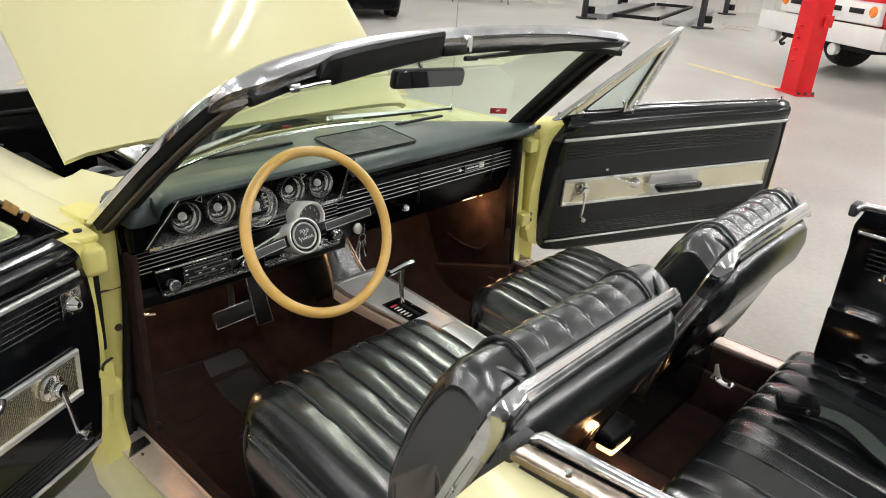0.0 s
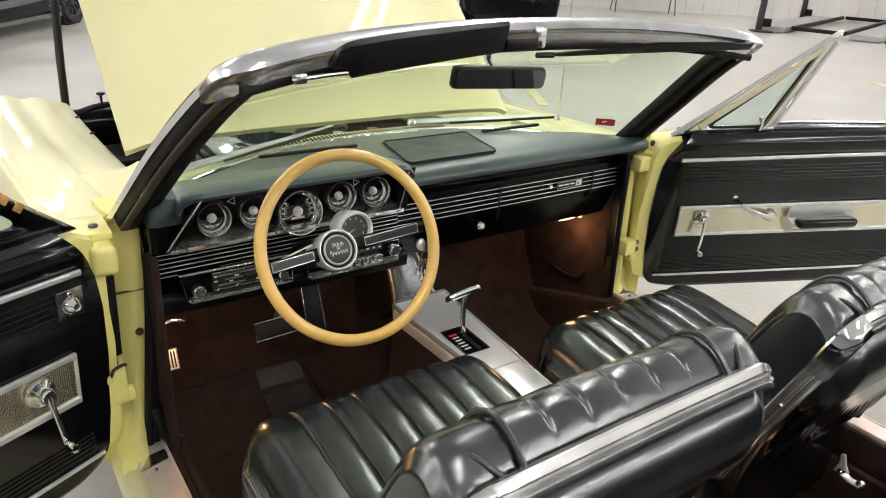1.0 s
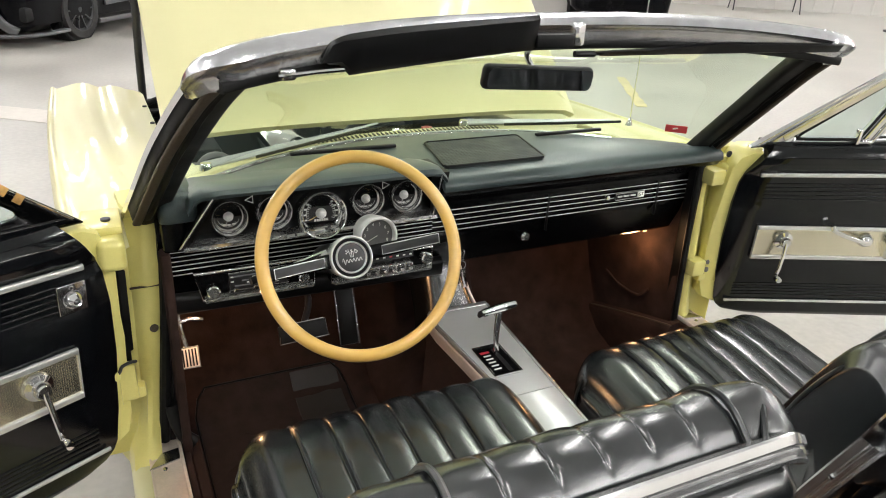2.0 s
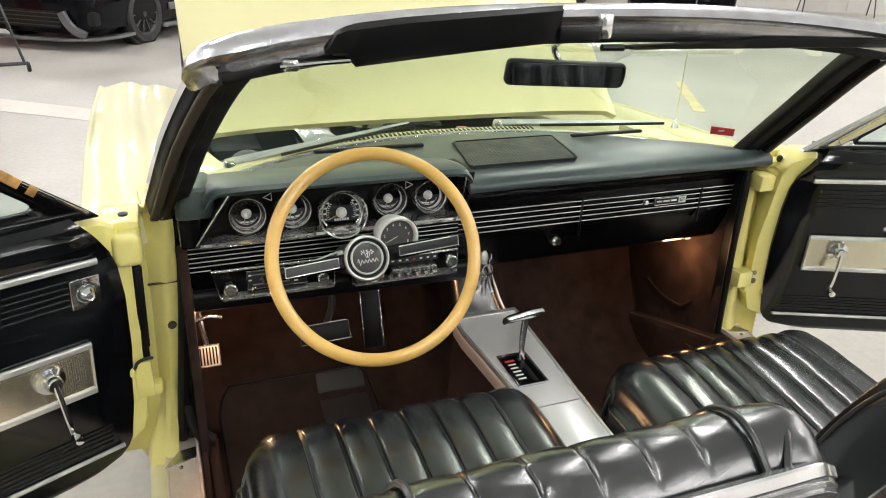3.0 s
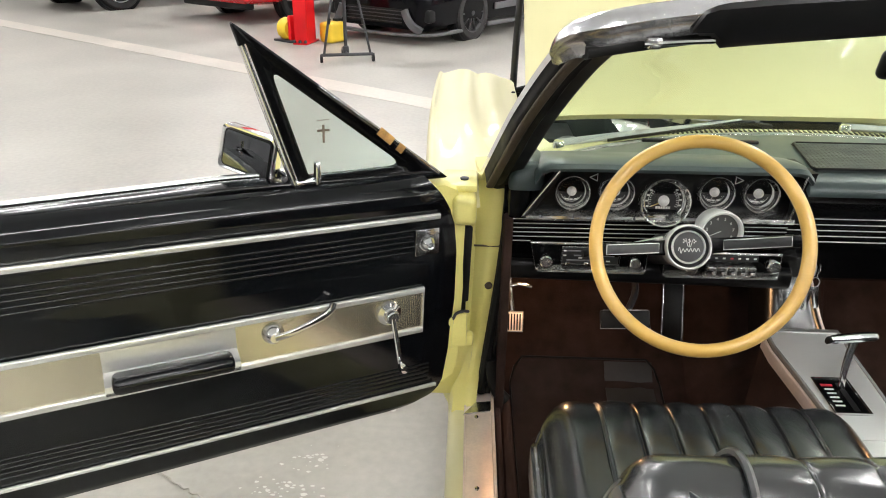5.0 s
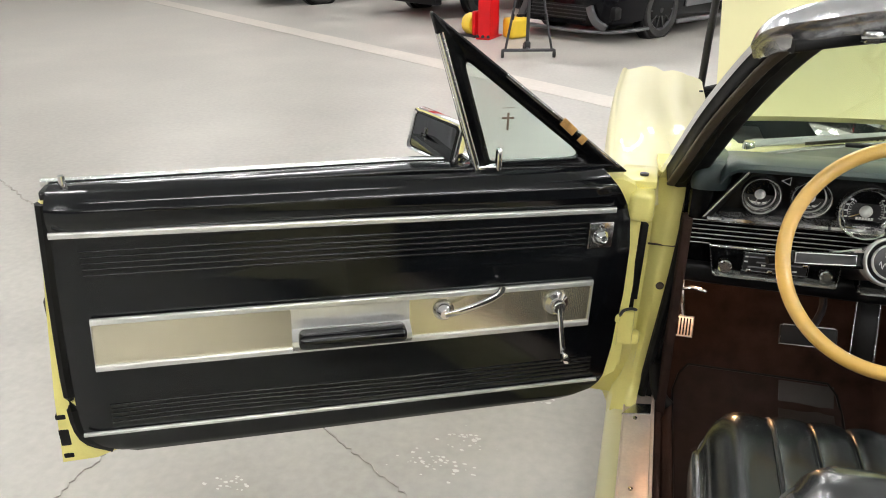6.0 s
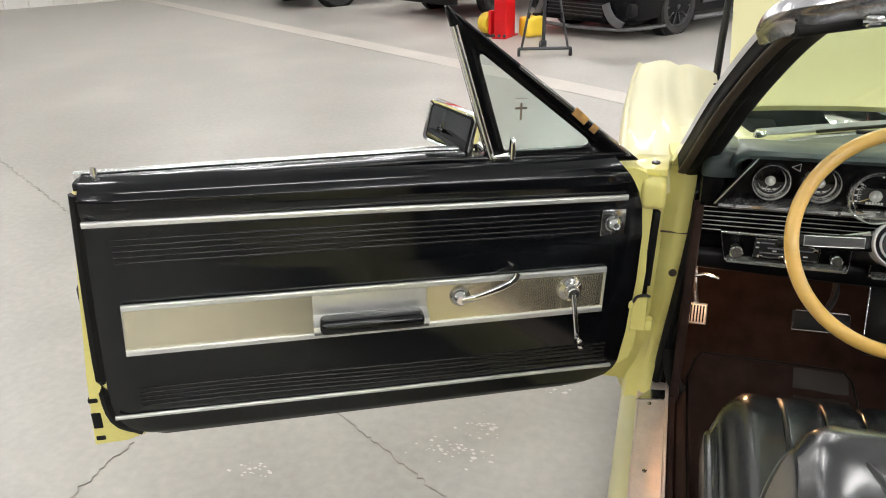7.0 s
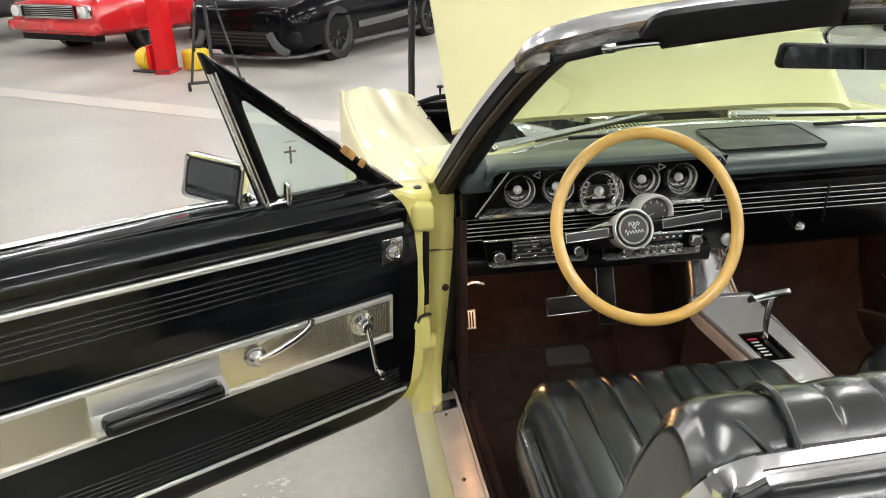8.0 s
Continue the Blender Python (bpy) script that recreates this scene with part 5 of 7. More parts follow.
def front_seat(cx, label, seed):
    shift = Matrix.Translation((cx, 0, 0))
    seat = part("front_seat", domed(cushion_rows(seed), 0.016), leather, car, label, shift, 180)
    part("backrest", domed(backrest_rows(seed + 5), 0.005), leather, seat, "pleated black leather backrest", shift, 180)
    for s in (-1, 1):
        top = curve([(s * SEAM, -0.316, 0.45), (s * SEAM, -0.303, 0.52), (s * SEAM, -0.309, 0.588), (s * SEAM, -0.36, 0.621), (s * SEAM, -0.43, 0.6215), (s * SEAM, -0.52, 0.611), (s * SEAM, -0.79, 0.572)], 4)
        part("cushion_piping", tube(top, 0.0042, 6, up=(1, 0, 0)), piping, seat, "", shift)
        rim = curve([(s * 0.291, -0.362, 0.36), (s * 0.300, -0.350, 0.47), (s * 0.297, -0.348, 0.530), (s * 0.288, -0.362, 0.566), (s * 0.291, -0.42, 0.566), (s * 0.296, -0.55, 0.548), (s * 0.296, -0.76, 0.522)], 5)
        part("edge_piping", tube(rim, 0.0036, 6, up=(1, 0, 0)), piping, seat, "", shift)
        bp = curve([(s * SEAM, -0.762, 0.60), (s * SEAM, -0.812, 0.80), (s * SEAM, -0.846, 0.885), (s * SEAM, -0.878, 0.950), (s * SEAM, -0.908, 0.987), (s * SEAM, -0.938, 0.999), (s * SEAM, -0.968, 0.991), (s * SEAM, -0.996, 0.967)], 4)
        part("back_piping", tube(bp, 0.0042, 6, up=(1, 0, 0)), piping, seat, "", shift)
        be = curve([(s * 0.256, -0.786, 0.56), (s * 0.284, -0.806, 0.68), (s * 0.292, -0.838, 0.80), (s * 0.291, -0.868, 0.878), (s * 0.286, -0.902, 0.938), (s * 0.268, -0.935, 0.972), (s * 0.240, -0.965, 0.982), (s * 0.215, -0.998, 0.964)], 5)
        part("side_piping", tube(be, 0.0038, 6, up=(1, 0, 0)), piping, seat, "", shift)
    # chrome moulding round the back edge
    half_edge = [(-0.268, -0.850, 0.53), (-0.290, -0.900, 0.66), (-0.296, -0.953, 0.79), (-0.295, -0.988, 0.872), (-0.288, -1.003, 0.912), (-0.268, -1.012, 0.944), (-0.232, -1.014, 0.957), (-0.12, -1.014, 0.960), (0.0, -1.014, 0.961)]
    edge = curve(half_edge + [(-x, y, z) for x, y, z in half_edge[-2:4:-1]], 5)
    prof_t = [(-0.018, -0.008), (-0.019, 0.003), (-0.017, 0.0060), (-0.006, 0.0072), (-0.004, 0.0062), (-0.003, 0.0035), (0.000, 0.0035), (0.001, 0.0064), (0.006, 0.0064), (0.007, 0.0036), (0.010, 0.0036), (0.011, 0.0060), (0.016, 0.0040), (0.017, -0.008)]
    face_of = lambda q: Vector((math.copysign(1, q.x) * table(abs(q.x), [(0.20, 0.0), (0.27, 0.5), (0.288, 1.0)]), -table(abs(q.x), [(0.20, 1.0), (0.288, 0.45)]), table(q.z, [(0.86, 0.0), (0.955, 0.42)]))).normalized()
    part("chrome_trim", ribbon(edge, [face_of(q) for q in edge], prof_t), seat_chrome, seat, "fluted chrome backrest moulding", shift, 20)
    line = curve([(-0.2945, -0.985, 0.864), (-0.291, -1.000, 0.905), (-0.272, -1.0115, 0.942), (-0.238, -1.0145, 0.957)], 5)
    cap = ribbon(line, [face_of(q) for q in line], [(-0.020, -0.006), (-0.021, 0.004), (-0.018, 0.0074), (0.0, 0.0088), (0.016, 0.0072), (0.0195, 0.004), (0.019, -0.006)])
    part("corner_cap", cap, chrome, seat, "polished chrome corner cap", shift, 40)
    for q in ((-0.303, -0.948, 0.778), (-0.299, -0.905, 0.672)):
        part("screw", lathe([(0.0005, 0.004), (0.004, 0.003), (0.005, 0)], 10, None, shift @ axes(q, Vector((0, 1, 0)), Vector((0, 0, -1)), Vector((-1, 0, 0)))), chrome, seat)
    # soft pouch below the moulding, hard panel and ribbed foot of the shell
    pouch = []
    for x in np.linspace(-0.278, 0.278, 49):
        k = end_round(x, 0.278, 0.05)
        w = 0.0010 * noise.noise(Vector((x * 9, seed, 2)))
        pouch.append([(x, -0.955 + k * 0.3, 0.925 - k * 0.7), (x, -1.012 + k * 0.5, 0.930 - k), (x, -1.030 + k * 0.5 + w, 0.905 - k * 0.6), (x, -1.034 + k * 0.5 + w, 0.865), (x, -1.022 + k * 0.45 - w, 0.815), (x, -1.004 + k * 0.4, 0.785), (x, -0.985 + k * 0.3, 0.775), (x, -0.93, 0.79)])
    part("back_pouch", loft(pouch), leather, seat, "soft black vinyl upper back", shift, 60)
    shell = []
    for x in np.linspace(-0.262, 0.262, 85):
        k = end_round(x, 0.262, 0.04)
        n_ = x * 0.86
        flute = 0.007 * abs(math.sin(x * 80)) if abs(x) < 0.215 else 0.0
        shell.append([(x, -0.95, 0.795), (x, -0.996 + k * 0.4, 0.790), (x, -0.985 + k * 0.4, 0.755), (x, -0.962 + k * 0.4, 0.69), (x, -0.948 + k * 0.4 - flute * 0.2, 0.655), (n_, -0.936 + k * 0.4 - flute, 0.63), (n_, -0.918 + k * 0.4 - flute, 0.585), (n_, -0.90 + k * 0.3 - flute * 0.5, 0.555), (n_, -0.87, 0.54), (x, -0.88, 0.7)])
    part("back_shell", loft(shell), vinyl, seat, "black moulded backrest panel with a ribbed foot", shift, 30)
    turn = axes((-0.262, -0.92, 0.425), Vector((0, -1, 0)), Vector((0, 0, 1)), Vector((-1, 0, 0)))
    place = shift @ Matrix.Translation((0.33 if cx > 0 else 0, -0.03 if cx > 0 else 0, 0.05 if cx > 0 else 0)) @ turn
    hinge = slab([(-0.020, -0.016), (0.006, -0.018), (0.012, -0.006), (0.002, 0.010), (-0.006, 0.034), (-0.014, 0.030), (-0.012, 0.006)], 0.006, 0.001)
    hinge = part("seat_hinge", hinge, silver_ring, seat, "bare metal seat hinge", place)
    part("hinge_link", sweep([(0.002, -0.006, 0.006), (0.022, -0.012, 0.008), (0.046, -0.010, 0.008)], rounded(0.004, 0.020, 0.0015), (0, 0, 1)), silver_ring, hinge, "flat steel link", place)
    for q, r_ in (((0.0, -0.004), 0.007), ((0.044, -0.010), 0.011)):
        part("hinge_pivot", lathe([(0.0005, 0.014), (r_ * 0.6, 0.013), (r_, 0.009), (r_, 0.0)], 14, None, place @ Matrix.Translation((q[0], q[1], 0.003))), worn_chrome, hinge, "round steel pivot")
    rail = bmesh.new()
    for s in (-0.2, 0.2):
        block((s, -0.55, 0.245), (0.04, 0.5, 0.05), 0.006, rail)
    part("seat_rail", rail, dark_metal, seat, "dark seat rails", shift)
    return seat


front_seat(-0.360, "black pleated leather driver's bucket seat", 0.0)
front_seat(0.415, "black pleated leather passenger bucket seat", 20.0)

# ---- rear seat ----
def rear_rows():
    base = [(-1.13, 0.24), (-1.115, 0.36), (-1.105, 0.44), (-1.115, 0.485), (-1.15, 0.507), (-1.25, 0.51), (-1.40, 0.49), (-1.52, 0.475), (-1.56, 0.40), (-1.56, 0.24)]
    line = curve([(0, y, z) for y, z in base], 4)
    rows = []
    for x in np.linspace(-0.665, 0.69, 362):
        e = end_round(x - 0.012, 0.677, 0.05)
        wide = 0.016 * math.exp(-((x - 0.08) / 0.10) ** 2)
        off = abs(x - 0.08) - 0.112
        ring = []
        for p in line:
            up = min(1, max(0, (p.z - 0.38) / 0.1))
            g = 0.0 if off < 0 else 0.0065 * abs(math.sin(off / 0.078 * math.pi)) ** 0.7
            g = (g + pleat(x, (0.08 - 0.112, 0.08 + 0.112), 0.004, 0.0035)) * up
            crease = 0.0035 * noise.noise(Vector((x * 8, p.y * 11, 4))) + 0.0012 * noise.noise(Vector((x * 30, p.y * 26, 9)))
            ring.append((x, p.y + g * 0.4 * (p.y > -1.16), p.z + (g + wide + crease - e) * up))
        rows.append(ring)
    return rows


rear = part("rear_seat", loft(rear_rows()), leather, car, "black pleated leather rear bench seat", None, 60)
bk = []
for x in np.linspace(-0.665, 0.69, 121):
    g = pleat(x, [-0.60 + 0.075 * i for i in range(17)], 0.008, 0.007)
    bk.append([(x, -1.50, 0.45), (x, -1.545 + g, 0.60), (x, -1.60 + g, 0.76), (x, -1.635, 0.84), (x, -1.68, 0.865), (x, -1.74, 0.86), (x, -1.76, 0.45)])
part("rear_backrest", loft(bk), leather, rear, "black pleated rear backrest", None, 50)
def bench_top(y):
    return table(y, [(-1.52, 0.4765), (-1.40, 0.4915), (-1.25, 0.511), (-1.17, 0.509), (-1.15, 0.507), (-1.125, 0.492), (-1.115, 0.485), (-1.105, 0.44)])


stitch = bmesh.new()
for i in range(72):
    y_ = -1.128 - 0.0052 * i
    block((0.078, y_, bench_top(y_) + 0.0158), (0.046, 0.0030, 0.0022), 0.0008, stitch, 1)
tagged(part("ribbed_band", stitch, leather, rear, "narrow ribbed vinyl band"), kind="stuff")
for x_ in (0.050, 0.106):
    part("band_welt", tube([(x_, y_, bench_top(y_) + 0.0150) for y_ in np.linspace(-1.122, -1.50, 24)], 0.0024, 6, up=(1, 0, 0)), piping, rear, "raised welt beside the ribbed band")
for x_ in (0.08 - 0.112, 0.08 + 0.112):
    part("bench_welt", tube([(x_, y_, bench_top(y_) + 0.0040) for y_ in np.linspace(-1.112, -1.50, 26)], 0.0034, 6, up=(1, 0, 0)), piping, rear, "piped seam of the broad centre panel")
part("front_welt", tube([(x_, -1.107, 0.462) for x_ in np.linspace(-0.63, 0.655, 30)], 0.0040, 6, up=(0, 0, 1)), piping, rear, "piped front edge")
BUCKLE = pose(0.292, -1.225, 0.545, 0, 0, -66)
part("belt_buckle", block((0, 0, 0), (0.094, 0.052, 0.024), 0.005), satin_black, rear, "black belt buckle", BUCKLE)
part("buckle_lid", block((-0.006, 0.0, 0.0125), (0.070, 0.046, 0.004), 0.0018), dash_black, rear, "glossy buckle lid", BUCKLE)
part("buckle_button", lathe([(0.0005, 0.003), (0.005, 0.002), (0.006, 0)], 10, None, BUCKLE @ axes((0.020, -0.026, 0.002), Vector((1, 0, 0)), Vector((0, 0, 1)), Vector((0, -1, 0)))), chrome, rear)
for lift_, mat_ in ((0.0, rubber), (0.007, green_belt)):
    part("seat_belt", sweep(curve([(0.310, -1.265, 0.535 + lift_), (0.325, -1.310, 0.530 + lift_), (0.318, -1.36, 0.522 + lift_), (0.285, -1.42, 0.512 + lift_), (0.26, -1.50, 0.500 + lift_)], 5), rounded(0.050, 0.003, 0.001)), mat_, rear, "grey-green lap belt")
TONGUE = pose(0.563, -1.272, 0.530, 0, 4, -72)
plate_ = slab(rounded(0.052, 0.036, 0.008), 0.003, 0.001)
part("belt_tongue", plate_, worn_chrome, rear, "bright steel belt tongue", TONGUE)
part("tongue_slot", slab(rounded(0.016, 0.013, 0.002), 0.0016), satin_black, rear, "square latch slot", TONGUE @ Matrix.Translation((-0.010, 0, 0.0022)))
part("tongue_fold", block((0.030, 0, 0.004), (0.016, 0.046, 0.010), 0.003), worn_chrome, rear, "folded belt guide", TONGUE)
part("seat_belt", sweep([(0.560, -1.305, 0.531), (0.563, -1.36, 0.524), (0.565, -1.48, 0.506)], rounded(0.046, 0.004, 0.001)), rubber, rear, "black lap belt")

rear.location = (0.02, 0.03, 0.048)

# ---- quarter panels and tail ----
def quarter():
    rows = []
    for y, z, xo in ((-1.075, 0.945, -0.915), (-1.3, 0.955, -0.925), (-1.6, 0.95, -0.93), (-2.0, 0.93, -0.925), (-2.5, 0.90, -0.91), (-3.0, 0.86, -0.88)):
        rows.append([(xo + 0.02, y, 0.25), (xo, y, 0.45), (xo - 0.01, y, 0.7), (xo + 0.005, y, z - 0.07), (xo + 0.06, y, z - 0.005), (xo + 0.14, y, z + 0.004), (xo + 0.225, y, z - 0.002), (xo + 0.23, y, z - 0.03), (xo + 0.20, y, 0.6), (xo + 0.2, y, 0.25)])
    return loft(rows)


qp_left, qp_right = both("quarter_panel", quarter(), paint, None, "pale yellow rear quarter panel")
qp_right.location = (0, -0.06, 0.0)
inner = []
for y, z in ((-1.088, 0.93), (-1.10, 0.965), (-1.3, 0.975), (-1.75, 0.97)):
    inner.append([(-0.66, y, 0.24), (-0.66, y, 0.62), (-0.672, y, 0.66), (-0.672, y, z - 0.07), (-0.655, y, z - 0.04), (-0.658, y, z - 0.008), (-0.69, y, z), (-0.715, y, z - 0.006), (-0.72, y, 0.24)])
ql, qr = both("quarter_trim", loft(inner), vinyl, None, "black vinyl rear side trim panel")
qr.location = (0, -0.045, 0.03)
for q, s in ((ql, 1), (qr, -1)):
    fm = Matrix.Diagonal((s, 1, 1, 1))
    part("trim_strip", sweep([(-0.668, -1.10, 0.90), (-0.668, -1.7, 0.90)], rounded(0.006, 0.012, 0.002)), chrome, q, "chrome strip", fm)
    for i in range(5):
        part("trim_rib", sweep([(-0.671, -1.14, 0.865 - 0.014 * i), (-0.671, -1.7, 0.865 - 0.014 * i)], rounded(0.004, 0.005, 0.0015)), vinyl, q, "", fm)
    part("armrest", block((-0.658, -1.40, 0.615), (0.046, 0.62, 0.15), 0.007), vinyl, q, "black side ledge beside the seat", fm)
    tray = part("ashtray", slab(rounded(0.034, 0.092, 0.010), 0.006, 0.002), worn_chrome, q, "dull chrome ashtray lid", fm @ Matrix.Translation((-0.656, -1.170, 0.692)))
    part("ashtray_lid", slab(rounded(0.020, 0.070, 0.006), 0.003, 0.001), seat_chrome, tray, "bright recessed lid", fm @ Matrix.Translation((-0.656, -1.170, 0.6965)))
    part("window_crank", lathe([(0.001, 0.012), (0.012, 0.01), (0.018, 0.0), (0.001, 0)], 16, None, fm @ axes((-0.668, -1.19, 0.80), Vector((0, 1, 0)), Vector((0, 0, 1)), Vector((1, 0, 0)))), chrome, q, "chrome window crank boss")
    part("belt_moulding", sweep([(-0.70, -1.078, 0.956), (-0.70, -1.3, 0.972), (-0.70, -1.75, 0.966)], rounded(0.032, 0.014, 0.003)), tarnished, q, "tarnished brown chrome belt strip", fm)
    part("belt_cap", sweep([(-0.672, -1.085, 0.958), (-0.672, -1.10, 0.972), (-0.672, -1.3, 0.982), (-0.672, -1.75, 0.976)], rounded(0.020, 0.016, 0.006)), worn_chrome, q, "weathered grey metal cap strip", fm)
    for yy in (-1.16, -1.32):
        part("screw", lathe([(0.001, 0.003), (0.004, 0.002), (0.005, 0)], 10, None, fm @ Matrix.Translation((-0.702, yy, 0.972))), chrome, q)
    part("belt_end", block((-0.690, -1.074, 0.952), (0.055, 0.02, 0.034), 0.006), dark_metal, q, "dark belt end bracket", fm)
    part("latch_post", block((-0.80, -1.095, 0.62), (0.14, 0.02, 0.55), 0.006), bounce_paint, q, "yellow latch post", fm)
part("tail_deck", block((0, -2.4, 0.82), (1.4, 1.3, 0.1), 0.04), paint, car, "pale yellow tail deck")
part("folded_top", block((0, -1.88, 0.90), (1.36, 0.30, 0.14), 0.05), satin_black, car, "folded black soft top")

# ---- doors ----
def door_frame(hx, hy, dx, dy, nx, ny, tilt):
    a = radians(tilt)
    d, n = Vector((dx, dy, 0)).normalized(), Vector((nx, ny, 0)).normalized()
    u = d * math.cos(a) + Vector((0, 0, math.sin(a)))
    v = -d * math.sin(a) + Vector((0, 0, math.cos(a)))
    return axes((hx, hy, 0), u, n, v)


U0 = [(0.405, 0.15), (0.412, 0.105), (0.425, 0.078), (0.445, 0.060), (0.47, 0.050), (0.56, 0.038), (0.68, 0.031), (0.80, 0.033), (0.86, 0.040), (0.893, 0.052), (0.94, 0.085), (0.975, 0.115)]
U1 = [(0.41, 1.11), (0.415, 1.14), (0.43, 1.163), (0.47, 1.176), (0.7, 1.165), (0.9, 1.152), (0.975, 1.147)]


def panel_offset(v):
    return table(v, [(0.40, -0.012), (0.42, -0.002), (0.46, 0.0), (0.60, 0.002), (0.788, 0.004), (0.792, 0.001), (0.796, 0.003), (0.885, 0.0), (0.905, 0.010), (0.925, 0.020), (0.945, 0.021), (0.962, 0.012), (0.974, -0.004), (0.978, -0.03)])


def panel_mesh():
    vs = sorted(set([round(x, 4) for x in np.concatenate([np.linspace(0.405, 0.485, 16), np.linspace(0.485, 0.534, 10), np.linspace(0.534, 0.81, 26), np.linspace(0.811, 0.866, 12), np.linspace(0.866, 0.978, 30)])]))
    rows = []
    for v in vs:
        a, b = table(v, U0), table(v, U1)
        row = []
        for i in range(29):
            u = lerp(a, b, i / 28)
            lift = 0.012 * (1 - u / 1.1) * max(0, (0.47 - v) / 0.06)
            sag = 0.0025 * math.sin(u * 9.0) * math.exp(-((v - 0.505) / 0.03) ** 2)
            edge = -0.012 * (1 if i in (0, 28) else 0)
            o = panel_offset(v)
            row.append((u, o + edge + 0.004 * math.sin(u * 5 + v * 9) * 0.3, v + lift + sag))
        rows.append([(row[0][0], -0.04, row[0][2])] + row + [(row[-1][0], -0.04, row[-1][2])])
    low = [(u, -0.04, v) for u, o, v in rows[0]]
    return loft([low] + rows, None, False, False)


def door(m, label, worn):
    e = 0.012 if worn else 0.0
    shell_out = [(-0.005 + e, 0.52), (0.01 + e * 0.5, 0.47), (0.05, 0.452), (1.08, 0.418), (1.16, 0.388), (1.226, 0.385), (1.214, 0.55), (1.192, 0.75), (1.168, 0.950), (1.160, 0.957), (0.06, 0.950), (0.03, 0.935), (0.01 + e * 0.5, 0.90), (-0.01 + e, 0.7)]
    sh = []
    for o, k in ((-0.018, 0.985), (-0.03, 1.0), (-0.10, 1.0), (-0.135, 0.995), (-0.15, 0.97)):
        sh.append([((u - 0.6) * (k if o < -0.1 else 1) + 0.6 + (0.0 if o < -0.02 else -0.004 * (1 if u > 0.6 else -1)), o, (v - 0.68) * k + 0.68) for u, v in shell_out])
    d = part("door", loft(sh), bounce_paint, car, label, m)
    panel = part("door_panel", panel_mesh(), vinyl, d, "black vinyl door panel with pressed ribs", m, 40)
    for v in [0.489 + 0.0103 * k for k in range(5)] + [0.815 + 0.0118 * k for k in range(5)]:
        line = []
        for u in np.linspace(0.112 if v > 0.6 else 0.094, 1.108, 25):
            sag = 0.0025 * math.sin(u * 9.0) * math.exp(-((v - 0.505) / 0.03) ** 2)
            line.append((u, panel_offset(v) + 0.0012 * math.sin(u * 5 + v * 9) + 0.0006, v + sag))
        part("panel_rib", sweep(line, rounded(0.0046, 0.0040, 0.0016, 2), (0, 1, 0)), vinyl, panel, "", m, 60)
    # belt line sill and its chrome lip
    part("window_sill", sweep([(0.09, -0.045, 0.972), (0.5, -0.045, 0.978), (1.160, -0.045, 0.962)], rounded(0.05, 0.016, 0.005)), vinyl, d, "black window sill", m)
    part("sill_lip", sweep([(0.385, -0.082, 0.9825), (0.5, -0.082, 0.984), (1.172, -0.082, 0.968)], rounded(0.014, 0.014, 0.004)), chrome, d, "chrome belt lip", m)
    part("upper_strip", sweep([(0.086, 0.010, 0.891), (0.6, 0.012, 0.897), (1.149, 0.010, 0.900)], rounded(0.010, 0.013, 0.004)), bright_trim, d, "chrome upper strip", m)
    part("lower_strip", sweep([(0.076, 0.004, 0.473), (0.6, 0.006, 0.470), (1.164, 0.004, 0.467)], rounded(0.008, 0.009, 0.003)), bright_trim, d, "chrome lower strip", m)
    # bright insert
    lay = axes((0, 0.005, 0), Vector((1, 0, 0)), Vector((0, 0, 1)), Vector((0, 1, 0)))
    plate = slab([(0.118, 0.628), (1.118, 0.621), (1.112, 0.726), (0.115, 0.729)], 0.006, 0.001)
    part("insert_plate", plate, cream_metal, d, "satin champagne metal insert", m @ lay @ Matrix.Translation((0, 0, 0.004)))
    rim = [(0.118, 0.010, 0.630), (1.116, 0.010, 0.623), (1.110, 0.010, 0.724), (0.117, 0.010, 0.727)]
    part("insert_rim", sweep([Vector(p) for p in rim], rounded(0.013, 0.010, 0.003), (0, 1, 0), None, True), bright_trim, d, "raised bright rim", m)
    grooves = bmesh.new()
    for i in range(44):
        u = 0.132 + 0.0042 * i
        block((u, 0.0088, 0.677), (0.0022, 0.0010, 0.074), 0, grooves)
    tagged(part("groove_field", grooves, cream_metal, d, "fine upright grooves", m), kind="stuff")
    # armrest cup and pad
    cup = bmesh.new()
    rows_c = []
    for u in np.linspace(0.512, 0.748, 15):
        rows_c.append([(u, 0.010, 0.727), (u, 0.011, 0.722), (u, 0.0125, 0.70), (u, 0.014, 0.676), (u, 0.045, 0.664), (u, 0.048, 0.655), (u, 0.040, 0.642), (u, 0.016, 0.629), (u, 0.006, 0.627), (u, 0.004, 0.727)])
    part("armrest_cup", loft(rows_c), bright_trim, d, "polished metal armrest cup", m, 50)
    padc = block((0.630, 0.046, 0.669), (0.212, 0.046, 0.030), 0.012, None, 3)
    part("armrest_pad", padc, vinyl, d, "black padded armrest", m)
    # inner handle
    h = part("door_handle", lathe([(0.001, 0.020), (0.010, 0.020), (0.016, 0.014), (0.021, 0.004), (0.022, 0), (0.001, 0)], 20, None, m @ axes((0.441, 0.012, 0.690), Vector((1, 0, 0)), Vector((0, 0, 1)), Vector((0, 1, 0)))), chrome, d, "chrome inside door handle")
    part("handle_lever", sweep(curve([(0.441, 0.030, 0.690), (0.41, 0.034, 0.697), (0.36, 0.034, 0.714), (0.330, 0.030, 0.728), (0.322, 0.028, 0.742)], 4), rounded(0.013, 0.009, 0.003), (0, 1, 0)), chrome, d, "curved chrome lever", m)
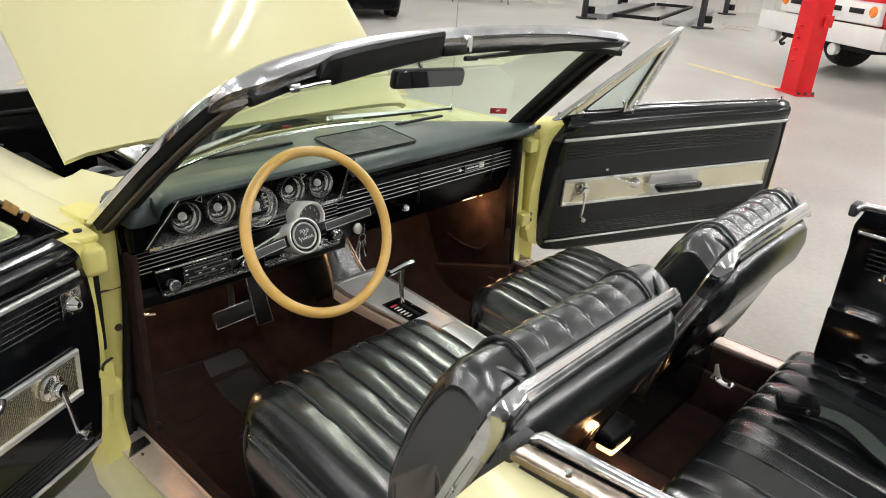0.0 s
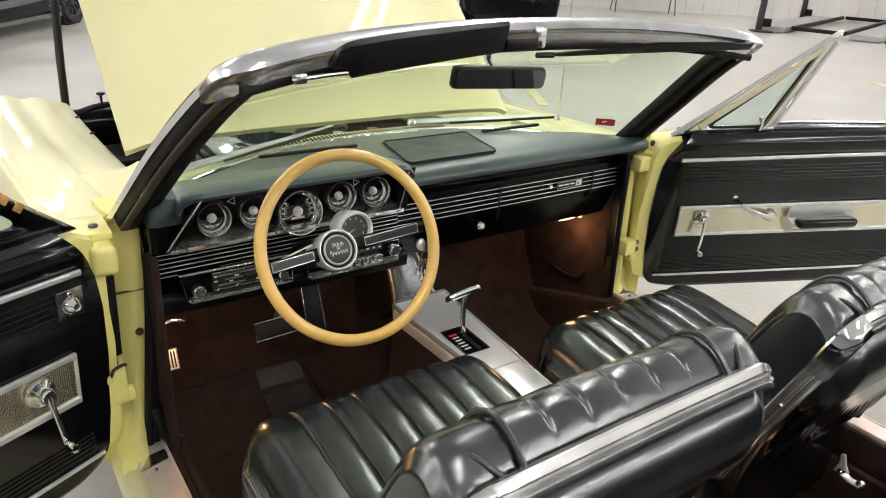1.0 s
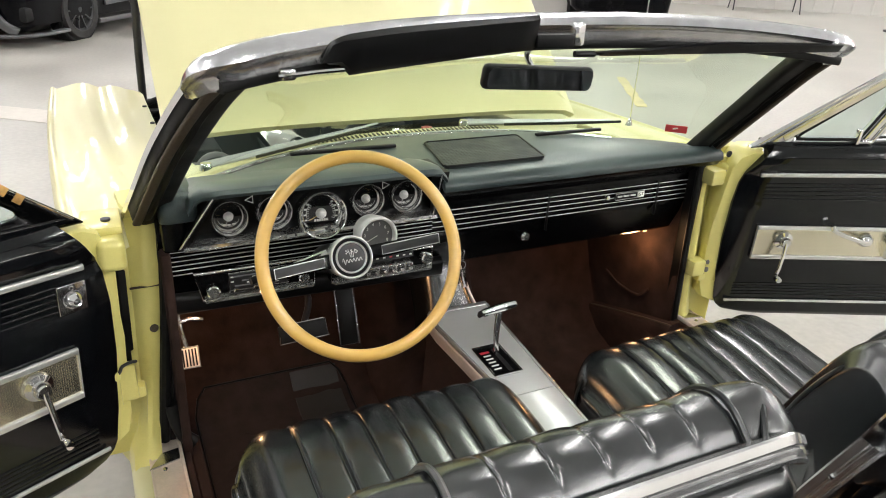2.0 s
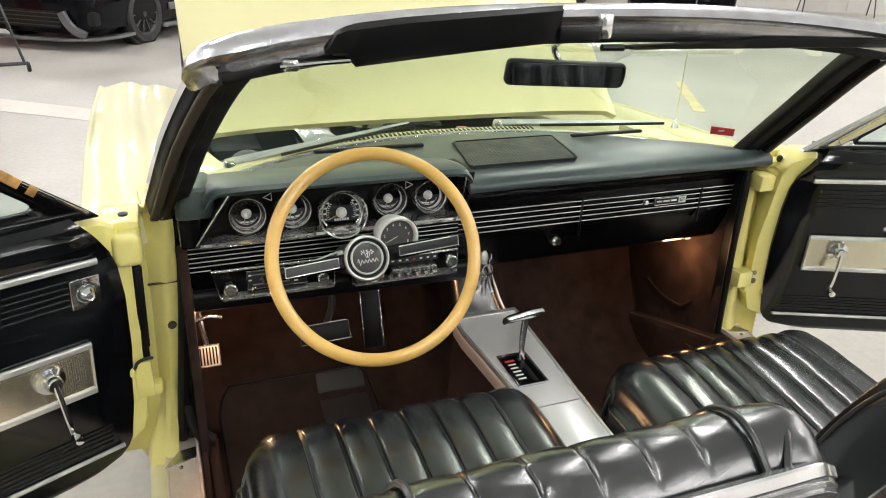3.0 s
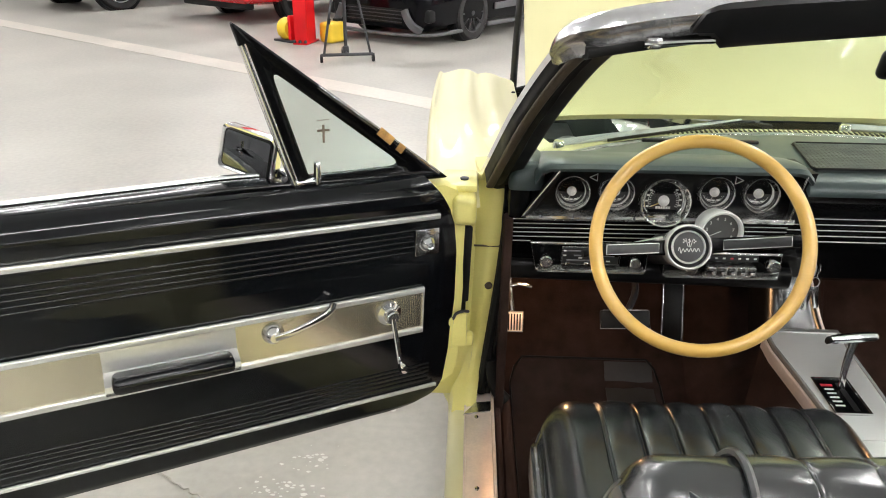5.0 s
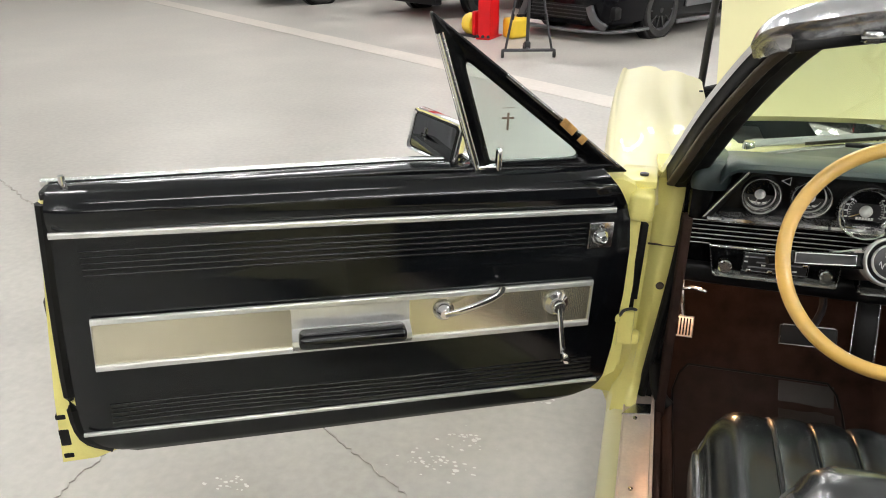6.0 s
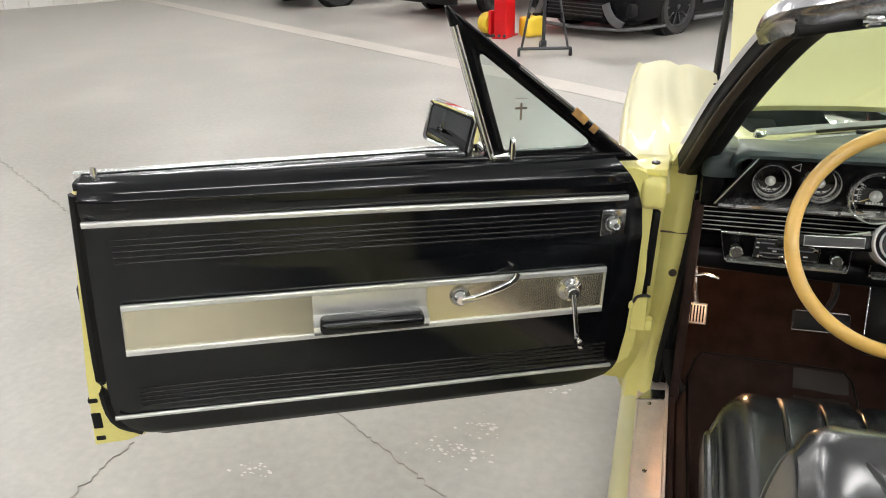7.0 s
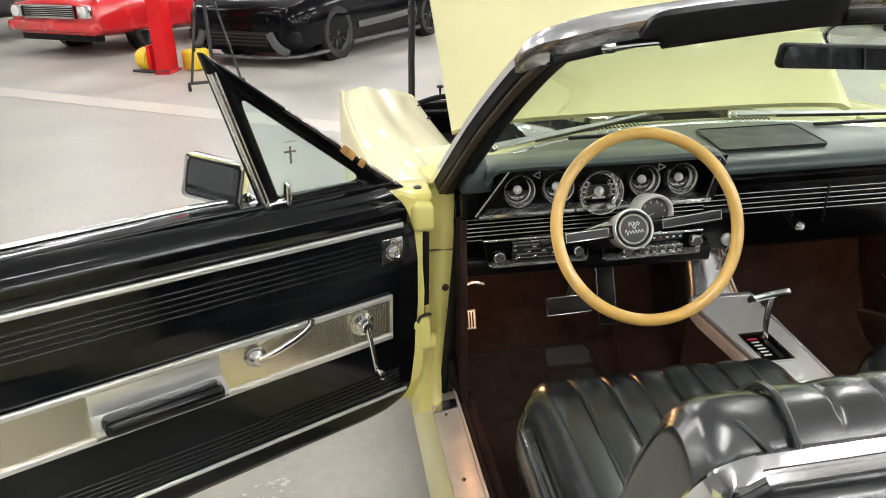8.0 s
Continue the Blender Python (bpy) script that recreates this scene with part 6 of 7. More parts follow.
    # window crank
    part("window_crank", lathe([(0.001, 0.030), (0.012, 0.030), (0.016, 0.024), (0.016, 0.012), (0.026, 0.008), (0.028, 0), (0.001, 0)], 22, None, m @ axes((0.198, 0.012, 0.688), Vector((1, 0, 0)), Vector((0, 0, 1)), Vector((0, 1, 0)))), chrome, d, "chrome window crank")
    part("crank_arm", sweep(curve([(0.198, 0.038, 0.690), (0.195, 0.046, 0.655), (0.190, 0.052, 0.61), (0.186, 0.052, 0.585)], 4), rounded(0.011, 0.007, 0.003), (0, 1, 0)), chrome, d, "chrome crank arm", m)
    part("crank_knob", lathe([(0.005, 0), (0.005, 0.005), (0.009, 0.007), (0.010, 0.018), (0.008, 0.025), (0.001, 0.026)], 16, None, m @ axes((0.186, 0.054, 0.582), Vector((1, 0, 0)), Vector((0, 0, 1)), Vector((0, 1, 0)))), chrome, d, "chrome crank knob")
    part("lock_knob", tube([(1.122, -0.03, 0.962), (1.122, -0.03, 0.992), (1.122, -0.03, 0.996)], 0.006, 10), chrome, d, "chrome lock button", m)
    part("lock_collar", block((1.122, -0.03, 0.972), (0.03, 0.02, 0.008), 0.003), worn_chrome, d, "", m)
    part("door_latch", block((1.185, -0.06, 0.71), (0.03, 0.05, 0.09), 0.008), dark_metal, d, "dark steel door latch", m)
    part("edge_seal", tube(curve([(1.158, -0.02, 0.95), (1.172, -0.02, 0.75), (1.182, -0.02, 0.55), (1.172, -0.02, 0.45), (1.12, -0.02, 0.415)], 4), 0.013, 8), rubber, d, "black edge seal", m)
    for v in (0.405, 0.45, 0.50):
        part("edge_clip", block((1.208, -0.026, v), (0.02, 0.02, 0.012 if v != 0.45 else 0.04), 0.003), rubber, d, "black edge clip", m)
    # vent window
    lean = lambda u, v, o=0.0: Vector((u, o - 0.035 + 0.06 * (v - 0.97), v))
    def tri_ring(corners, radius, n=5):
        """A rounded triangle in the door's plane."""
        out = []
        for i in range(3):
            c, a, b = Vector(corners[i]), Vector(corners[i - 1]), Vector(corners[(i + 1) % 3])
            p, q = c + (a - c).normalized() * radius[i], c + (b - c).normalized() * radius[i]
            for k in range(n):
                t = k / (n - 1)
                out.append(p * (1 - t) ** 2 + c * 2 * t * (1 - t) + q * t ** 2)
        return out
    tip = Vector((0.476, 1.277)) if worn else Vector((0.524, 1.288))
    outer = tri_ring([(0.050, 0.958), (0.376, 0.962), tuple(tip)], (0.01, 0.004, 0.012))
    inner_t = tri_ring([(0.148, 0.991), (0.346, 0.989), (0.412, 1.194)] if worn else [(0.162, 0.988), (0.346, 0.990), (0.452, 1.212)], (0.035, 0.010, 0.024))
    side = lambda ring, o: [lean(q.x, q.y, o) for q in ring]
    vent = part("vent_window", loft([side(outer, -0.012), side(outer, 0.008), side([a.lerp(b, 0.12) for a, b in zip(outer, inner_t)], 0.013), side([a.lerp(b, 0.8) for a, b in zip(outer, inner_t)], 0.012), side(inner_t, 0.004), side(inner_t, -0.010), side(outer, -0.012)], None, True, False), dash_black if worn else chrome, d, "worn gloss black vent window frame" if worn else "chrome vent window frame", m, 50)
    part("vent_edge", sweep([lean(0.075, 0.971, 0.011), lean(0.20, 1.0645, 0.011), lean(0.33, 1.162, 0.011)], rounded(0.006, 0.004, 0.001), (0, 1, 0)), chrome, d, "chrome edge strip", m)
    part("vent_post", sweep([lean(lerp(0.374, tip.x, k) - (0.004 if worn else 0.0), lerp(0.965, tip.y, k), 0.011 if worn else 0.008) for k in (0.0, 0.45, 0.88)], rounded(0.014, 0.018, 0.005), (0, 1, 0)), chrome, d, "chrome division post", m)
    if not worn:
        # pale strip laid along the inside of the chrome frame
        part("vent_pale_strip", sweep([lean(0.135, 0.991, 0.014), lean(0.29, 1.1025, 0.014), lean(0.470, 1.234, 0.014)], rounded(0.020, 0.005, 0.002), (0, 1, 0)), cream_metal, d, "pale champagne strip inside the chrome", m)
        part("vent_gasket", tube([lean(p.x, p.y, 0.010) for p in inner_t], 0.004, 6, up=(0, 1, 0), closed=True), rubber, d, "black glass gasket", m)
    pg = bmesh.new()
    tri = [lean(0.118, 0.985), lean(0.370, 0.985), lean(0.432, 1.224) if worn else lean(0.462, 1.226)]
    loft([[p + Vector((0, k, 0)) for p in tri] for k in (-0.002, 0.002)], pg)
    gl = part("vent_glass", pg, vent_glass, d, "pale tinted vent glass", m)
    gl.visible_shadow = False
    part("vent_catch", block((0.335, -0.015, 1.0), (0.012, 0.02, 0.045), 0.004), chrome, d, "chrome vent latch", m)
    part("vent_catch_foot", block((0.355, -0.018, 0.985), (0.045, 0.02, 0.010), 0.004), chrome, d, "", m)
    if worn:
        part("door_end", block((0.010, -0.050, 0.69), (0.014, 0.05, 0.42), 0.006), bounce_paint, d, "yellow painted door end", m)
        # added black strip draws the shaded slit between door and post
        part("end_gap_shade", block((-0.009, -0.044, 0.745), (0.017, 0.03, 0.185), 0.003), rubber, d, "black strip for the shade in the slit by the door end", m)
        for u0, u1, v0, v1 in ((0.172, 0.200, 1.060, 1.084), (0.148, 0.160, 1.040, 1.050)):
            part("worn_patch", sweep([lean(u0 + 0.010, v0 - 0.012, 0.0125), lean(u1 + 0.010, v1 - 0.012, 0.0125)], rounded(0.017, 0.0036, 0.0015), (0, 1, 0)), rust_brown, d, "worn through brown patch", m)
        part("cross_sticker", block((0.318, -0.024, 1.072), (0.0042, 0.002, 0.034), 0.0005), dark_bronze, d, "small brown cross sticker", m)
        part("cross_arm", block((0.318, -0.0245, 1.0785), (0.024, 0.002, 0.0042), 0.0005), dark_bronze, d, "", m)
        part("sticker_bar", block((0.318, -0.0245, 1.098), (0.024, 0.001, 0.0010), 0), dark_bronze, d, "", m)
        ctl = part("mirror_control_plate", block((0.112, 0.008, 0.836), (0.054, 0.006, 0.058), 0.002), worn_chrome, d, "square metal mirror control plate", m)
        part("mirror_control", lathe([(0.006, 0.016), (0.008, 0.018), (0.012, 0.012), (0.016, 0.006), (0.018, 0), (0.004, 0)], 18, None, m @ axes((0.112, 0.011, 0.834), Vector((1, 0, 0)), Vector((0, 0, 1)), Vector((0, 1, 0)))), chrome, d, "chrome mirror control")
        for s in (-1, 1):
            part("screw", lathe([(0.001, 0.003), (0.004, 0.002), (0.005, 0)], 10, None, m @ axes((0.112, 0.011, 0.836 + s * 0.021), Vector((1, 0, 0)), Vector((0, 0, 1)), Vector((0, 1, 0)))), chrome, d)
        # outside mirror on its arm
        mx = Vector((0.915, -0.35, -0.19)).normalized()
        my = (Vector((-0.36, -0.92, 0.15)) - mx * mx.dot(Vector((-0.36, -0.92, 0.15)))).normalized()
        MIRROR_AXES = (mx, my, mx.cross(my))
        mm = axes((-1.222, -0.150, 1.037), *MIRROR_AXES)
        hs = bmesh.new()
        loft([[(x * k, y, z * k) for x, z in rounded(0.122, 0.088, 0.010, 4)] for y, k in ((0.012, 0.90), (0.014, 0.985), (0.010, 1.0), (-0.012, 1.0), (-0.024, 0.93), (-0.031, 0.75))], hs)
        part("outside_mirror", hs, chrome, d, "chrome outside mirror housing", mm)
        part("mirror_gasket", sweep([(x, 0.0135, z) for x, z in rounded(0.103, 0.071, 0.008, 4)], rounded(0.003, 0.003, 0.001), (0, 1, 0), None, True), rubber, d, "black mirror gasket", mm)
        part("mirror_face", slab([(x, -z) for x, z in rounded(0.101, 0.069, 0.007, 4)], 0.002), side_mirror, d, "mirror glass", mm @ axes((0, 0.0145, 0), Vector((1, 0, 0)), Vector((0, 0, -1)), Vector((0, 1, 0))))
        part("mirror_arm", sweep(curve([(-1.178, -0.150, 1.012), (-1.155, -0.150, 0.992), (-1.135, -0.150, 0.978)], 4), rounded(0.020, 0.012, 0.004), (0, 0, 1)), chrome, d, "chrome mirror arm")
        part("arm_foot", lathe([(0.022, 0), (0.021, 0.005), (0.013, 0.010), (0.001, 0.012)], 18, None, Matrix.Translation((-1.130, -0.152, 0.968))), chrome, d, "chrome mirror foot")
    return d


LEFT_DOOR = door_frame(-0.795 - 0.882 * 0.024, -0.047 - 0.471 * 0.024, -0.882, -0.471, 0.471, -0.882, 2.0)
a66 = radians(64.9)
RIGHT_DOOR = Matrix.Translation((0, 0, 0.017)) @ door_frame(0.798, -0.073, math.sin(a66), -math.cos(a66), -math.cos(a66), -math.sin(a66), 1.8) @ Matrix(((1, 0, 0, 0), (0, 1, 0.107, -0.075), (0, 0, 1, 0), (0, 0, 0, 1)))
door(LEFT_DOOR, "wide open pale yellow driver's door", True)
door(RIGHT_DOOR, "open pale yellow passenger door with black inside", False)

# ---- header fittings ----
def visor(x0, x1, ztop, zbot, y0, label):
    rows = []
    for i in range(25):
        t = i / 24
        x = lerp(x0, x1, t)
        lip = 0.010 * (1 - min(1, t / 0.06)) ** 2
        a = ztop(t) - lip
        b = zbot(t) + lip
        y = y0(x)
        w = 0.010 - 0.006 * (1 - min(1, t / 0.05)) - 0.006 * (1 - min(1, (1 - t) / 0.05))
        rows.append([(x, y - w, lerp(a, b, 0.12)), (x, y, a), (x, y + w, lerp(a, b, 0.12)), (x, y + w + 0.004, lerp(a, b, 0.85)), (x, y + 0.012, b), (x, y - w + 0.008, lerp(a, b, 0.85))])
    return part("sun_visor", loft(rows), satin_black, car, label, None, 50)


v1 = visor(-0.500, -0.102, lambda t: table(t, [(0, 1.316), (0.02, 1.331), (0.05, 1.340), (0.12, 1.346), (0.3, 1.352), (1, 1.366)]), lambda t: table(t, [(0, 1.305), (0.04, 1.300), (0.09, 1.300), (0.11, 1.283), (0.5, 1.293), (1, 1.306)]), lambda x: header_y(x) - 0.052, "black padded sun visor folded up")
part("visor_arm", tube([(-0.56, -0.405, 1.288), (-0.50, -0.40, 1.292), (-0.46, -0.40, 1.294)], 0.004, 8), chrome, v1, "chrome visor arm")
part("visor_bracket", block((-0.545, -0.40, 1.290), (0.024, 0.016, 0.018), 0.005), worn_chrome, v1, "worn chrome visor bracket")
part("visor_tongue", block((-0.065, -0.362, 1.322), (0.08, 0.014, 0.026), 0.006), satin_black, v1)
part("visor_clip", block((-0.016, -0.358, 1.333), (0.022, 0.022, 0.040), 0.005), chrome, v1, "chrome visor clip")
v2 = visor(0.025, 0.60, lambda t: table(t, [(0, 1.300), (0.25, 1.304), (0.5, 1.316), (1, 1.315)]), lambda t: table(t, [(0, 1.290), (0.5, 1.290), (1, 1.296)]), lambda x: header_y(x) - 0.04, "black padded sun visor folded flat")
part("visor_tip", tube([(-0.012, -0.352, 1.297), (0.03, -0.354, 1.296)], 0.006, 8), satin_black, v2)
part("visor_bracket", block((0.605, -0.41, 1.312), (0.05, 0.03, 0.03), 0.01), worn_chrome, v2, "worn chrome visor bracket")

# rear view mirror
rvm = part("rear_view_mirror", block((0, 0, 0), (0.258, 0.026, 0.050), 0.014, None, 3), satin_black, car, "black-backed rear view mirror", pose(0.006, -0.218, 1.228, 7, 3.5, 0))
part("mirror_face", slab(rounded(0.246, 0.042, 0.012), 0.002), mirror_dark, rvm, "mirror glass with its reflection darkened", pose(0.006, -0.218, 1.228, 7, 3.5, 0) @ axes((0, -0.0145, 0), Vector((1, 0, 0)), Vector((0, 0, 1)), Vector((0, -1, 0))))
part("mirror_arm", tube(curve([(0.0, -0.20, 1.245), (-0.015, -0.20, 1.275), (-0.012, -0.24, 1.30), (-0.01, -0.285, 1.318)], 4), 0.006, 10), chrome, rvm, "chrome mirror arm")

# wipers and aerial
for a, b in (((-0.585, 0.232, 0.960), (-0.10, 0.388, 0.988)), ((0.16, 0.372, 0.978), (0.60, 0.255, 0.985))):
    a, b = Vector(a), Vector(b)
    w = part("wiper", sweep([a, a.lerp(b, 0.3), a.lerp(b, 0.65), b], rounded(0.018, 0.006, 0.002), (0, -0.5, 1), None, False, [1.3, 1.1, 0.7, 0.35]), wiper_metal, car, "dull silver windshield wiper arm")
    part("wiper_blade", sweep([a.lerp(b, 0.25) + Vector((0, -0.016, -0.004)), a.lerp(b, 0.6) + Vector((0, -0.014, -0.004)), b + Vector((0.03, -0.010, -0.004))], rounded(0.005, 0.008, 0.002)), rubber, w, "black wiper blade")
    part("wiper_pivot", lathe([(0.016, -0.03), (0.016, -0.004), (0.012, 0.006), (0.001, 0.008)], 16, None, Matrix.Translation(a)), chrome, w, "chrome wiper pivot")
aerial = part("aerial", tube([(0.80, 0.40, 0.92), (0.80, 0.40, 1.6)], 0.0018, 6), chrome, car, "thin steel aerial on the fender")
part("aerial_base", lathe([(0.016, 0), (0.014, 0.01), (0.006, 0.03), (0.003, 0.04), (0.001, 0.04)], 14, None, Matrix.Translation((0.80, 0.40, 0.905))), chrome, aerial)

# floor mats rest on the carpet and climb the toe board
TOE = [(-0.4, 0.20), (0.19, 0.20), (0.27, 0.225), (0.335, 0.29), (0.40, 0.43)]


def draped(x0, x1, y0, y1, lift, thick, corner=0.035):
    """A thin sheet that follows the floor."""
    rows = []
    for y in np.linspace(y0, y1, 15):
        z = table(y, TOE) + lift
        edge = corner * max(0.0, (y - y1 + 0.06) / 0.06) ** 2
        rows.append([(lerp(x0 + edge, x1 - edge, i / 8), y, z + 0.0015 * noise.noise(Vector((i * 0.7, y * 9, 4)))) for i in range(9)] + [(lerp(x1 - edge, x0 + edge, i / 8), y, z - thick) for i in range(9)])
    return loft(rows)


floor_mat = thing("floor_mat", (-0.45, 0.06, 0.206), "thin dark rubber floor mat with a grey heel pad", "floor mat")
HOME = Matrix.Translation((0.45, -0.06, -0.206))
part("mat", draped(-0.665, -0.235, -0.22, 0.325, 0.007, 0.004), mat_pile, floor_mat, "", HOME)
outline = [(-0.665, y) for y in np.linspace(-0.22, 0.27, 12)] + [(-0.652, 0.305), (-0.63, 0.325)] + [(x, 0.325) for x in np.linspace(-0.6, -0.30, 6)] + [(-0.27, 0.325), (-0.248, 0.305)] + [(-0.235, y) for y in np.linspace(0.27, -0.22, 12)]
part("mat_binding", tube([(x, y, table(y, TOE) + 0.008) for x, y in outline], 0.0035, 6), satin_black, floor_mat, "raised mat edge", HOME)
part("heel_pad", draped(-0.392, -0.255, 0.10, 0.318, 0.0105, 0.003, 0.0), heel_rubber, floor_mat, "smooth grey-black heel pad", HOME)
for i, (a, b) in enumerate((((-0.62, 0.05), (-0.50, 0.13)), ((-0.60, 0.20), (-0.46, 0.17)), ((-0.55, -0.02), (-0.45, 0.0)))):
    pts = [(lerp(a[0], b[0], k / 5), lerp(a[1], b[1], k / 5) + 0.012 * math.sin(k * 1.3 + i), 0.2085) for k in range(6)]
    part("mat_crease", tube(curve(pts, 3), 0.0022, 6), mat_pile, floor_mat, "", HOME)

# ---- things in the hall ----
def hall_thing(name, x, y, turn, label, category, group=""):
    t = thing(name, (0, 0, 0), label, category, group)
    t.matrix_basis = HALL @ pose(x, y, 0, 0, 0, turn)
    return t


def road_wheel(parent, x, y, r, w, rim_mat, spokes, side):
    """A wheel whose outer face looks along side * x."""
    m = axes((x, y, r), Vector((0, 1, 0)), Vector((0, 0, 1)), Vector((1, 0, 0))) @ Matrix.Diagonal((1, 1, side, 1))
    wob = part("wheel", lathe([(r * 0.66, -w / 2), (r * 0.92, -w / 2), (r * 0.985, -w * 0.4), (r, -w * 0.25), (r, w * 0.25), (r * 0.985, w * 0.4), (r * 0.93, w / 2), (r * 0.72, w / 2), (r * 0.68, w * 0.42), (r * 0.66, -w / 2)], 36, None, m), tyre_rubber, parent, "black tyre")
    part("rim", lathe([(r * 0.63, w * 0.30), (r * 0.66, w * 0.42), (r * 0.715, w * 0.47), (r * 0.725, w * 0.38), (r * 0.68, w * 0.2), (r * 0.63, w * 0.30)], 36, None, m), rim_mat, wob, "alloy rim")
    # black disc puts in the shade behind the spokes; white wheels keep white
    part("barrel", lathe([(0.01, -w * 0.05), (r * 0.58, -w * 0.08), (r * 0.645, w * 0.32), (r * 0.66, w * 0.2), (r * 0.62, -w * 0.2), (0.01, -w * 0.2)], 28, None, m), white_paint if rim_mat == white_paint else satin_black, wob, "recessed wheel disc")
    for i in range(spokes):
        sp = sweep([(r * 0.05, 0, w * 0.34), (r * 0.4, 0, w * 0.36), (r * 0.68, 0, w * 0.40)], rounded(r * (0.16 if spokes < 7 else 0.06), w * 0.1, 0.003), (0, 0, 1), None, False, [1.3, 1.0, 0.9])
        part("spoke", sp, rim_mat, wob, "", m @ Matrix.Rotation(2 * math.pi * i / spokes, 4, "Z"))
    part("hub_cap", lathe([(0.005, w * 0.45), (r * 0.10, w * 0.44), (r * 0.13, w * 0.36), (0.01, w * 0.3)], 16, None, m), rim_mat, wob)
    return wob


def hall_car(name, x, y, turn, sections, paint_mat, label, wheels, rim_mat, spokes, glass_from=0.85, wheel_r=0.35):
    """A parked car: its nose looks along +y of its own frame; sections are (y, half width, sill, waist, top, roof half width)."""
    t = hall_thing(name, x, y, turn, label, "car")
    rows, upper = [], []
    for cy, w, z0, zb, zt, wr in sections:
        rows.append([(-w * 0.86, cy, z0), (-w * 0.97, cy, z0 + 0.08), (-w, cy, lerp(z0, zb, 0.55)), (-w * 0.97, cy, lerp(z0, zb, 0.85)), (-w * 0.90, cy, zb), (-w * 0.4, cy, zb + 0.03), (0, cy, zb + 0.04),
                     (w * 0.4, cy, zb + 0.03), (w * 0.90, cy, zb), (w * 0.97, cy, lerp(z0, zb, 0.85)), (w, cy, lerp(z0, zb, 0.55)), (w * 0.97, cy, z0 + 0.08), (w * 0.86, cy, z0)])
        if zt > zb + 0.05:
            upper.append([(-w * 0.88, cy, zb), (-wr, cy, zt - 0.03), (-wr * 0.8, cy, zt), (wr * 0.8, cy, zt), (wr, cy, zt - 0.03), (w * 0.88, cy, zb)])
    cols = [curve(c, 4) for c in zip(*rows)]
    part("body", loft([list(r) for r in zip(*cols)]), paint_mat, t, "", None, 40)
    if upper:
        part("greenhouse", loft(upper), black_car_paint, t, "dark glass and roof", None, 40)
    for wx, wy in wheels:
        side = 1 if wx > 0 else -1
        road_wheel(t, wx, wy, wheel_r, 0.26, rim_mat, spokes, side)
        arch = lathe([(wheel_r * 1.0, -0.10), (wheel_r * 1.14, -0.10), (wheel_r * 1.14, 0.02), (wheel_r * 1.09, 0.035), (wheel_r * 1.0, 0.03)], 32, None, axes((wx + side * 0.06, wy, wheel_r), Vector((0, 1, 0)), Vector((0, 0, 1)), Vector((1, 0, 0))) @ Matrix.Diagonal((1, 1, side, 1)))
        part("wheel_arch", arch, satin_black, t, "dark wheel arch")
    return t


# the convertible's own wheels, tail and nose
for wx, wy in ((-0.76, 1.28), (0.76, 1.28), (-0.76, -1.62), (0.76, -1.62)):
    road_wheel(car, wx, wy, 0.32, 0.19, worn_chrome, 5, 1 if wx > 0 else -1)
part("tail_panel", block((0, -3.0, 0.62), (1.7, 0.06, 0.44), 0.02), paint, car, "pale yellow tail panel")
for s in (-1, 1):
    part("nose_panel", block((s * 0.79, 1.79, 0.59), (0.26, 0.16, 0.36), 0.02), paint, car, "pale yellow panel closing the fender")
part("grille", block((0, 1.86, 0.58), (1.34, 0.05, 0.34), 0.015), satin_black, car, "black front grille")
part("front_bumper", block((0, 1.92, 0.42), (1.84, 0.1, 0.13), 0.04, None, 3), chrome, car, "chrome front bumper")

# black sports coupe beside the red post
coupe = hall_car("black_coupe", -6.45, 6.54, 180, [(0.93, 0.55, 0.22, 0.60, 0, 0), (0.88, 0.80, 0.18, 0.70, 0, 0), (0.65, 0.92, 0.16, 0.78, 0, 0), (0.2, 0.95, 0.17, 0.86, 0, 0), (-0.6, 0.95, 0.17, 0.93, 0.95, 0.7), (-1.1, 0.95, 0.17, 0.95, 1.3, 0.62),
                 (-2.2, 0.95, 0.17, 0.97, 1.36, 0.6), (-3.2, 0.96, 0.18, 1.0, 1.1, 0.65), (-3.7, 0.9, 0.25, 0.98, 0, 0), (-3.85, 0.75, 0.35, 0.85, 0, 0)], black_car_paint, "glossy black modern sports coupe parked in the row", [(-0.82, 0.0), (0.82, 0.0), (-0.83, -2.72), (0.83, -2.72)], dark_rim, 10)
part("front_splitter", sweep(curve([(-0.94, 0.30, 0.15), (-0.90, 0.62, 0.14), (-0.70, 0.90, 0.13), (0.0, 1.00, 0.125), (0.70, 0.90, 0.13), (0.90, 0.62, 0.14), (0.94, 0.30, 0.15)], 5), rounded(0.10, 0.035, 0.01)), fin_grey, coupe, "dark grey front splitter")
part("lower_grille", block((0, 0.895, 0.34), (1.0, 0.08, 0.22), 0.03), satin_black, coupe, "black lower grille")
part("upper_grille", block((0, 0.90, 0.56), (1.1, 0.06, 0.13), 0.03), satin_black, coupe, "black upper grille")
for k in range(4):
    part("grille_bar", block((0, 0.938, 0.27 + 0.045 * k), (0.96, 0.012, 0.010), 0.003), dark_metal, coupe, "thin grille bar")
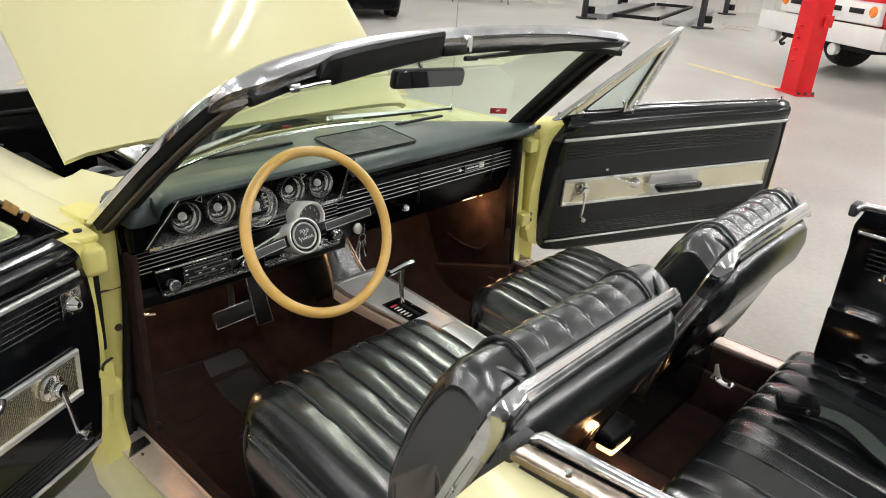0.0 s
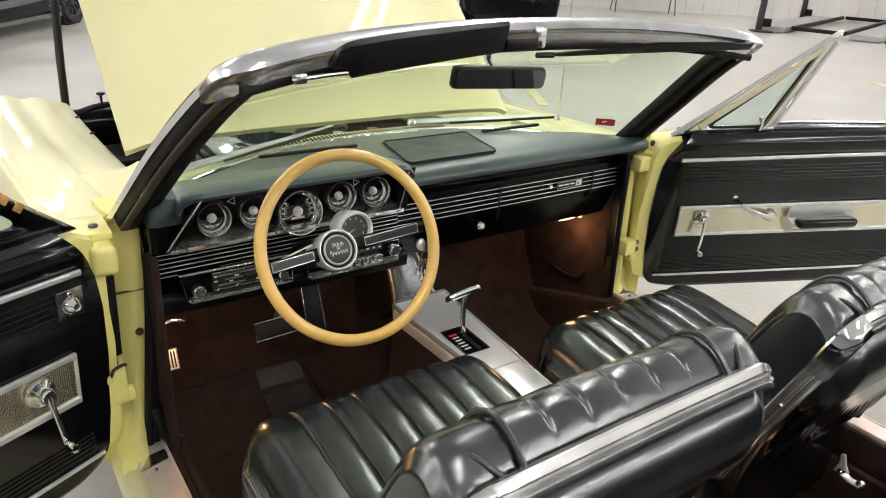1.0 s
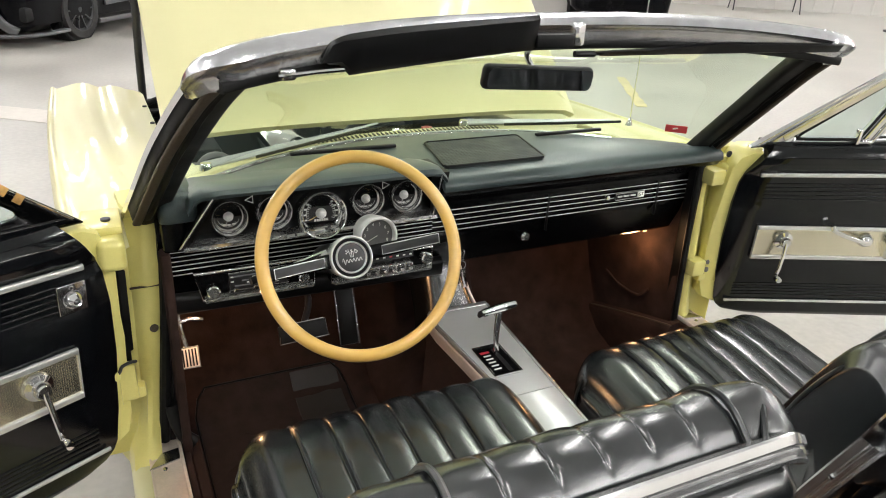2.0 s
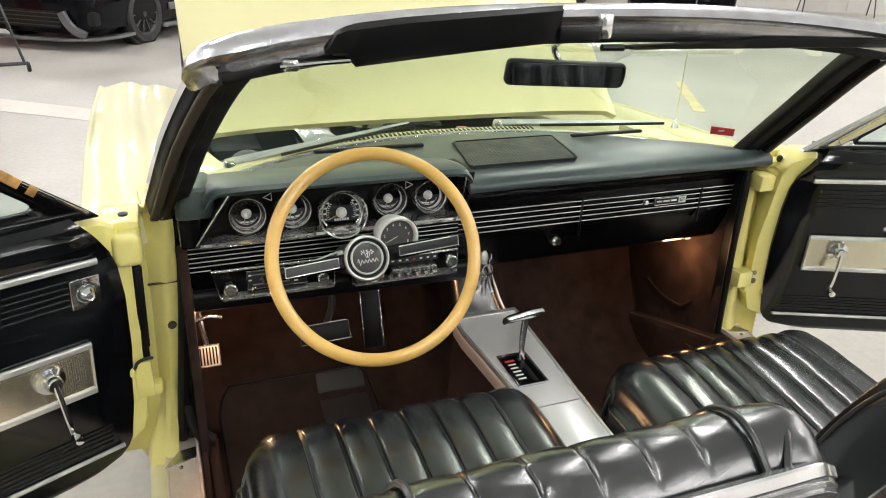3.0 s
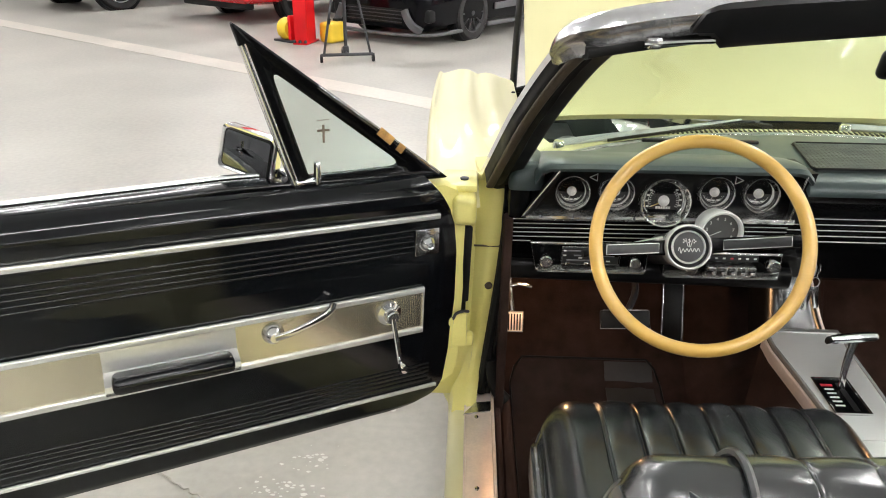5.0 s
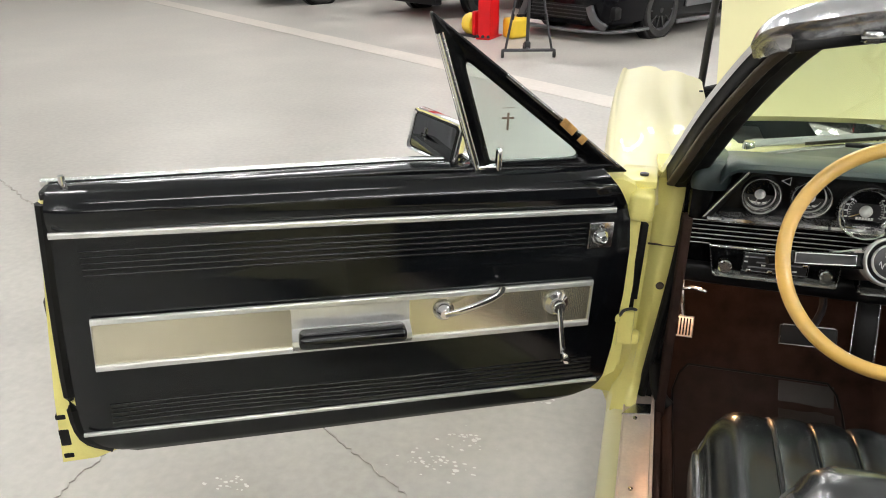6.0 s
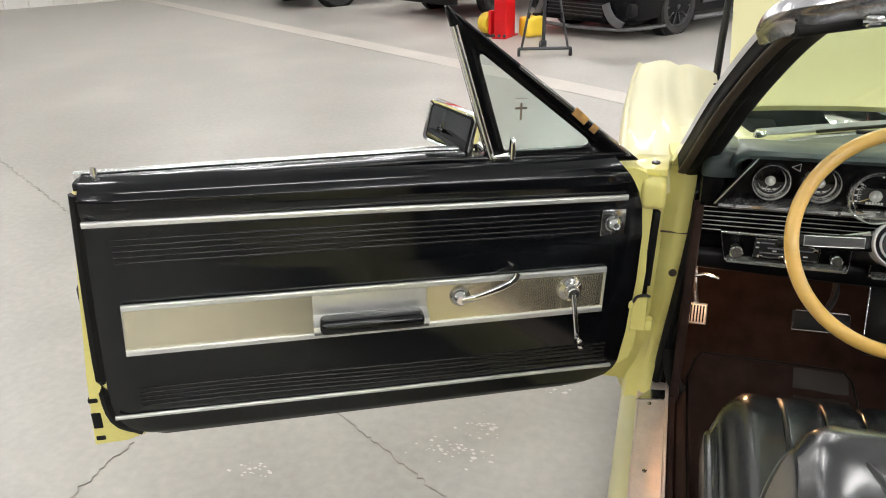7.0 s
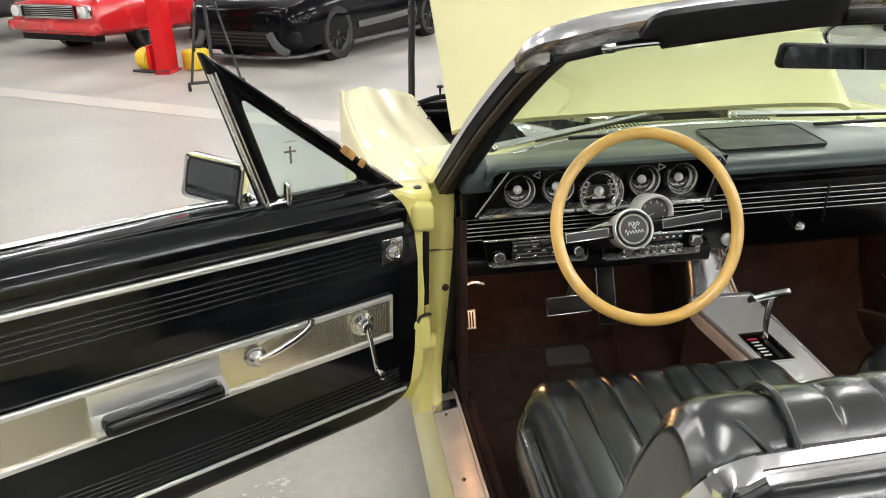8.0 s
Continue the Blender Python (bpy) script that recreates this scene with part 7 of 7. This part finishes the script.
for s in (-1, 1):
    lamp_ = part("headlight", loft([[(s * x, y, z) for x, y, z in ((0.52, 0.90 - d, 0.60), (0.70, 0.85 - d, 0.615), (0.86, 0.72 - d, 0.64), (0.84, 0.70 - d, 0.70), (0.68, 0.82 - d, 0.685), (0.52, 0.88 - d, 0.665))] for d in (-0.012, 0.06)]), dash_black, coupe, "dark headlight housing with bright lamps")
    for x, y, z, w in ((0.58, 0.888, 0.635, 0.06), (0.67, 0.858, 0.645, 0.07), (0.76, 0.805, 0.655, 0.06), (0.82, 0.755, 0.668, 0.04)):
        part("lamp_unit", block((s * x, y, z), (w, 0.03, 0.024), 0.006), white_print, lamp_, "bright lamp unit")
    part("bumper_fin", sweep(curve([(s * 0.54, 0.955, 0.43), (s * 0.58, 0.955, 0.34), (s * 0.66, 0.94, 0.24), (s * 0.76, 0.88, 0.17)], 4), rounded(0.10, 0.05, 0.012), (0, 1, 0), None, False), fin_grey, coupe, "dark grey bumper fin")
    part("side_skirt", block((s * 0.93, -1.35, 0.18), (0.05, 2.0, 0.06), 0.015), fin_grey, coupe, "dark grey side skirt")
    part("side_crease", sweep([(s * 0.945, -0.45, 0.60), (s * 0.957, -1.3, 0.63), (s * 0.955, -2.3, 0.70)], rounded(0.012, 0.03, 0.005)), black_car_paint, coupe, "raised side crease")
    part("door_cladding", sweep([(s * 0.945, -0.50, 0.40), (s * 0.958, -1.3, 0.42), (s * 0.958, -2.2, 0.46)], rounded(0.02, 0.09, 0.008)), fin_grey, coupe, "grey lower door panel")
    duct = part("corner_duct", block((s * 0.78, 0.80, 0.36), (0.20, 0.14, 0.16), 0.03), satin_black, coupe, "black corner air duct")
    # small bright blocks stand in for glints on the glossy duct
    for k in range(3):
        part("duct_glint", block((s * (0.72 + 0.05 * k), 0.868 - 0.03 * k, 0.315), (0.035, 0.012, 0.012), 0.003), worn_chrome, duct, "bright block for a glint in the duct")

# red seventies coupe
redc = hall_car("red_coupe", -9.65, 6.40, 180, [(0.98, 0.82, 0.32, 0.62, 0, 0), (0.92, 0.90, 0.30, 0.74, 0, 0), (0.6, 0.94, 0.28, 0.82, 0, 0), (-0.5, 0.95, 0.26, 0.90, 0.92, 0.7), (-1.2, 0.95, 0.25, 0.93, 1.25, 0.6), (-2.4, 0.95, 0.25, 0.95, 1.28, 0.58), (-3.4, 0.93, 0.28, 0.92, 0, 0), (-3.9, 0.85, 0.35, 0.85, 0, 0)],
                red_car_paint, "bright red seventies coupe parked in the row", [(-0.76, 0.0), (0.76, 0.0), (-0.76, -2.75), (0.76, -2.75)], chrome, 5, wheel_r=0.33)
part("front_bumper", block((0, 0.98, 0.42), (1.84, 0.14, 0.16), 0.05, None, 3), red_car_paint, redc, "red moulded bumper")
part("air_dam", block((0, 0.86, 0.27), (1.6, 0.14, 0.12), 0.03), satin_black, redc, "black air dam")
part("grille", block((0, 0.99, 0.62), (1.06, 0.05, 0.17), 0.012), satin_black, redc, "black grille")
for k in range(6):
    part("grille_bar", block((0, 1.018, 0.555 + 0.026 * k), (1.02, 0.008, 0.009), 0.002), chrome, redc, "chrome grille bar")
part("grille_rim", tube([(-0.53, 1.02, 0.54), (0.53, 1.02, 0.54), (0.53, 1.02, 0.705), (-0.53, 1.02, 0.705)], 0.012, 6, up=(0, 1, 0), closed=True), chrome, redc, "chrome grille rim")
for s in (-1, 1):
    bowl = part("headlight", block((s * 0.71, 0.985, 0.62), (0.26, 0.06, 0.17), 0.02), chrome, redc, "squared chrome headlight surround")
    part("headlight_lens", lathe([(0.005, 0.03), (0.05, 0.026), (0.072, 0.015), (0.076, 0.0), (0.01, 0.0)], 20, None, axes((s * 0.71, 1.012, 0.62), Vector((1, 0, 0)), Vector((0, 0, 1)), Vector((0, 1, 0)))), hub_metal, bowl, "pale round lens")

# grey pickup with a bright bumper at the end of the row
pick = hall_car("grey_pickup", -13.05, 5.35, 180, [(0.75, 0.86, 0.42, 0.95, 0, 0), (0.6, 0.95, 0.40, 1.10, 0, 0), (-0.6, 0.97, 0.38, 1.15, 1.2, 0.8), (-1.2, 0.97, 0.38, 1.18, 1.7, 0.75), (-2.6, 0.97, 0.38, 1.18, 1.72, 0.75), (-3.0, 0.97, 0.40, 1.18, 0, 0), (-4.4, 0.95, 0.45, 1.1, 0, 0)],
                dark_metal, "dark grey pickup with a bright front bumper", [(-0.88, 0.0), (0.88, 0.0), (-0.88, -3.3), (0.88, -3.3)], chrome, 6, wheel_r=0.40)
part("front_bumper", block((0, 0.80, 0.52), (1.9, 0.16, 0.26), 0.05, None, 3), worn_chrome, pick, "silver front bumper")

# black car in the far row
farc = hall_car("black_car", 1.2, 13.1, 180, [(0.9, 0.7, 0.2, 0.62, 0, 0), (0.8, 0.88, 0.18, 0.74, 0, 0), (0.3, 0.93, 0.18, 0.86, 0, 0), (-0.7, 0.93, 0.18, 0.94, 1.0, 0.65), (-1.4, 0.93, 0.18, 0.95, 1.35, 0.6), (-2.6, 0.93, 0.18, 0.98, 1.35, 0.6), (-3.6, 0.9, 0.22, 0.95, 0, 0)], black_car_paint,
                "glossy black car parked by the far wall", [(-0.8, 0), (0.8, 0), (-0.8, -2.7), (0.8, -2.7)], dark_rim, 7)
part("lower_grille", block((0, 0.85, 0.32), (1.2, 0.1, 0.14), 0.03), satin_black, farc, "black lower grille")
for s in (-1, 1):
    part("headlight", block((s * 0.62, 0.80, 0.62), (0.3, 0.1, 0.08), 0.03), chrome, farc, "clear headlight")
hall_car("silver_car", -1.6, 13.6, 180, [(0.9, 0.7, 0.2, 0.62, 0, 0), (0.8, 0.88, 0.18, 0.74, 0, 0), (0.3, 0.93, 0.18, 0.86, 0, 0), (-0.7, 0.93, 0.18, 0.94, 1.0, 0.65), (-2.6, 0.93, 0.18, 0.98, 1.35, 0.6), (-3.6, 0.9, 0.22, 0.95, 0, 0)], worn_chrome,
                 "pale silver car parked by the far wall", [(-0.8, 0), (0.8, 0), (-0.8, -2.7), (0.8, -2.7)], dark_rim, 7)

# red and white pickup by the right post
truck = hall_thing("red_truck", 7.62, 7.65, 90, "old red and white pickup truck", "truck")
part("front_bumper", block((0, 0.02, 0.64), (2.7, 0.14, 0.28), 0.02), white_paint, truck, "flat white bumper")
part("grille_panel", block((0, -0.10, 0.94), (2.1, 0.14, 0.30), 0.04), white_paint, truck, "white grille panel")
for x in (-0.62, -0.18, 0.30, 0.66):
    part("grille_slot", block((x, -0.028, 0.96), (0.28, 0.02, 0.07), 0.006), satin_black, truck, "dark grille slot")
for x in (-0.93, 0.93):
    part("turn_lamp", lathe([(0.005, 0.03), (0.06, 0.02), (0.075, 0.0), (0.01, 0)], 18, None, axes((x, -0.03, 0.97), Vector((1, 0, 0)), Vector((0, 0, 1)), Vector((0, 1, 0)))), amber_lens, truck, "round amber lamp")
part("cab", block((0, -1.3, 1.25), (2.3, 2.4, 1.0), 0.12, None, 3), red_car_paint, truck, "red hood and cab")
part("chassis", block((0, -1.4, 0.55), (1.9, 2.6, 0.28), 0.02), satin_black, truck, "black chassis")
for x in (-0.78, 0.72):
    road_wheel(truck, x, -1.25, 0.42, 0.30, white_paint, 0, 1)
for x in (1.02, -0.35):
    part("fog_lamp", lathe([(0.004, 0.03), (0.06, 0.026), (0.085, 0.008), (0.09, -0.02), (0.07, -0.09), (0.01, -0.10)], 22, None, axes((x, -0.02, 0.40), Vector((1, 0, 0)), Vector((0, 0, 1)), Vector((0, 1, 0)))), white_print, truck, "round white fog lamp")
for x in (0.66,):
    part("tow_hook", tube(curve([(x, 0.0, 0.46), (x, 0.06, 0.40), (x, 0.10, 0.36), (x, 0.06, 0.32), (x, 0.02, 0.34)], 4), 0.025, 8, up=(1, 0, 0)), dark_metal, truck, "dark tow hook")


# red two-post lift columns
def lift_column(x, y, label, size=1.0, turn=0):
    t = hall_thing("lift_column", x, y, turn, label, "car lift", "red lift columns")
    w = 0.22 * size
    prof = [(-w, -0.15), (w, -0.15), (w, 0.15), (w - 0.06, 0.15), (w - 0.06, -0.06), (0.06 - w, -0.06), (0.06 - w, 0.15), (-w, 0.15)]
    part("column", loft([[(a, b, z) for a, b in prof] for z in (0.0, 3.9)]), red_paint, t, "tall red steel column", None, 20)
    part("base_plate", block((0, 0.02, 0.012), (0.50 * size, 0.44, 0.024), 0.004), red_paint, t)
    part("carriage", block((0, 0.08, 0.95), (0.24 * size, 0.22, 0.9), 0.01), red_paint, t, "red lift carriage")
    for i in range(3):
        part("bolt", lathe([(0.022, 0), (0.022, 0.02), (0.01, 0.035), (0.002, 0.035)], 8, None, Matrix.Translation(((-0.2 + 0.2 * i) * size, -0.19, 0.024))), dark_metal, t)
    return t


col = lift_column(-7.00, 4.89, "red steel lift column standing on concrete", 0.38, 25)
col2 = lift_column(6.15, 5.97, "red steel lift column with a side bracket", 0.52)
part("side_bracket", block((0.07, -0.17, 0.90), (0.12, 0.03, 0.14), 0.006), red_paint, col2, "red bracket plate")
for i in range(4):
    part("lock_tooth", block((-0.125, 0.05, 0.40 + 0.14 * i), (0.05, 0.06, 0.03), 0.006), red_paint, col2, "red lock tooth")
box = hall_thing("yellow_canister", -6.78, 5.17, 84, "yellow plastic canister beside the column", "canister")
part("canister", block((0, 0, 0.13), (0.30, 0.22, 0.26), 0.05, None, 3), yellow_plastic, box)
part("cap", block((0.08, 0, 0.27), (0.09, 0.09, 0.05), 0.015), satin_black, box, "black cap")
reel = hall_thing("hose_reel", -7.27, 4.85, 0, "red and yellow hose reel on the floor", "hose reel")
part("drum", lathe([(0.03, -0.08), (0.13, -0.08), (0.14, -0.05), (0.14, 0.05), (0.13, 0.08), (0.03, 0.08)], 20, None, axes((0, 0, 0.16), Vector((0, 1, 0)), Vector((0, 0, 1)), Vector((1, 0, 0)))), yellow_plastic, reel, "yellow drum")
part("bracket", block((0.11, 0, 0.17), (0.06, 0.18, 0.33), 0.02), red_paint, reel, "red side bracket")
part("foot", block((0, 0, 0.015), (0.34, 0.24, 0.03), 0.008), dark_metal, reel)

# wheeled black stand
stand = hall_thing("rolling_stand", -5.60, 4.22, 51, "black metal rolling stand on casters", "stand")
part("base_bar", tube([(-0.29, 0, 0.085), (0.29, 0, 0.085)], 0.018, 8, up=(0, 1, 0)), dark_metal, stand, "black base bar")
part("base_bar", tube([(0, 0, 0.085), (0, 0.45, 0.085)], 0.018, 8), dark_metal, stand, "black base bar")
for x, y in ((-0.29, 0), (0.29, 0), (0, 0.45)):
    part("caster", lathe([(0.01, -0.015), (0.036, -0.015), (0.04, 0), (0.036, 0.015), (0.01, 0.015)], 14, None, axes((x, y, 0.04), Vector((0, 1, 0)), Vector((0, 0, 1)), Vector((1, 0, 0)))), tyre_rubber, stand, "black caster")
    part("caster_fork", block((x, y, 0.07), (0.03, 0.03, 0.05), 0.006), dark_metal, stand)
for s in (-1, 1):
    part("leg", tube([(s * 0.26, 0, 0.09), (s * 0.03, 0.14, 1.25)], 0.014, 8), dark_metal, stand, "thin black leg")
    for k in (0.3, 0.6):
        part("leg_clamp", tube([(s * lerp(0.26, 0.03, k), lerp(0, 0.14, k), lerp(0.09, 1.25, k) - 0.03), (s * lerp(0.26, 0.03, k + 0.05), lerp(0, 0.14, k + 0.05), lerp(0.09, 1.25, k) + 0.03)], 0.02, 8), satin_black, stand)
part("mast", tube([(0, 0.14, 0.10), (0, 0.14, 1.5)], 0.02, 10), dark_metal, stand, "black centre mast")
part("mast_foot", block((0, 0.14, 0.12), (0.07, 0.07, 0.08), 0.015), dark_metal, stand)

# four-post lift by the far wall
lift = hall_thing("four_post_lift", 0, 0, 0, "dark grey four-post drive-on lift, lowered", "car lift")
for x, y in ((6.66, 14.2), (9.03, 13.15), (9.3, 18.0), (12.15, 17.1)):
    part("post", block((x, y, 1.1), (0.11, 0.11, 2.2), 0.01), dark_metal, lift, "dark lift post")
    part("post_foot", block((x + 0.06, y, 0.02), (0.4, 0.3, 0.04), 0.006), dark_metal, lift)
    part("lock_box", block((x + 0.14, y - 0.02, 0.20), (0.16, 0.14, 0.16), 0.02), satin_black, lift, "black lock box")
for a, b in (((6.98, 14.30), (10.05, 18.30)), ((8.50, 13.35), (11.6, 17.3))):
    part("runway", sweep([(a[0], a[1], 0.07), (b[0], b[1], 0.07)], rounded(0.55, 0.10, 0.01)), runway_steel, lift, "pale steel runway")
for a, b in (((7.37, 14.15), (8.15, 13.56)), ((10.43, 18.06), (11.3, 17.5)), ((7.37, 14.15), (10.43, 18.06)), ((8.20, 13.60), (11.3, 17.5))):
    part("cross_beam", sweep([(a[0], a[1], 0.12), (b[0], b[1], 0.12)], rounded(0.07, 0.08, 0.01)), satin_black, lift, "dark frame beam")
hose_on_floor = hall_thing("air_hose", 0, 0, 0, "thin pale air hose lying on the floor", "hose")
part("hose", tube(curve([(9.5, 13.0, 0.01), (9.9, 13.5, 0.01), (10.3, 13.0, 0.01), (10.6, 13.6, 0.01), (10.3, 14.3, 0.01), (11.0, 15.0, 0.01)], 8), 0.01, 6), pale_band, hose_on_floor)
bench = hall_thing("folding_table", 4.9, 17.2, 0, "white folding table against the wall", "table")
part("tabletop", block((0, 0, 0.74), (1.8, 0.75, 0.04), 0.01), white_paint, bench)
for s in (-0.75, 0.75):
    part("leg", tube([(s, -0.3, 0.0), (s * 0.95, -0.05, 0.72)], 0.014, 8), dark_metal, bench)
    part("leg", tube([(s, 0.3, 0.0), (s * 0.95, 0.05, 0.72)], 0.014, 8), dark_metal, bench)

# ---- marks on the floor ----
def floor_mark(name, pts, half, material, label, z=0.004, rough=0.5):
    rows = []
    for i, p in enumerate(pts):
        p = Vector(p)
        t = (Vector(pts[min(i + 1, len(pts) - 1)]) - Vector(pts[max(i - 1, 0)])).normalized()
        s = Vector((-t.y, t.x, 0))
        h = half * (1 + rough * (noise.random() - 0.5))
        rows.append([p + s * h + Vector((0, 0, z)), p - s * h + Vector((0, 0, z)), p - s * h + Vector((0, 0, z - 0.003)), p + s * h + Vector((0, 0, z - 0.003))])
    ob = part(name, loft(rows), material)
    return tagged(ob, label, "floor mark", "", "structure")


def wander(a, b, n, amp):
    a, b = Vector(a), Vector(b)
    s = Vector((-(b - a).y, (b - a).x, 0)).normalized()
    return [a.lerp(b, i / n) + s * amp * (noise.random() - 0.5) * 2 * (0 < i < n) for i in range(n + 1)]


band = [hall(x, 3.23) for x in np.linspace(-17, 0.2, 60)]
floor_mark("floor_band", band, 0.165, pale_band, "pale patched strip across the concrete", 0.004, 0.06)
floor_mark("floor_crack", wander((-5.9, 2.5, 0), (-3.9, 1.36, 0), 70, 0.010), 0.005, crack_dark, "dark joint crack in the concrete")
floor_mark("floor_crack", wander((-3.9, 1.36, 0), (-1.62, 0.08, 0), 80, 0.010), 0.0025, crack_dark, "dark joint crack in the concrete")
floor_mark("floor_crack", wander((-1.62, 0.08, 0), (-1.0, -0.30, 0), 60, 0.007), 0.0018, crack_dark, "dark joint crack in the concrete")
floor_mark("floor_crack", wander((-2.25, -0.17, 0), (-2.31, -0.9, 0), 50, 0.010), 0.0015, crack_dark, "thin branching crack in the concrete")
floor_mark("floor_line", [hall(lerp(5.86, 6.12, t), lerp(8.15, 6.3, t)) for t in np.linspace(0, 1, 20)], 0.07, yellow_line, "worn yellow parking line")
floor_mark("floor_line", [hall(lerp(0.92, 1.03, t), lerp(6.9, 5.4, t)) for t in np.linspace(0, 1, 16)], 0.05, yellow_line, "worn yellow parking line")
floor_mark("floor_line", [hall(lerp(-2.69, -2.62, t), lerp(5.55, 6.1, t)) for t in np.linspace(0, 1, 8)], 0.04, yellow_line, "worn yellow parking line")
scuff_paint = mat("pale scuff paint", (0.62, 0.61, 0.58), 0.5, var=0.1, scale=30, fine=300, bump=0)
scuffs = bmesh.new()
for cx, cy, n, spread in ((-1.229, 0.175, 14, 0.09), (-1.29, 0.05, 20, 0.10), (-1.83, -0.18, 9, 0.07), (-1.05, 0.42, 5, 0.06), (-1.5, 0.35, 4, 0.1)):
    for _ in range(n * 2):
        px, py = cx + random.gauss(0, spread * 0.5), cy + random.gauss(0, spread * 0.25)
        r = random.uniform(0.001, 0.0055) * (1.6 if random.random() < 0.12 else 1)
        k = random.uniform(0, 3)
        pts = [(px + r * (0.6 + 0.5 * random.random()) * math.cos(2 * math.pi * i / 9) * 1.5, py + r * (0.5 + 0.6 * random.random()) * math.sin(2 * math.pi * i / 9 + k * 0)) for i in range(9)]
        vs = [scuffs.verts.new((a, b, 0.0031 + 0.00005 * len(scuffs.faces))) for a, b in pts]
        scuffs.faces.new(vs)
sc = part("floor_scuffs", scuffs, scuff_paint)
tagged(sc, "small white paint scuffs on the concrete", "floor mark", "", "stuff")
